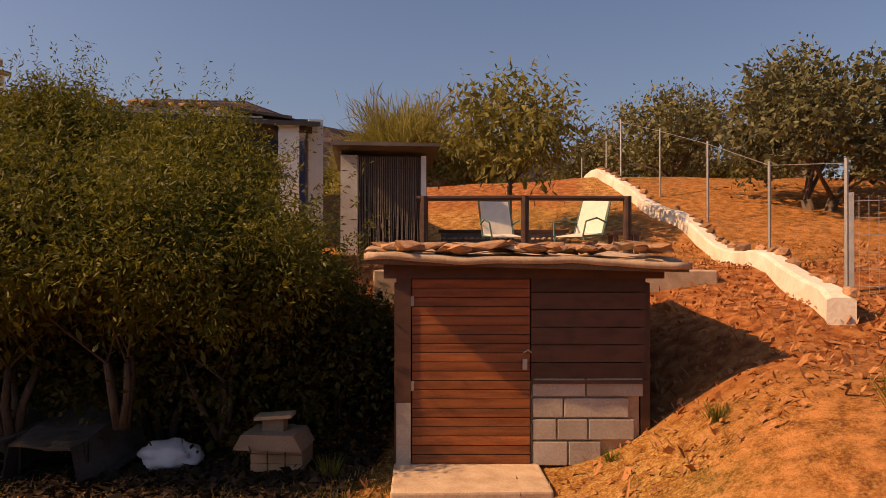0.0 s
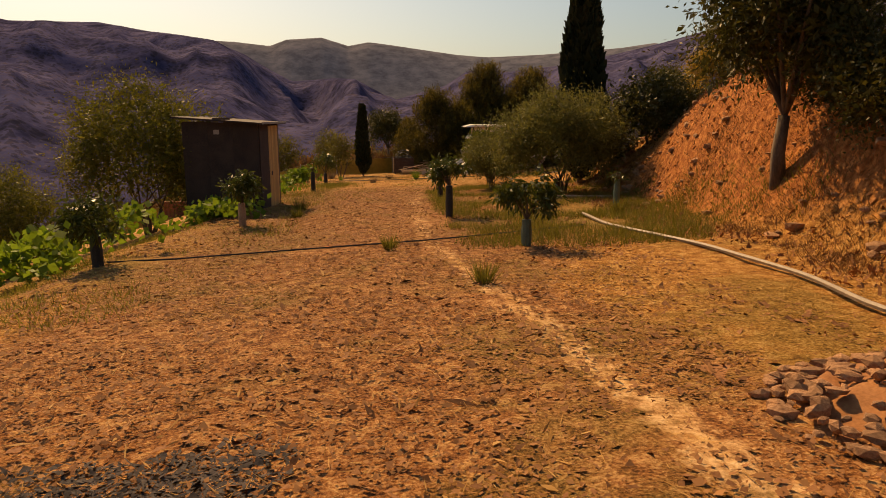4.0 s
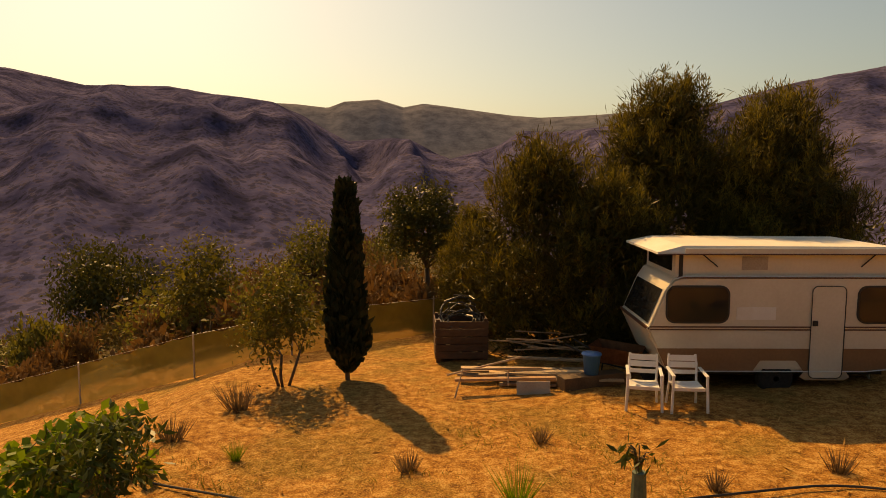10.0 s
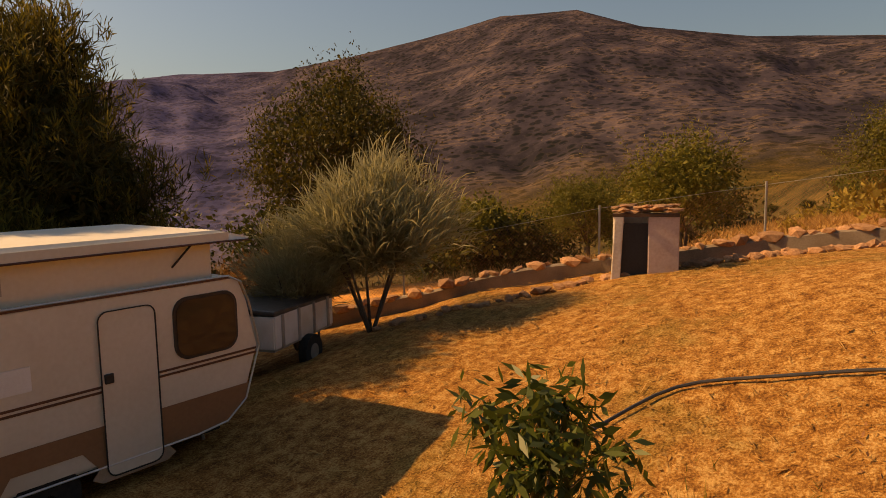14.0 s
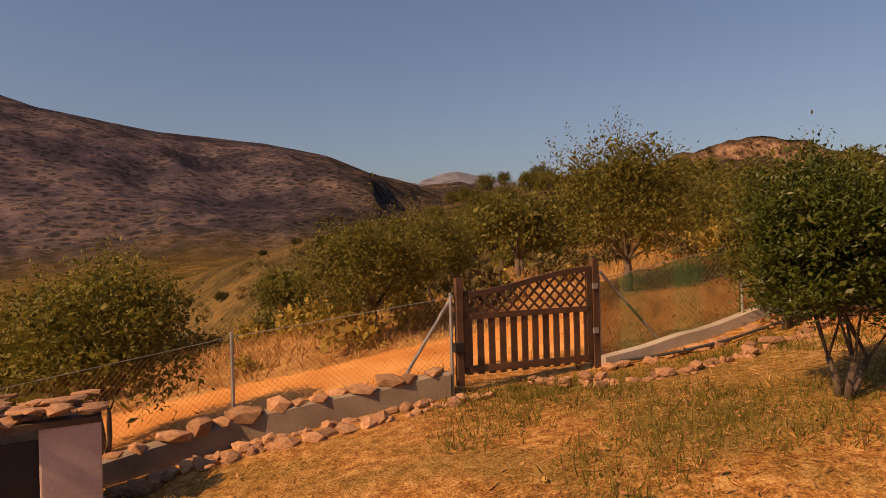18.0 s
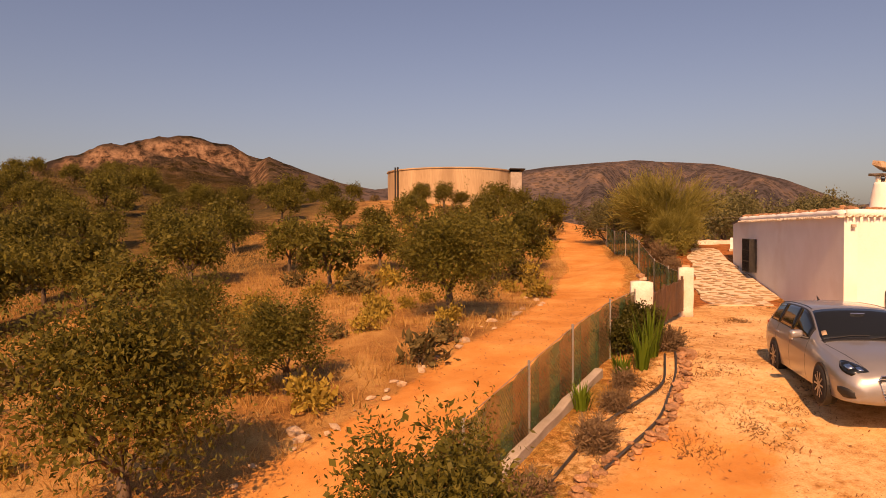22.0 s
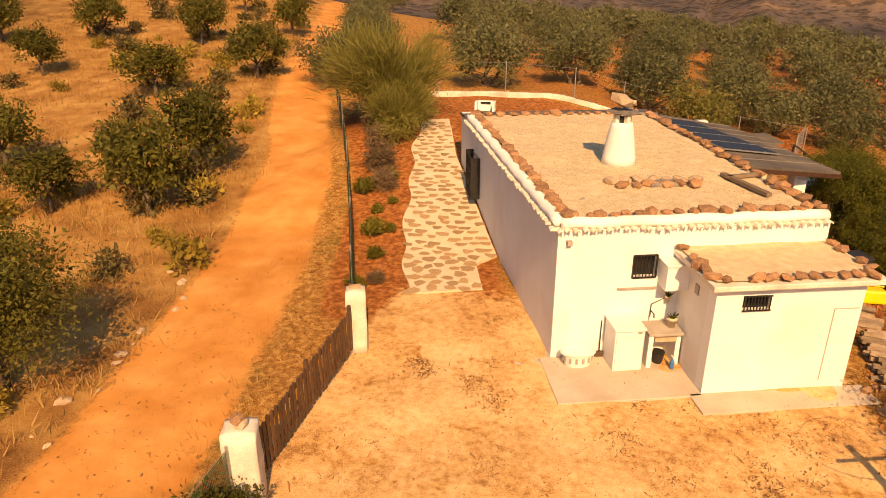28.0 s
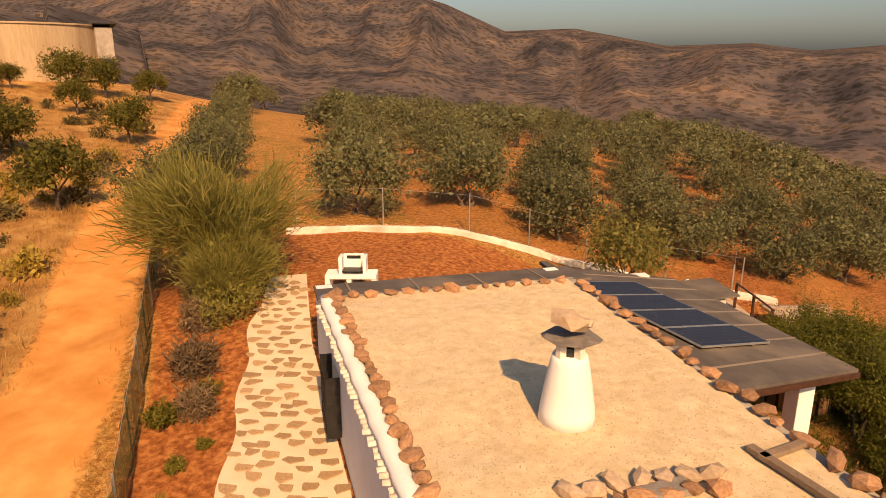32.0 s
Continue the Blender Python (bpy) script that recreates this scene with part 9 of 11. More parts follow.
def grow(name, label, cat, seed, rx, ry, rz, cz, fork, n, per, crad, leaf, material, stems=1, r0=0.09, droop=0.3, up=0.0, shell=0.55, low=-0.75, group="", shoots=0, bark=BARK, limbs=9, lobes=0):
    rng = np.random.default_rng(seed)
    t = thing(name, label, cat, None, group)
    cs = clumps(rng, n, rx, ry, rz, cz, shell, low, lobes)
    part("trunk", trunk_mesh(rng, stems, r0, fork, [cs[i] for i in rng.choice(len(cs), min(limbs, len(cs)), replace=False)]), bark, t, smooth=True)
    v, f = leaf_mesh(cs, crad * rng.uniform(0.6, 1.3, n), int(per * 1.3), leaf[0] * 1.3, leaf[1] * 1.8, rng, droop, up)
    # broad inner foliage that closes the crown
    inner = np.array(cs) * 0.8 + np.array([0, 0, cz * 0.2])
    a, b = leaf_mesh(inner, crad, int(per * 0.4), leaf[0] * 2.0, leaf[1] * 4.5, rng, droop, up)
    f = np.concatenate([f, b + len(v)])
    v = np.concatenate([v, a])
    if shoots:
        # long single shoots that stand out of the crown
        for k in range(shoots):
            c = np.array(cs[rng.integers(len(cs))])
            d = c - np.array([0, 0, cz])
            d = d / (np.linalg.norm(d) + 1e-6) + np.array([0, 0, 0.9])
            d /= np.linalg.norm(d)
            line = [c + d * s for s in np.linspace(0.1, 0.35 * (rz + rx), 14)]
            a, b = leaf_mesh(line, 0.05, 3, leaf[0] * 1.2, leaf[1] * 1.5, rng, 0.1, 0.3)
            f = np.concatenate([f, b + len(v)])
            v = np.concatenate([v, a])
    put("crown", np_mesh("crown", v, f), material, t)
    return t


def stand(t, x, y, rz=0, s=1.0, sink=0.0):
    t.matrix_world = pose(x, y, gz(x, y) - sink, 0, 0, rz) @ Matrix.Diagonal((s, s, s, 1))
    return t


def again(t, x, y, rz, s, sz=None):
    c = copy_thing(t, pose(x, y, gz(x, y) - 0.03, 0, 0, rz))
    c.scale = (s, s, sz or s)
    return c


def wispy(name, label, cat, seed, r, h, n, material, arch=0.5, thick=0.012, group="", base=0.25):
    """A broom-like bush: a fountain of thin strands."""
    rng = np.random.default_rng(seed)
    t = thing(name, label, cat, None, group)
    bm = bmesh.new()
    for k in range(7):
        a = rng.uniform(0, 6.28)
        tube(bm, [(0, 0, -0.1), (math.cos(a) * r * 0.2, math.sin(a) * r * 0.2, h * 0.3), (math.cos(a) * r * 0.45, math.sin(a) * r * 0.45, h * 0.62)], 0.035, 0.012, 5)
    part("stem", bm, BARK, t)
    v, f = [], []
    hearts = [np.array([math.cos(g) * r * q, math.sin(g) * r * q, 0.0]) for g, q in zip(rng.uniform(0, 6.28, 7), rng.uniform(0.1, 0.55, 7))]
    heights = rng.uniform(0.35, 1.0, 7)
    plumes = max(20, n // 170)
    per = n // plumes
    for k in range(plumes):
        # one arching plume, its strands leaving it on all sides
        a, lean, c = rng.uniform(0, 6.28), rng.uniform(0.1, 1.0) ** 0.7, hearts[k % len(hearts)]
        out = np.array([math.cos(a), math.sin(a), 0.0])
        foot = c * 0.35 + np.array([0, 0, h * base * (0.6 + 0.5 * lean)])
        tip = c + out * r * 0.5 * lean + np.array([0, 0, h * (0.55 + 0.4 * heights[k % len(hearts)] - 0.35 * lean ** 1.5)])
        for i in range(per):
            u = rng.uniform(0.15, 1.0)
            p = foot + (tip - foot) * u + np.array([0, 0, 0.35 * h * u * (1 - u)]) + rng.normal(size=3) * r * (0.035 + 0.05 * u)
            d = (tip - foot) / np.linalg.norm(tip - foot) + rng.normal(size=3) * 0.45 + np.array([0, 0, 0.25])
            d /= np.linalg.norm(d)
            L = r * rng.uniform(0.14, 0.34)
            s = np.cross(d, rng.normal(size=3))
            s /= np.linalg.norm(s) + 1e-9
            w, m = thick, p + d * L * 0.55
            q = p + d * L + np.array([0, 0, -arch * L * 0.6])
            j = len(v)
            v += [p - s * w * 0.6, m - s * w, q, m + s * w]
            f.append((j, j + 1, j + 2, j + 3))
    put("foliage", np_mesh("foliage", v, f), material, t)
    return t


# --- beside the store: the great shrub on the bank, in overlapping bushes
SH = "dense willow-leaved shrub hanging over the bank"
s1 = grow("shrub", SH, "shrub", 1, 2.0, 2.0, 1.6, 2.3, 0.9, 130, 100, 0.36, (0.085, 0.017), L_WILLOW, 4, 0.12, 0.5, group="shrubs on the bank", shoots=34, shell=0.55, low=-0.3)
s2 = grow("shrub", SH, "shrub", 2, 1.9, 2.0, 1.55, 2.2, 0.9, 120, 100, 0.36, (0.085, 0.017), L_WILLOW, 4, 0.12, 0.5, group="shrubs on the bank", shoots=30, shell=0.55, low=-0.3)
stand(s1, 5.7, -12.7, 0, 0.86, 0.05)
stand(s2, 5.5, -10.9, 30, 0.9, 0.05)
for t in (s1, s2):
    t.scale.z *= 0.93
for base, x, y, rz, s, lift in ((s1, 5.6, -9.2, 80, 0.92, 0.2), (s2, 6.0, -7.5, 140, 0.86, 0.1), (s1, 6.9, -5.9, 200, 0.7, 0), (s2, 7.2, -4.5, 100, 0.56, 0), (s2, 7.6, -11.8, 250, 0.66, 0), (s1, 7.7, -9.8, 300, 0.68, 0), (s2, 7.8, -7.8, 60, 0.68, 0),
                                (s1, 4.8, -11.6, 20, 0.74, 0.45), (s2, 4.9, -10.1, 90, 0.72, 0.4), (s1, 5.3, -13.6, 120, 0.62, 0.35), (s2, 4.7, -12.9, 200, 0.62, 0.6), (s1, 6.6, -10.6, 10, 0.8, -0.5), (s2, 6.5, -12.6, 75, 0.76, -0.5), (s1, 6.4, -8.8, 160, 0.76, -0.5), (s2, 6.4, -14.0, 220, 0.5, -0.3)):
    c = again(base, x, y, rz, s, s * 0.96)
    c.location.z += lift
# --- trees on the bank above the field
bt = grow("tree", "dark broad-leaved tree rooted in the bank", "tree", 3, 1.75, 1.75, 2.3, 3.3, 1.2, 170, 85, 0.42, (0.095, 0.021), L_DARK, 1, 0.15, 0.4, group="trees on the bank", shell=0.3, shoots=12)
stand(bt, 6.6, 5.5, 0, 1.0)
bb = grow("bush", "dark rounded bush at the yard's edge", "bush", 4, 1.3, 1.3, 1.0, 0.95, 0.4, 90, 52, 0.34, (0.062, 0.023), L_DARK, 4, 0.06, 0.2, group="bushes on the bank", shell=0.4)
stand(bb, 7.1, 1.6, 0, 0.8)
for x, y, rz, s in ((7.2, 4.4, 160, 0.8), (8.0, 16.0, 200, 1.25), (9.2, 18.3, 140, 1.2), (7.2, 18.4, 250, 0.9), (6.9, 3.0, 130, 0.85)):
    again(bb, x, y, rz, s)
# dark bushes added as filling for the black shade under the shrubs
for x, y, rz, s in ((6.05, -9.2, 30, 0.85), (6.0, -10.4, 90, 0.95), (5.95, -11.5, 150, 0.95), (6.0, -12.6, 210, 1.0), (6.0, -13.7, 270, 0.95), (6.1, -14.6, 330, 0.7)):
    again(bb, x, y, rz, s)
fb = grow("flowering_bush", "straw-yellow flowering bush on the yard's rim", "bush", 6, 0.75, 0.75, 0.6, 0.58, 0.2, 90, 90, 0.2, (0.045, 0.011), L_FLOWER, 4, 0.03, 0.0, 0.5, group="flowering bushes", shoots=10)
stand(fb, 8.6, 7.6, 0, 0.95)
for x, y, rz, s in ((8.5, 12.5, 70, 1.0), (7.9, 8.4, 200, 0.55)):
    again(fb, x, y, rz, s)


def cypress(seed, h, r, label, group, n=5200):
    rng = np.random.default_rng(seed)
    t = thing("cypress", label, "cypress tree", None, group)
    part("trunk", tubed([(0, 0, -0.2), (0, 0, h * 0.85)], r * 0.14, 0.02, 7), BARK, t)
    z = rng.random(n) ** 0.85
    prof = r * np.clip(np.minimum((z + 0.03) * 6, 1.05 * (1 - z) ** 0.62 + 0.08), 0, 1)
    a = rng.uniform(0, 2 * np.pi, n)
    lump = 1 + 0.16 * np.sin(a * 3 + z * 9) + 0.1 * np.sin(a * 7 - z * 23)
    rr = prof * lump * rng.uniform(0.72, 1.08, n)
    p = np.stack([rr * np.cos(a), rr * np.sin(a), 0.12 + z * h * 0.96], 1)
    d = np.stack([np.cos(a) * 0.35, np.sin(a) * 0.35, np.full(n, 1.0)], 1) + rng.normal(size=(n, 3)) * 0.22
    d /= np.linalg.norm(d, axis=1, keepdims=True)
    s = np.cross(d, rng.normal(size=(n, 3)))
    s /= np.linalg.norm(s, axis=1, keepdims=True)
    L, W = (0.055 * h * rng.uniform(0.6, 1.3, n))[:, None], (0.016 * h * rng.uniform(0.7, 1.3, n))[:, None]
    v = np.stack([p, p + d * L * 0.5 + s * W, p + d * L, p + d * L * 0.5 - s * W], 1).reshape(-1, 3)
    put("foliage", np_mesh("foliage", v, np.arange(4 * n).reshape(-1, 4)), L_CYPRESS, t)
    return t


stand(cypress(5, 7.6, 0.72, "tall dark cypress on the bank above the olives", "cypresses", 9000), 6.3, 18.5)
stand(cypress(6, 4.0, 0.37, "slim dark cypress at the end of the field", "cypresses"), -2.45, 33.6)

# --- olives in the field
OL = "grey-green olive tree with several stems"
o1 = grow("olive_tree", OL, "olive tree", 11, 1.85, 1.85, 1.1, 1.4, 0.3, 205, 105, 0.32, (0.058, 0.0125), L_GREEN_OLIVE, 5, 0.1, 0.1, 0.15, group="olive trees in the field", shell=0.35, low=-0.7, limbs=18, shoots=10)
stand(o1, 4.9, 15.6, 0, 1.28, 0.1)
o1.scale.z = 1.34
again(o1, 2.95, 18.1, 120, 0.6, 0.78)
gl = grow("young_tree", "round glossy-leaved young tree on a forked trunk", "young tree", 13, 0.85, 0.85, 0.85, 1.15, 0.3, 90, 60, 0.24, (0.07, 0.036), leafy("citrus_leaf", (0.03, 0.045, 0.006), (0.17, 0.17, 0.025), 0.4, 0.4), 3, 0.06, 0.1, group="young trees", lobes=11, shoots=5, limbs=14)
stand(gl, 3.35, 21.6, 0, 1.12)
# --- left of the shed
lt = grow("tree", "leafy light-green tree behind the garden shed", "tree", 15, 2.4, 2.2, 2.3, 2.6, 0.8, 160, 85, 0.5, (0.085, 0.02), L_WILLOW, 3, 0.13, 0.2, group="trees below the field", shell=0.35)
stand(lt, -8.3, 15.2, 0, 1.0)
again(lt, -10.4, 11.0, 100, 0.6)


def sapling(x, y, h, tube_mat, seed, tube_h=0.55, crown=0.42, drop=0.35):
    rng = np.random.default_rng(seed)
    t = thing("avocado_sapling", "young avocado tree with drooping leaves in a trunk guard", "young tree", pose(x, y, gz(x, y)), "young avocado trees")
    part("trunk", tubed([(0, 0, -0.1), (0.02, 0.01, tube_h), (0.0, 0.03, h * 0.85)], 0.025, 0.012, 6), BARK, t)
    part("guard", lathe(bmesh.new(), [(0.085, 0), (0.09, tube_h * 0.5), (0.075, tube_h), (0.065, tube_h)], 10, (0, 0, 0)), tube_mat, t, "tree guard tube")
    cs = clumps(rng, 13, crown, crown, crown * 0.7, h - crown * 0.3, 0.6, -0.5)
    for c in cs:
        part("branch", tubed([(0, 0.01, tube_h * 0.95), (c[0] * 0.5, c[1] * 0.5, (tube_h + c[2]) / 2 + 0.1), c], 0.012, 0.004, 4), BARK, t)
    v, f = leaf_mesh(cs, 0.15 if crown > 0.2 else 0.05, 64 if crown > 0.2 else 3, 0.155, 0.046, rng, drop + 0.5)
    put("foliage", np_mesh("foliage", v, f), L_AVOCADO, t)


sapling(0.75, 9.2, 1.15, BLACK_TUBE, 1, 0.75)
sapling(1.65, 4.2, 0.95, GREEN_TUBE, 2, 0.45, 0.4, 0.6)
sapling(5.0, 10.0, 0.8, GREEN_TUBE, 3, 0.7, 0.18)
sapling(6.58, 27.36, 1.36, GREEN_TUBE, 4, 0.5, 0.52)
sapling(-3.82, 20.95, 0.95, BLACK_TUBE, 5, 0.78, 0.13)
sapling(-3.9, 26.6, 1.2, BLACK_TUBE, 6, 0.5, 0.55)
sapling(-5.1, 3.9, 0.85, BLACK_TUBE, 7, 0.5, 0.4)
sapling(-4.0, 9.0, 1.0, WOOD_GREY, 8, 0.55, 0.36)
sapling(0.9, 15.1, 0.85, BLACK_TUBE, 9, 0.66, 0.19, 0.7)
sapling(1.7, 26.9, 0.9, GREEN_TUBE, 10, 0.62, 0.16)


def vine_bed(x, y, rx, ry, h, seed, n=90):
    rng = np.random.default_rng(seed)
    t = thing("squash_vine", "sprawling bright green vine over the field's edge", "vine", pose(x, y, 0), "vines")
    pts = rng.normal(size=(n, 2)) * np.array([rx, ry]) * 0.5
    c = [(p[0], p[1], gz(x + p[0], y + p[1]) + rng.uniform(0.1, h)) for p in pts]
    v, f = leaf_mesh(c, 0.2, 16, 0.17, 0.15, rng, 0.2, 0.1, 0.6)
    put("foliage", np_mesh("foliage", v, f), L_VINE, t)
    bm = bmesh.new()
    for k in range(14):
        a, b = c[rng.integers(n)], c[rng.integers(n)]
        if math.dist(a, b) < 1.6:
            tube(bm, [a, ((a[0] + b[0]) / 2, (a[1] + b[1]) / 2, max(a[2], b[2]) + 0.05), b], 0.008, 0.006, 4)
    if not bm.verts:
        tube(bm, [c[0], c[1]], 0.006, 0.006, 4)
    part("stem", bm, BARK, t)


vine_bed(-6.0, 20.6, 1.3, 3.4, 0.42, 1, 120)
vine_bed(-5.55, 28.5, 0.9, 1.0, 0.75, 2, 55)
vine_bed(-7.3, 5.6, 2.2, 2.4, 0.8, 3, 100)
vine_bed(-5.0, 11.0, 0.9, 1.5, 0.5, 4, 40)

# --- pines behind the caravan
def pine(seed, h, r, n=95, per=90):
    rng = np.random.default_rng(seed)
    t = thing("pine_tree", "dense dark pine with upright shoots", "pine tree", None, "pines behind the caravan")
    part("trunk", tubed([(0, 0, -0.3), (0.1, 0, h * 0.45), (0, 0, h * 0.9)], 0.17, 0.04, 8), BARK, t)
    cs = []
    while len(cs) < n:
        z = rng.random()
        w = r * (0.35 + 0.75 * math.sin(math.pi * min(1, 0.12 + z * 0.86)) ** 0.8) * (1 - 0.45 * z * z)
        a, q = rng.uniform(0, 6.28), rng.uniform(0.62, 1.0)
        bulge = 1 + 0.2 * noise.noise(Vector((math.cos(a) * 1.6, math.sin(a) * 1.6, z * 3 + seed)))
        cs.append((w * q * bulge * math.cos(a), w * q * bulge * math.sin(a), 0.25 + z * (h - 0.3)))
    v, f = leaf_mesh(cs, 0.45, int(per * 1.3), 0.25, 0.022, rng, -0.7, 0.5)
    a, b = leaf_mesh(np.array(cs) * np.array([0.68, 0.68, 0.95]), 0.45, 46, 0.32, 0.07, rng, -0.5, 0.4)
    f = np.concatenate([f, b + len(v)])
    v = np.concatenate([v, a])
    # candle-like shoots at the tips
    tips = [(c[0], c[1], c[2] + rng.uniform(0.1, 0.4)) for c in cs for _ in range(3)]
    tips = [(p[0] + rng.normal() * 0.25, p[1] + rng.normal() * 0.25, p[2]) for p in tips]
    put("crown", np_mesh("crown", v, f), L_PINE, t)
    v, f = np.zeros((0, 3)), np.zeros((0, 4), int)
    for k in range(4):
        a, b = leaf_mesh([(p[0], p[1], p[2] + 0.09 * k) for p in tips], 0.07, 8, 0.17, 0.024, rng, -1.2, 0.6)
        f = np.concatenate([f, b + len(v)])
        v = np.concatenate([v, a])
    put("new_growth", np_mesh("new_growth", v, f), L_PINE_TIP, t)
    bm = bmesh.new()
    for c in cs[::3]:
        tube(bm, [(0, 0, max(0.2, c[2] - 0.5)), (c[0] * 0.9, c[1] * 0.9, c[2])], 0.03, 0.01, 4, caps=False)
    part("branchwork", bm, BARK, t)
    return t


p1 = stand(pine(1, 4.6, 1.9), 1.9, 36.4)
p2 = stand(pine(2, 6.7, 2.2, 200), 5.0, 37.2)
p3 = stand(pine(3, 6.4, 2.3, 170), 7.9, 37.4)
again(p1, 3.3, 35.6, 140, 0.85)
again(p1, 6.5, 36.2, 240, 0.8)
again(p3, 8.7, 38.8, 70, 0.92)
again(p2, 0.4, 38.6, 200, 0.5)
rt = grow("tree", "round dense tree behind the broom", "tree", 21, 2.0, 2.0, 1.6, 2.6, 1.0, 150, 105, 0.4, (0.06, 0.018), L_PINE, 1, 0.16, 0.1, group="trees below the fence", shell=0.6)
stand(rt, 18.2, 41.0, 0, 1.35).scale.z = 1.62
b1 = stand(wispy("broom_bush", "pale feathery broom bush with arching strands", "bush", 1, 2.0, 3.2, 13000, L_BROOM, 0.3, 0.011, "broom bushes"), 11.7, 33.6)
again(b1, 10.9, 34.6, 90, 0.75)

# --- round the far end of the field
rd = grow("tree", "small round dark tree on one bare trunk", "tree", 23, 1.75, 1.75, 1.6, 3.5, 1.9, 130, 55, 0.36, (0.09, 0.028), L_DARK, 1, 0.13, 0.1, group="trees below the field", shell=0.45)
stand(rd, -1.1, 41.8, 0, 0.86)
th = grow("young_tree", "thin young tree with sparse foliage", "young tree", 24, 0.75, 0.75, 0.9, 1.25, 0.6, 60, 34, 0.3, (0.07, 0.016), L_ALMOND, 3, 0.05, 0.1, group="young trees", shell=0.3)
stand(th, -3.7, 33.3, 0, 1.15)
again(th, -8.3, 42, 90, 1.7)
again(th, -5.5, 46, 30, 1.5)
# rough scrub on the slope below the fence
sc = grow("scrub_bush", "low dry scrub bush on the slope below the fence", "bush", 25, 1.3, 1.3, 0.75, 0.6, 0.2, 34, 40, 0.42, (0.11, 0.04), L_ALMOND, 3, 0.04, 0.1, group="scrub bushes", shell=0.4)
stand(sc, -10.5, 44.0, 0, 1.0)
srng = random.Random(77)
for k in range(48):
    g, d = math.radians(srng.uniform(2, 50)), srng.uniform(36, 115)
    x, y = CENTRE[0] - d * math.sin(g), CENTRE[1] + d * math.cos(g)
    if y > 43 - 0.25 * (x + 3) or x < -14:
        again(sc, x, y, srng.uniform(0, 360), srng.uniform(0.6, 1.5) * (1 + d / 160), srng.uniform(0.6, 1.4) * (1 + d / 160))

# --- almonds round the lower gate and on the hillside
AL = "almond tree with thin narrow leaves"
a1 = grow("almond_tree", AL, "almond tree", 31, 1.7, 1.7, 1.35, 1.95, 0.8, 130, 80, 0.4, (0.065, 0.017), L_ALMOND, 1, 0.14, 0.2, group="almond trees", shoots=10, shell=0.3)
a2 = grow("almond_tree", AL, "almond tree", 32, 1.5, 1.6, 1.5, 2.0, 0.7, 120, 80, 0.38, (0.065, 0.017), L_ALMOND, 1, 0.12, 0.2, group="almond trees", shoots=14, shell=0.3)
a3 = grow("almond_tree", AL, "almond tree", 33, 1.35, 1.3, 1.35, 1.75, 0.6, 100, 80, 0.36, (0.065, 0.017), L_ALMOND, 2, 0.11, 0.2, group="almond trees", shoots=8, shell=0.3)
stand(a1, 22.7, 26.2, 0, 0.86)
stand(a2, 22.3, 20.6, 30, 1.0)
stand(a3, 16.95, 20.5, 60, 0.84)
NEAR = ((25.6, 8.0, 1, 1.05), (30.2, -4.6, 2, 0.95), (39.1, -12.8, 2, 0.9), (52.5, -23.5, 1, 0.95), (58.2, -20.3, 2, 1.0),
        (46.3, -27.0, 3, 0.9), (80, -34, 2, 1.3), (24.6, 15.6, 3, 0.75), (28.3, 24.2, 1, 0.8), (33.2, 20.2, 1, 1.0),
        (37.5, 12.0, 2, 0.9), (29.5, 14.5, 3, 0.8), (41.3, 24.0, 1, 1.0), (47.5, 10.5, 2, 0.95), (29.6, -1.0, 3, 0.9), (45.2, -24.8, 2, 0.85), (43.3, -33.6, 3, 0.9), (52.2, -40.5, 1, 0.8),
        (66, -42.5, 2, 0.9), (61.5, -44.8, 3, 0.7), (53.5, -52.5, 1, 0.9), (70.5, -24, 3, 1.1), (64, -12, 1, 1.1), (55, -6, 2, 1.0), (88, -14, 3, 1.3), (76, -2, 1, 1.2), (60, 6, 2, 1.1), (92, -40, 1, 1.3), (72, 14, 2, 1.2),
        (38, -2.8, 3, 0.85), (33, -0.2, 2, 0.7), (48.5, -14.5, 3, 0.8), (36.5, 38, 2, 1.1), (50, 30, 3, 1.2), (58, 40, 1, 1.3), (44, 50, 2, 1.2), (24.6, 40, 1, 1.0), (31, 48, 3, 1.2))
rng = random.Random(3)
far_kind = []
for k, (x, y) in enumerate(((36.2, -17.8), (43.5, -1.2), (34.6, 4.4))):
    far_kind.append(stand(grow("almond_tree", AL, "almond tree", 51 + k, 1.75, 1.75, 1.5, 1.9, 0.8, 84, 24, 0.34, (0.13, 0.042), L_ALMOND, 1, 0.13, 0.2, group="almond trees", shell=0.3, limbs=6, lobes=9), x, y, 0, 1.0))
for x, y, k, s in NEAR:
    near = x < 31 and abs(y - 15) < 16
    again((a1, a2, a3)[k - 1] if near else far_kind[k - 1], x, y, rng.uniform(0, 360), s * 1.08, s * rng.uniform(0.95, 1.15))
# the thick grove on the slope towards the crag
r4 = random.Random(41)
made = 0
while made < 95:
    az, d = radians(r4.uniform(-141, -98)), r4.uniform(30, 150)
    x, y = 12.8 - d * math.sin(az), 25.8 + d * math.cos(az)
    if x < float(road_centre(y)) + 4 or math.hypot(x - 70.5, y + 55) < 13 or (d < 95 and az < radians(-126)):
        continue
    s = r4.uniform(0.85, 1.25)
    again(far_kind[made % 3], x, y, r4.uniform(0, 360), s, s * r4.uniform(0.9, 1.15))
    made += 1
for x, y, s in ((62.5, -42.5, 1.0), (66.5, -43.5, 0.8), (58.0, -47.5, 1.2), (56.0, -49.5, 1.1)):
    again(far_kind[1], x, y, r4.uniform(0, 360), s)
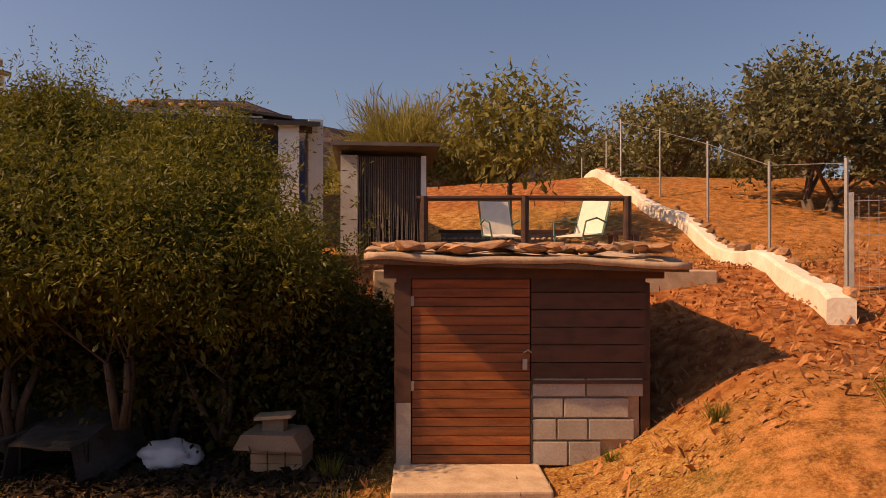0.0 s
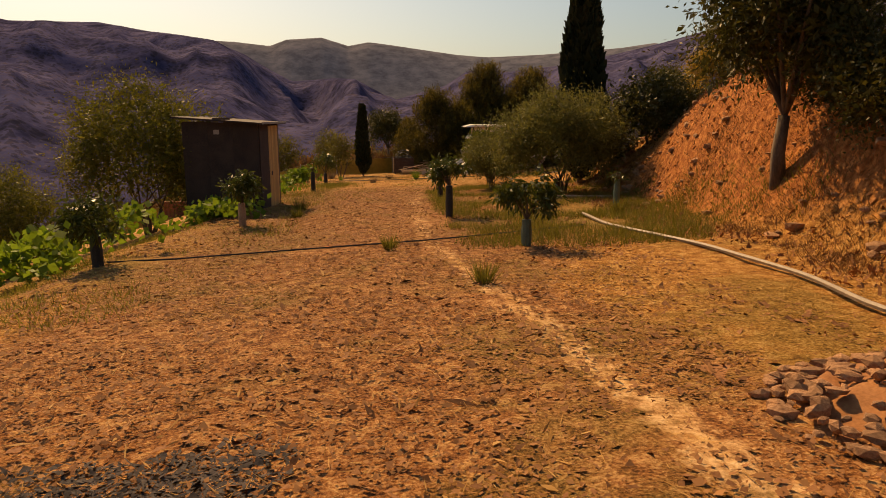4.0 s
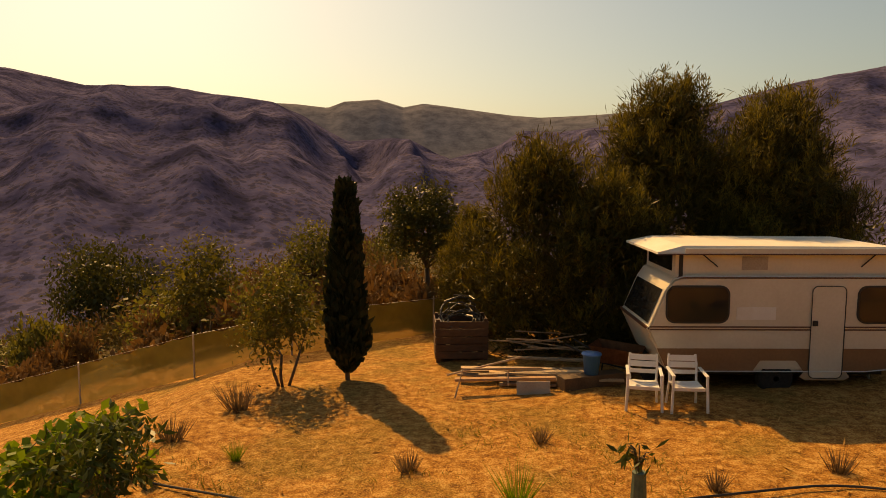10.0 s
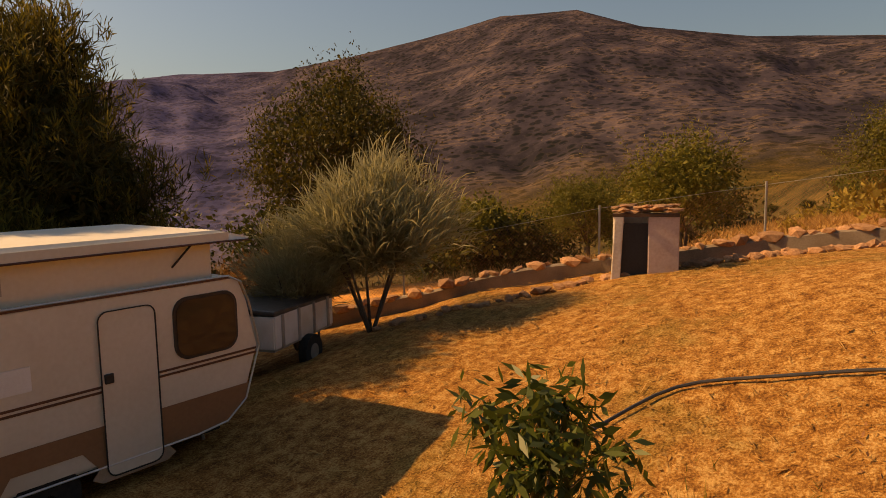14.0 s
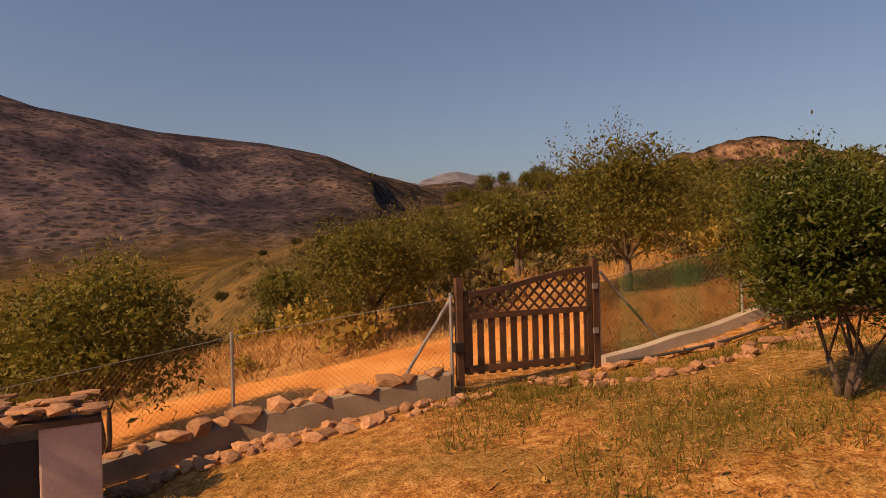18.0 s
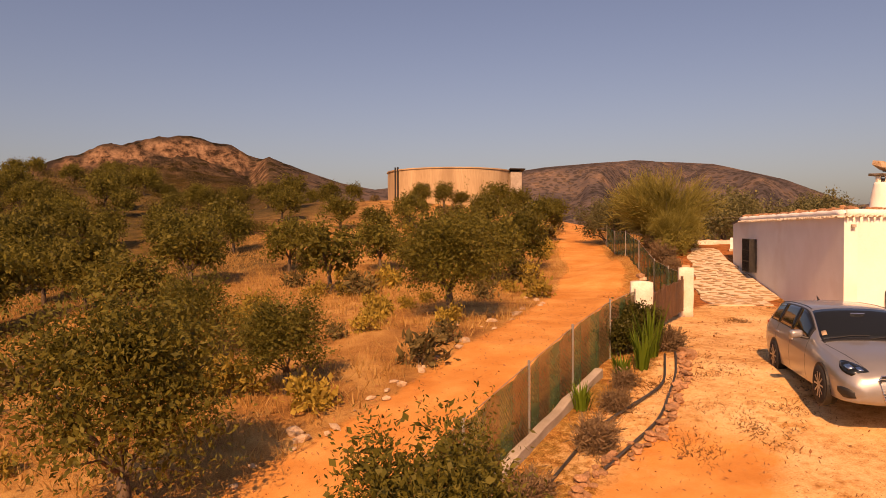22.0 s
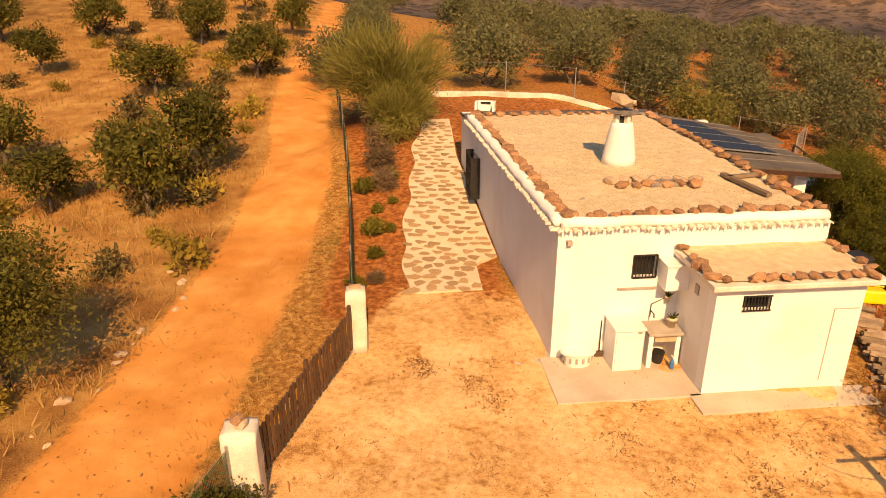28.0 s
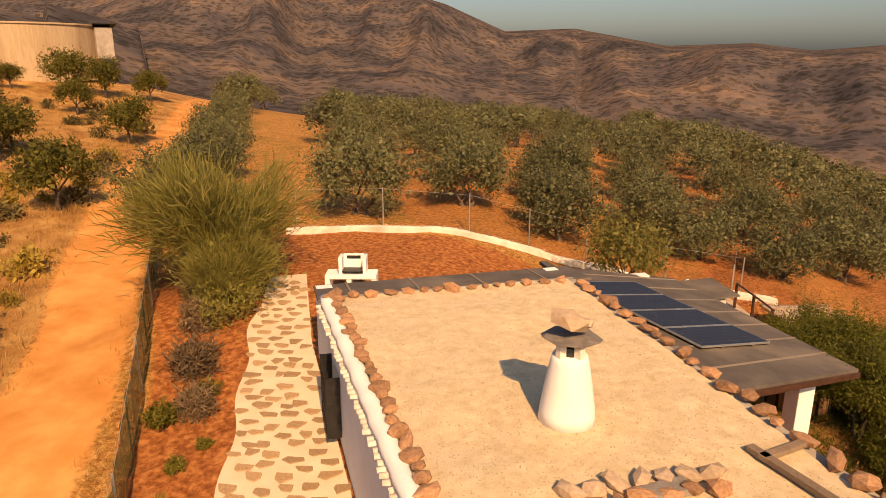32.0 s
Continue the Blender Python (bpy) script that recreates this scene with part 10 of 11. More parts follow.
yl = grow("almond_tree", "yellowing young almond tree beside the pump house", "almond tree", 35, 1.5, 1.5, 1.4, 1.9, 0.7, 120, 55, 0.4, (0.08, 0.02), leafy("yellowing_leaf", (0.08, 0.08, 0.012), (0.24, 0.2, 0.04)), 3, 0.09, 0.2, group="almond trees", shoots=8, shell=0.3)
stand(yl, 17.7, 30.1, 0, 0.8)
again(a2, 14.5, 50, 100, 1.3)
again(a1, 25.5, 36.0, 10, 1.05)
again(bb, 31.5, 34.6, 20, 2.0)
for x, y, s in ((172, 36, 1.0), (175, 44, 0.8), (160, 58, 1.0), (178, -8, 1.0), (150, 30, 0.9), (140, 48, 1.0), (165, 20, 0.9)):
    again(bb, x, y, 40, s)
# brush along the far side of the track and up the near hill
r6 = random.Random(61)
for k in range(46):
    az, d = radians(r6.uniform(-112, -66)), r6.uniform(19, 75)
    x, y = 12.8 - d * math.sin(az), 27.0 + d * math.cos(az)
    if x > float(road_centre(y)) + 2.5:
        again(sc if k % 3 else bb, x, y, r6.uniform(0, 360), r6.uniform(0.45, 0.8) * (1 + d / 110))
again(bb, 25.9, 39.4, 60, 1.9, 1.6)
again(bb, 19.5, 44.5, 120, 2.0)
again(bb, 13.0, 46.0, 220, 2.2)
again(bb, -19.2, 57.8, 40, 2.3, 3.0)

# --- terrace tree, willow-like; shrubs about the yard
tt = grow("tree", "small airy tree with drooping yellow-green leaves", "tree", 41, 1.25, 1.25, 0.95, 2.0, 1.0, 80, 34, 0.36, (0.1, 0.02), L_YELLOW, 1, 0.06, 0.7, group="terrace trees", shell=0.3)
stand(tt, 12.6, -15.7, 0, 1.15)
ym = stand(wispy("mimosa_bush", "feathery yellow-green bush by the boundary wall", "bush", 5, 3.4, 3.9, 11000, L_YELLOW, 0.2, 0.016, "feathery bushes"), 24.6, -10.4)
again(ym, 26.4, -13.0, 90, 0.7)
again(ym, 23.9, -8.7, 210, 0.5, 0.62)
mb = grow("bush", "dense yellow-green bush below the feathery one", "bush", 47, 1.3, 1.3, 0.95, 0.95, 0.3, 80, 34, 0.34, (0.11, 0.02), L_YELLOW, 4, 0.05, -0.2, 0.4, group="feathery bushes", shell=0.35, low=-0.9)
stand(mb, 24.2, -9.8, 0, 1.1)
again(mb, 25.2, -11.4, 70, 1.2)
again(mb, 23.7, -8.4, 150, 0.7)
lav = grow("lavender", "dry grey lavender bush in the flower bed", "bush", 43, 0.42, 0.42, 0.3, 0.3, 0.1, 44, 40, 0.16, (0.09, 0.01), L_DRY, 4, 0.02, 0.0, 0.7, group="dry bed shrubs", shell=0.3)
stand(lav, 23.4, -6.0, 0, 1.3)
for x, y, s in ((24.3, -8.0, 1.2), (22.6, -4.6, 1.0), (25.2, -9.6, 1.1), (17.6, 14.0, 0.6), (17.9, 12.9, 0.55), (17.3, 15.6, 0.8), (17.9, 10.1, 0.8), (17.4, 17.6, 0.8), (20.3, 1.2, 0.5), (24.0, -11.8, 1.0)):
    again(lav, x, y, rng.uniform(0, 360), s)
gb = grow("bush", "small yellow-green plant in the flower bed", "bush", 44, 0.36, 0.3, 0.27, 0.26, 0.08, 26, 26, 0.11, (0.075, 0.016), L_GRASS, 3, 0.02, 0.0, 0.5, group="bed plants", shell=0.3, lobes=5, shoots=4)
stand(gb, 21.6, -1.5, 0, 1.0)
for x, y, s in ((21.0, -0.2, 0.7), (23.1, -4.1, 1.0), (22.1, -2.9, 0.6), (20.6, 1.8, 0.8), (21.9, -3.6, 0.5), (21.2, -1.9, 0.5), (22.6, -5.2, 0.8)):
    again(gb, x, y, rng.uniform(0, 360), s)
hedge = grow("climber", "dark green climbing bush over the gate pillar and fence", "climber", 45, 0.75, 0.75, 0.6, 0.75, 0.3, 90, 60, 0.24, (0.06, 0.028), L_DARK, 3, 0.03, 0.1, group="climbers", shoots=5, shell=0.3)
stand(hedge, 18.75, 10.2, 0, 0.75)
again(hedge, 18.8, 11.0, 80, 0.55)
ev = grow("evergreen_bush", "dark evergreen bush with upright leafy shoots", "bush", 46, 0.95, 0.95, 1.65, 1.75, 0.5, 230, 95, 0.19, (0.05, 0.013), L_AVOCADO, 3, 0.07, -0.4, 0.6, group="evergreen bushes", shell=0.4, lobes=14)
stand(ev, 13.5, 22.4, 0, 0.95).scale.z = 0.72


def iris(x, y, s, seed):
    rng = np.random.default_rng(seed)
    t = thing("iris_clump", "clump of tall sword-shaped green leaves", "iris", pose(x, y, gz(x, y)), "iris clumps")
    v, f = [], []
    for k in range(46):
        a, r = rng.uniform(0, 6.28), rng.uniform(0, 0.16)
        b = np.array([r * math.cos(a), r * math.sin(a), 0.0])
        lean, L = rng.uniform(0.05, 0.35), s * rng.uniform(0.6, 1.1)
        d = np.array([math.cos(a) * lean, math.sin(a) * lean, 1.0])
        w = np.array([-math.sin(a), math.cos(a), 0]) * 0.022
        i = len(v)
        v += [b - w, b + w, b + d * L * 0.6 + w * 0.8, b + d * L * 0.6 - w * 0.8, b + d * L + np.array([math.cos(a), math.sin(a), 0]) * 0.06, b + d * L + np.array([math.cos(a), math.sin(a), 0]) * 0.06 + w * 0.1]
        f += [(i, i + 1, i + 2, i + 3), (i + 3, i + 2, i + 5, i + 4)]
    put("foliage", np_mesh("foliage", v, f), L_VINE, t)


iris(18.05, 11.0, 1.15, 1)
iris(17.95, 11.8, 0.95, 2)
iris(18.1, 12.5, 0.55, 3)
iris(18.2, 14.2, 0.5, 4)

# --- olive grove beyond the white wall
go = []
for k in range(5):
    near = k > 2
    go.append(grow("olive_tree", "rounded grey-green olive tree in the grove", "olive tree", 60 + k, 2.0, 1.95, 1.6, 1.85, 0.7, 130 if near else 70, 36 if near else 17, 0.32, (0.085, 0.027) if near else (0.13, 0.046), L_OLIVE, 2, 0.17, 0.0, 0.2, group="olive grove", shell=0.45, limbs=7, lobes=10))
spots = []
# one row along the track, a bare lane, then the rows of the grove
for k in range(12):
    y = -21.0 - 5.2 * k
    spots.append((float(road_centre(y)) - 4.2 + rng.uniform(-0.3, 0.3), y, k < 4))
for j in range(16):
    for i in range(15):
        y = -22.6 - j * 5.6 - i * 0.35
        x = float(road_centre(y)) - 12.6 - i * 5.3 - (1.8 if i > 1 else 0.0) - 0.05 * (-y - 20) + (2.2 if j % 2 and i > 1 else 0.0)
        if math.hypot(x - 9, y - 10) < 118 and x > -40 and not (y > -26.5 and x < 25):
            spots.append((x + rng.uniform(-0.6, 0.6), y + rng.uniform(-0.6, 0.6), j < 3 and x < 36))
used = set()
for n, (x, y, near) in enumerate(spots):
    k = 3 + n % 2 if near else n % 3
    s = rng.uniform(1.0, 1.36)
    if k not in used:
        used.add(k)
        stand(go[k], x, y, rng.uniform(0, 360), 1.0)
    else:
        again(go[k], x, y, rng.uniform(0, 360), s, s * rng.uniform(0.82, 1.0))

for x, y, rz, s in ((23.4, -19.9, 120, 1.2), (19.2, -23.2, 300, 1.15), (14.9, -22.0, 200, 1.15), (10.4, -26.6, 80, 1.15), (8.4, -24.6, 40, 1.0), (5.0, -23.4, 10, 0.95), (1.4, -26.5, 150, 1.1), (5.6, -28.6, 260, 1.1), (-2.6, -30.5, 30, 1.15), (30.9, -17.8, 330, 1.15), (15.4, -27.4, 20, 1.1)):
    again(go[3 + (x > 12)], x, y, rz, s * 1.08, s).location.z -= 0.55


def mesh_panel():
    """Welded wire panel at the low end of the white wall."""
    x, y = 7.9, -20.25
    p = thing("wire_panel", "grey welded wire fence panel on a steel post", "fence panel", pose(x, y, gz(x, y), 0, 0, -104))
    part("post", boxed((0, 0, 0.5), (0.06, 0.06, 1.4), (0, 0, 0), 0.005), METAL_GREY, p)
    for k in range(26):
        part("wire", tubed([(0.08 + k * 0.1, 0, 0.02), (0.08 + k * 0.1, 0, 1.16)], 0.004, seg=4), METAL_GREY, p)
    for z in (0.1, 0.3, 0.5, 0.7, 0.9, 1.1):
        part("rail", tubed([(0, 0, z), (2.65, 0, z)], 0.006, seg=4), METAL_GREY, p)


mesh_panel()

# ---------------------------------------------------------------- grass, straw, chips and stones on the ground
def blades(name, label, pts, h, w, per, material, seed, lean=0.5, spread=0.08, cat="grass"):
    rng = np.random.default_rng(seed)
    pts = np.asarray(pts, float)
    n = len(pts) * per
    p = np.repeat(pts, per, 0) + rng.normal(size=(n, 2)) * spread
    z = height(p[:, 0], p[:, 1])
    b = np.stack([p[:, 0], p[:, 1], z - 0.02], 1)
    d = rng.normal(size=(n, 3)) * lean
    d[:, 2] = 1
    d /= np.linalg.norm(d, axis=1, keepdims=True)
    s = np.cross(d, rng.normal(size=(n, 3)))
    s /= np.linalg.norm(s, axis=1, keepdims=True)
    L, W = (h * rng.uniform(0.4, 1.3, n))[:, None], (w * rng.uniform(0.6, 1.3, n))[:, None]
    v = np.stack([b - s * W, b + s * W, b + d * L], 1).reshape(-1, 3)
    ob = put(name, np_mesh(name, v, np.arange(3 * n).reshape(-1, 3)), material)
    return tagged(ob, label, cat, kind="stuff")


def chips(name, label, pts, size, material, seed, thick=0.3, cat="mulch", slim=0.4):
    """Flat broken bits lying about, each a bent sliver."""
    rng = np.random.default_rng(seed)
    n = len(pts)
    z = height(pts[:, 0], pts[:, 1])
    c = np.stack([pts[:, 0], pts[:, 1], z + size * 0.12 + 0.02], 1)
    a = rng.uniform(0, 2 * np.pi, n)
    d = np.stack([np.cos(a), np.sin(a), rng.normal(size=n) * thick], 1)
    s = np.stack([-np.sin(a), np.cos(a), rng.normal(size=n) * thick], 1)
    L, W = (size * rng.lognormal(0, 0.5, n))[:, None], (size * slim * rng.lognormal(0, 0.5, n))[:, None]
    up = np.array([0, 0, 1.0]) * W * 0.5
    v = np.stack([c - d * L, c + s * W + up, c + d * L, c - s * W - up * 0.3], 1).reshape(-1, 3)
    ob = put(name, np_mesh(name, v, np.arange(4 * n).reshape(-1, 4)), material)
    return tagged(ob, label, cat, kind="stuff")


def scatter(seed, n, x0, x1, y0, y1, keep=None):
    rng = np.random.default_rng(seed)
    p = np.stack([rng.uniform(x0, x1, n), rng.uniform(y0, y1, n)], 1)
    if keep is not None:
        p = p[rng.random(len(p)) < keep(p[:, 0], p[:, 1])]
    return p


def patchy(x, y, s=0.6, lo=0.35, hi=0.65, seed=0.0):
    q = np.sin(x * s * 1.7 + 1.7 * np.sin(y * s * 0.9 + seed)) * np.sin(y * s * 1.3 + 1.3 * np.sin(x * s * 1.1 - seed)) * 0.5 + 0.5
    return sst(lo, hi, q)


open_field = lambda x, y: sst(-6.5, -4, x) * sst(6.4, 3.5, x)
chips("mulch_chips", "scattered reddish mulch chips and clods", scatter(1, 110000, -6, 4.5, -12, 22, lambda x, y: sst(-6, -4, x) * sst(4.0, 1.5, x + 0.8 * np.sin(y))), 0.016, L_CHIP, 1, 0.12, "mulch", 0.8)
for cx, cy, rr, k in ((-1.75, -3.6, 0.9, 2600), (0.45, -5.4, 0.6, 700)):
    q = np.random.default_rng(k).normal(size=(k, 2)) * np.array([rr * 0.55, rr * 0.34])
    q = q[np.hypot(q[:, 0] / rr, q[:, 1] / (rr * 0.65)) < 1.0 + 0.3 * np.sin(3 * np.arctan2(q[:, 1], q[:, 0]) + k)]
    chips("ash_patch", "flat dark patch of old bonfire ash", q + np.array([cx, cy]), 0.02, ASH, k, 0.2, "ash", 0.6)
chips("soil_clods", "broken clods of dry reddish soil", scatter(2, 20000, -5.5, 3.5, -12, 20, open_field), 0.024, CLOD, 2, 0.2, "soil", 0.8)
chips("straw_litter", "pale straw litter lying on the field", scatter(3, 100000, -6, 16, -16, 33, lambda x, y: np.where(y > 18, 1.0, 0.35 * sst(6.5, 4.5, x))), 0.05, L_STRAW, 3, 0.2, "straw", 0.1)
chips("bank_stones", "small loose stones on the red bank", scatter(4, 16000, 4.5, 9, -8, 19, lambda x, y: 0.9), 0.03, CLOD, 4, 0.8, "stones")
chips("slope_stones", "small loose stones on the store's slope", scatter(14, 12000, 4, 12, -24, -15, lambda x, y: 0.9), 0.026, CLOD, 5, 0.8, "stones")
chips("road_gravel", "fine gravel and straw on the yard and track", scatter(5, 16000, 8.5, 24, -2, 26, lambda x, y: 0.8), 0.022, CLOD, 6, 0.5, "gravel")
blades("green_grass", "short green grass under the olives", scatter(6, 9500, 0.6, 6.8, 4, 20, lambda x, y: patchy(x, y, 0.9, 0.25, 0.6)), 0.2, 0.007, 7, L_GRASS, 6)
blades("green_grass", "green weeds beside the lower gate", scatter(7, 1900, 12.5, 17, 19.5, 26, lambda x, y: patchy(x, y, 0.8, 0.3, 0.6)), 0.15, 0.007, 7, L_GRASS, 7)
blades("green_grass", "green grass along the shed and vines", scatter(8, 2600, -7, -2.8, 0, 22, lambda x, y: patchy(x, y, 0.8, 0.4, 0.7)), 0.16, 0.006, 7, L_GRASS, 8)
# near-black leaf chips added to darken the shaded ground below the shrubs
chips("leaf_litter", "dark leaf chips added for the deep shade under the shrubs", scatter(24, 20000, 3.5, 7.2, -15.2, -9.6, lambda x, y: sst(3.6, 4.4, x) * sst(-9.6, -10.6, y)), 0.046, leafy("shade_leaf", (0.018, 0.012, 0.007), (0.06, 0.037, 0.02), 0.05, 0.9), 24, 0.4, "leaf litter")
blades("green_grass", "sparse grass before the store", scatter(9, 900, 2.5, 5, -16, -8, lambda x, y: patchy(x, y, 1.1, 0.4, 0.7)), 0.15, 0.006, 8, L_GRASS, 9)
blades("dry_grass", "dry golden stubble over the field", scatter(10, 30000, -6.5, 16, -18, 34, lambda x, y: np.where(y > 17, 0.8, 0.3) * sst(17, 15, x)), 0.09, 0.004, 4, L_STRAW, 10, 1.3)
blades("green_grass", "green weeds round the young avocado", np.random.default_rng(15).normal(size=(420, 2)) * np.array([0.8, 0.6]) + np.array([6.4, 26.9]), 0.17, 0.007, 7, L_GRASS, 15)
blades("bank_grass", "dry brown grass and weeds on the bank", scatter(16, 9500, 5.0, 8.6, -8, 14, lambda x, y: patchy(x, y, 1.0, 0.3, 0.7, 2.0)), 0.16, 0.006, 6, L_SCRUB, 16, 0.7, 0.12)
grit_rng = np.random.default_rng(33)
gx, gy = grit_rng.uniform(0.35, 5.3, 9000), grit_rng.uniform(0.5, 10.3, 9000)


def roof_gravel():
    """Loose gravel strewn over the flat roof."""
    n = len(gx)
    a, r = grit_rng.uniform(0, 6.28, n), grit_rng.uniform(0.008, 0.02, n)
    up = [3.13 + 0.05 * noise.noise(Vector((x, y, 3.13)) * 0.8) + 0.02 * noise.noise(Vector((x, y, 3.13)) * 4) for x, y in zip(gx, gy)]
    c = np.stack([gx - 0.047 * gy * np.clip(1 - gx / 5.75, 0, 1), gy, np.array(up) - 0.004], 1)
    ring = [np.stack([c[:, 0] + r * np.cos(a + q), c[:, 1] + r * np.sin(a + q), c[:, 2]], 1) for q in (0, 2.1, 4.2)]
    top = c + np.stack([0 * r, 0 * r, r * 1.1], 1)
    v = np.stack(ring + [top], 1).reshape(-1, 3)
    k = np.arange(n)[:, None] * 4
    f = np.concatenate([k + np.array([[0, 1, 3]]), k + np.array([[1, 2, 3]]), k + np.array([[2, 0, 3]])])
    ob = put("roof_grit", np_mesh("roof_grit", v, f), PALE_STONE)
    ob.matrix_world = HOUSE
    tagged(ob, "loose pale gravel strewn over the flat roof", "gravel", kind="stuff")


roof_gravel()
blades("lawn", "short green lawn behind the house", scatter(25, 5200, 5.8, 9.4, -12, -3.4, lambda x, y: 0.9), 0.1, 0.008, 8, leafy("lawn_blade", (0.03, 0.06, 0.008), (0.12, 0.17, 0.025), 0.4), 25, 0.7, 0.08)
hill = lambda x, y: (1 - road_mask(x, y)) * (x > road_centre(y) + 1.3)
blades("dry_grass", "tall dry grass on the hillside beyond the track", scatter(11, 44000, 19, 62, -50, 42, lambda x, y: hill(x, y) * (0.3 + 0.7 * patchy(x, y, 0.35, 0.3, 0.6))), 0.32, 0.016, 5, L_HAY, 11, 0.5, 0.18)
blades("dry_grass", "dry grass strip between fence and track", scatter(12, 5000, 17.3, 30, -16, 36, lambda x, y: (x < road_centre(y) - 1.15) * (x > road_centre(y) - 2.1) * 1.0), 0.26, 0.008, 6, L_HAY, 12, 0.5, 0.1)
blades("yard_weeds", "dry weeds in patches on the yard", scatter(13, 11000, 9, 18, -1, 16, lambda x, y: patchy(x, y, 1.5, 0.62, 0.9)), 0.08, 0.01, 8, L_SCRUB, 13, 1.2, 0.12)
blades("yard_weeds", "small greenish weed tufts dotted over the yard", scatter(17, 420, 9.5, 18, 0, 14, lambda x, y: patchy(x, y, 1.1, 0.4, 0.75, 1.0)), 0.09, 0.008, 26, L_DRY, 17, 1.2, 0.09)

blades("green_grass", "thin green weeds scattered over the middle of the field", scatter(18, 1500, -3, 2.6, 15, 31, lambda x, y: patchy(x, y, 0.7, 0.45, 0.75, 0.5)), 0.12, 0.006, 8, L_GRASS, 18, 0.8, 0.1)
blades("green_grass", "green grass round the young tree by the vines", np.random.default_rng(26).normal(size=(520, 2)) * np.array([0.7, 0.8]) + np.array([-3.6, 24.4]), 0.16, 0.007, 8, L_GRASS, 26)
blades("green_grass", "green weeds along the field's edge by the vines", scatter(19, 900, -5.4, -3.0, 16, 31, lambda x, y: patchy(x, y, 0.9, 0.3, 0.6, 1.5)), 0.16, 0.007, 8, L_GRASS, 19, 0.7, 0.1)

# --- single weeds and tussocks
def tussock(seed, h, material, name="weed_tussock", label="dry upright weed tussock on the straw"):
    rng = np.random.default_rng(seed)
    n = 130
    a, r = rng.uniform(0, 6.28, n), rng.uniform(0, 0.1, n)
    b = np.stack([r * np.cos(a), r * np.sin(a), np.zeros(n)], 1)
    d = np.stack([np.cos(a) * rng.uniform(0.1, 0.8, n), np.sin(a) * rng.uniform(0.1, 0.8, n), np.ones(n)], 1)
    d /= np.linalg.norm(d, axis=1, keepdims=True)
    s = np.cross(d, rng.normal(size=(n, 3)))
    s /= np.linalg.norm(s, axis=1, keepdims=True)
    L = (h * rng.uniform(0.5, 1.2, n))[:, None]
    v = np.stack([b - s * 0.006, b + s * 0.006, b + d * L * 0.6 + s * 0.005, b + d * L], 1).reshape(-1, 3)
    t = thing(name, label, "weed", None, "weeds")
    put("tuft", np_mesh("tuft", v, np.arange(4 * n).reshape(-1, 4)), material, t)
    return t


w1 = stand(tussock(1, 0.55, L_VINE, "weed_tussock", "tall yellow-green weed on the straw"), 0.45, 27.4)
w2 = stand(tussock(2, 0.38, L_DRY), 1.2, 24.8)
w3 = stand(tussock(3, 0.3, L_GRASS, "weed_tussock", "small green weed tuft on the field"), 3.9, 26.7)
for base, x, y, s in ((w2, -0.9, 28.6, 0.9), (w2, -1.6, 25.4, 1.0), (w2, 2.9, 27.8, 0.8), (w2, 3.9, 25.2, 1.4), (w2, 4.6, 28.2, 0.9), (w2, 1.0, 29.6, 0.8), (w3, 6.2, 25.8, 1.0), (w3, 5.2, 27.9, 0.8), (w2, -4.1, 31.6, 1.5), (w2, -4.6, 29.9, 1.2),
                      (w3, -0.6, 4.6, 1.0), (w3, 0.6, 1.4, 1.1), (w3, -0.3, -6.2, 0.6), (w3, 0.9, -6.9, 0.5), (w3, 3.2, 11.5, 1.2), (w3, 2.4, 8.2, 1.0), (w3, 4.6, 8.6, 1.3), (w3, -3.2, 12.6, 1.4), (w3, -3.0, 10.6, 1.0), (w1, -3.4, 29.2, 0.6), (w3, 4.9, -14.9, 0.8), (w3, 4.7, -18.2, 0.6), (w3, 3.9, -19.2, 1.0), (w1, 5.1, -17.4, 0.3)):
    again(base, x, y, rng.uniform(0, 360), s)
sb = grow("scrub_bush", "low dry thyme-like bush on the hillside", "bush", 71, 0.5, 0.5, 0.32, 0.3, 0.1, 26, 8, 0.2, (0.12, 0.03), leafy("thyme_leaf", (0.07, 0.055, 0.02), (0.2, 0.15, 0.06), 0.2, 0.8), 4, 0.02, 0.0, 0.5, group="hillside scrub", shell=0.3)
stand(sb, 22.9, 12.9, 0, 1.2)
r2 = random.Random(9)
for k in range(80):
    y = r2.uniform(-45, 34)
    x = float(road_centre(y)) + 1.9 + abs(r2.gauss(0, 1)) * 14
    again(sb, x, y, r2.uniform(0, 360), r2.uniform(0.55, 1.7))
gs = grow("scrub_bush", "low yellow-green shrub on the dry hillside", "bush", 73, 0.5, 0.5, 0.36, 0.34, 0.1, 30, 11, 0.19, (0.1, 0.028), L_FLOWER, 4, 0.02, 0.0, 0.5, group="hillside scrub", shell=0.3)
stand(gs, 23.2, 16.2, 0, 1.0)
for k in range(60):
    y = r2.uniform(-30, 30)
    again(gs, float(road_centre(y)) + 2.0 + abs(r2.gauss(0, 1)) * 7, y, r2.uniform(0, 360), r2.uniform(0.5, 1.4))
br = grow("scrub_bush", "orange-brown dry scrub bush below the field", "bush", 72, 0.9, 0.9, 0.55, 0.5, 0.15, 44, 10, 0.28, (0.16, 0.036), L_SCRUB, 4, 0.03, 0.0, 0.5, group="dry scrub below the field", shell=0.3)
stand(br, 14.6, 40.6, 0, 1.3)
far_brush = []
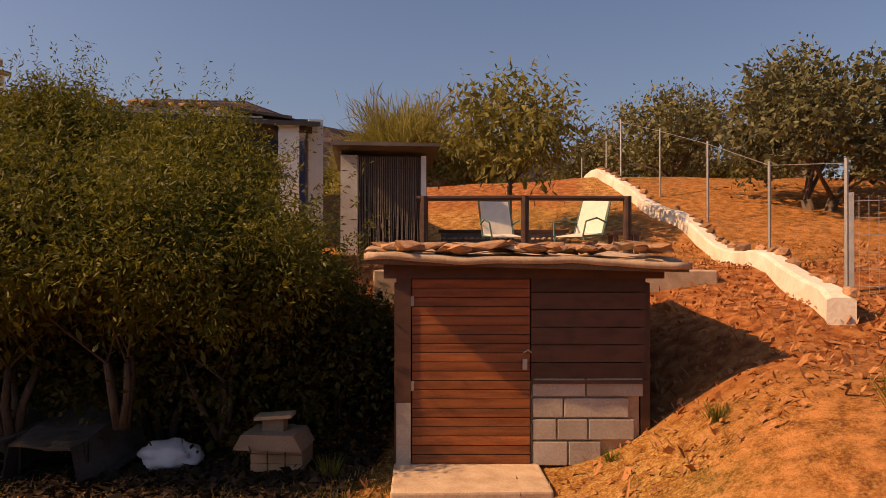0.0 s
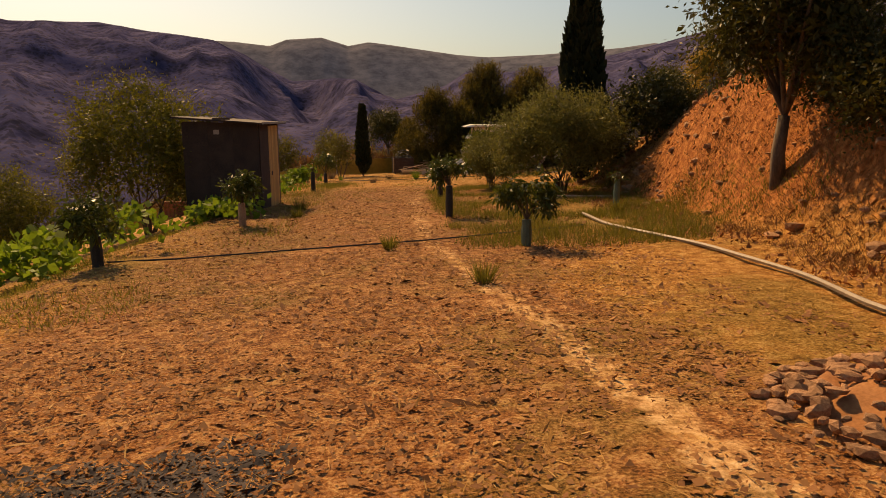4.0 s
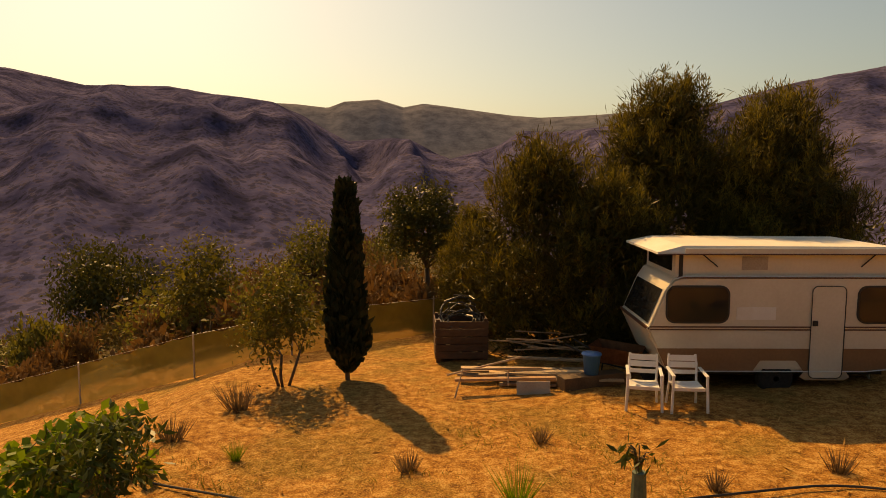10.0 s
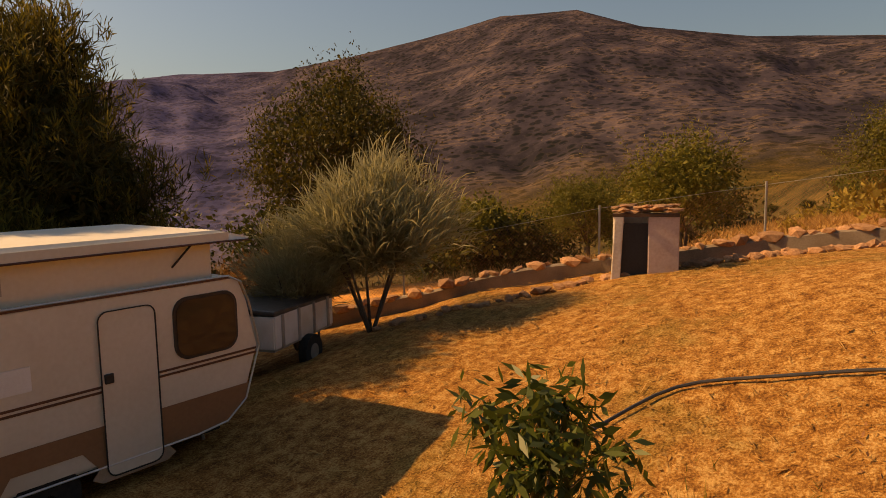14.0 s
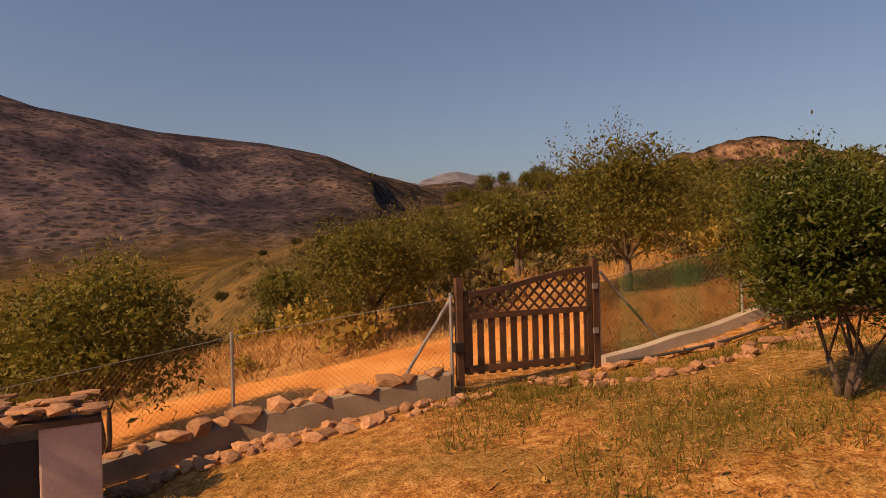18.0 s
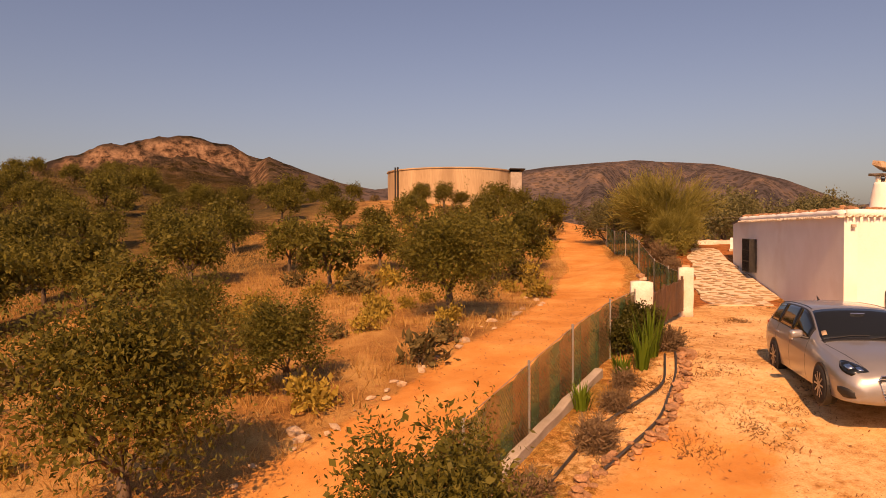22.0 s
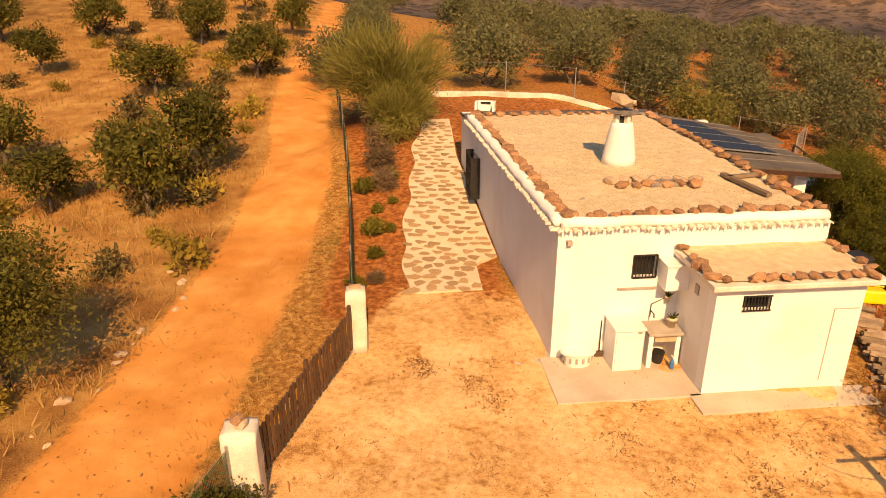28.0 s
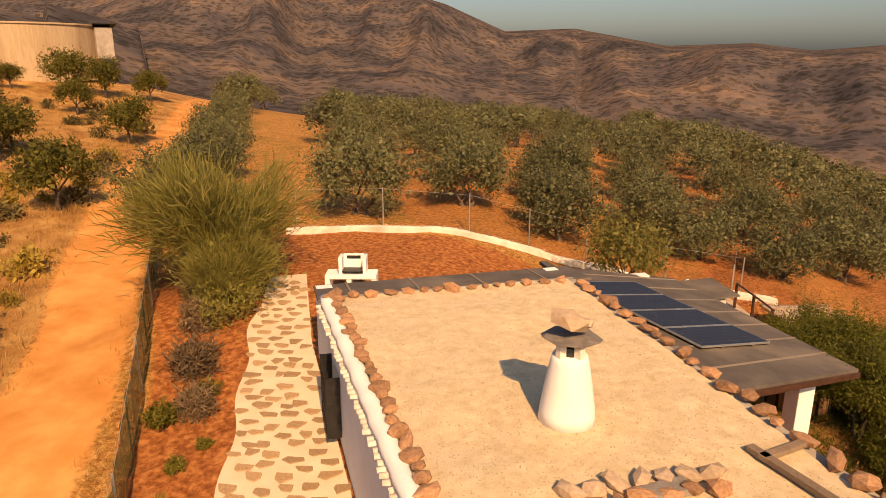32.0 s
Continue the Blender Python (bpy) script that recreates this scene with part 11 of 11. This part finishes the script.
for k in range(420):
    y = 40.5 + 85 * r2.random() ** 1.5
    x = r2.uniform(-0.75 * (y - 10), 18)
    if y < 47:
        again(br if k % 5 else sb, x, y, r2.uniform(0, 360), r2.uniform(0.8, 1.5), r2.uniform(0.8, 1.4))
    else:
        far_brush.append((x, y, r2.uniform(0.9, 1.9)))


def brush_cover(name, label, spots, material, seed):
    """Many low bushes far off, in one mesh."""
    rng = np.random.default_rng(seed)
    c, rad = [], []
    for x, y, s in spots:
        z = gz(x, y)
        for k in range(9):
            d = rng.normal(size=3)
            d /= np.linalg.norm(d)
            c.append((x + d[0] * 0.8 * s, y + d[1] * 0.8 * s, z + 0.3 * s + abs(d[2]) * 0.5 * s))
            rad.append(0.45 * s)
    v, f = leaf_mesh(c, np.array(rad), 26, 0.3, 0.09, rng, -0.2, 0.3)
    return tagged(put(name, np_mesh(name, v, f), material), label, "scrub", kind="stuff")


hill_brush = []
r7 = random.Random(19)
while len(hill_brush) < 620:
    az, d = radians(r7.uniform(-116, -46)), 58 + 95 * r7.random() ** 1.2
    x, y = CENTRE[0] - d * math.sin(az), CENTRE[1] + d * math.cos(az)
    if x > float(road_centre(y)) + 7:
        hill_brush.append((x, y, r7.uniform(0.4, 1.0) * (1 + d / 200)))
brush_cover("hill_scrub", "olive-brown brush covering the hill beyond the track", hill_brush, leafy("brush_leaf", (0.045, 0.036, 0.01), (0.15, 0.11, 0.032), 0.2, 0.8), 3)
brush_cover("far_scrub", "rust-brown scrub covering the slope below the field", far_brush[::2], L_SCRUB, 1)
brush_cover("far_scrub", "olive-brown scrub covering the slope below the field", far_brush[1::2], leafy("olive_scrub", (0.06, 0.045, 0.012), (0.2, 0.14, 0.04), 0.2, 0.8), 2)
rk = thing("boulders", "pale boulders on the track's bank", "boulders", pose(21.9, 13, 0))
for k in range(40):
    y = r2.uniform(2, 20)
    x = float(road_centre(y)) + 1.4 + abs(r2.gauss(0, 0.5))
    stone(rk, x - 21.9, y - 13, gz(x, y) + 0.02, r2.uniform(0.08, 0.32), r2, PALE)
heap = thing("soil_heap", "low heap of red soil and stones", "soil heap", pose(2.9, -3.2, gz(2.9, -3.2)))
bm = bmesh.new()
bmesh.ops.create_grid(bm, x_segments=26, y_segments=26, size=1.1)
for v in bm.verts:
    q = min(1.0, math.hypot(v.co.x, v.co.y) / 1.05)
    v.co.z = -0.06 + 0.26 * (1 - q * q) ** 1.3 + (0.16 * noise.noise(v.co * 3.5) + 0.12 * noise.noise(v.co * 9)) * (1 - q)
part("mound", bm, CLOD, heap, smooth=True)
for k in range(290):
    a, q = r2.uniform(0, 6.28), r2.random() ** 0.55
    stone(heap, 1.1 * q * math.cos(a), 1.0 * q * math.sin(a), 0.25 * (1 - q * q) ** 1.3, r2.uniform(0.05, 0.17), r2)
rs = thing("bank_rubble", "rubble of broken red stones down the bank", "rubble", pose(7.2, 15, 0))
for k in range(300):
    x, y = r2.uniform(5.7, 9.2), r2.uniform(-1.5, 20)
    if y > 9 or r2.random() < 0.5:
        stone(rs, x - 7.2, y - 15, gz(x, y) + 0.03, r2.uniform(0.08, 0.3), r2)

# ---------------------------------------------------------------- far houses and poles
def far_house(x, y, w, d, h, rz):
    t = thing("far_house", "small white house far down the valley", "house", pose(x, y, gz(x, y) - 1, 0, 0, rz), "far houses")
    part("wall", boxed((0, 0, h / 2), (w, d, h + 1)), WHITE_WASH, t)
    part("roof", boxed((0, 0, h + 0.6), (w + 0.5, d + 0.5, 0.3)), BRICK, t)
    for k in range(3):
        part("window", boxed((w * (-0.3 + 0.3 * k), -d / 2 - 0.03, h * 0.6), (0.9, 0.08, 1.1)), METAL_DARK, t)


def village(cx, cy, n, spread, seed, turn):
    """A huddle of small houses down in the valley, one thing each."""
    rng = random.Random(seed)
    for k in range(n):
        x, y = cx + rng.gauss(0, spread), cy + rng.gauss(0, spread * 0.7)
        w, h = rng.uniform(7, 13), rng.choice((3.2, 3.4, 6.2, 6.4))
        t = thing("village_house", "small pale village house far down the valley", "house", pose(x, y, gz(x, y) - 1.5, 0, 0, turn + rng.uniform(-25, 25)), "houses of the far village")
        part("wall", boxed((0, 0, h / 2), (w, w * 0.65, h + 3)), WHITE_WASH if k % 3 else PINK_WASH, t)
        part("roof", prism([(-w / 2 - 0.3, 0), (w / 2 + 0.3, 0), (0, w * 0.14)], w * 0.7), BRICK, t).location = (0, -w * 0.35, h / 2 + h / 2 + 1.5)


village(-99, 722, 34, 24, 5, 10)
village(44, 826, 22, 26, 6, 5)
village(-290, 694, 7, 22, 7, 20)
village(-155, 637, 7, 20, 8, 20)
for x, y, w, rz in ((566, 258, 26, -60), (585, 268, 16, -60), (544, 374, 40, -50), (600, 432, 22, -55), (597, 495, 18, -50), (560, 330, 12, -60), (-217, 630, 14, 10), (-204, 513, 16, 10), (-140, -430, 10, 170), (-60, -520, 12, 170)):
    far_house(x, y, w, w * 0.6, 3.4, rz)
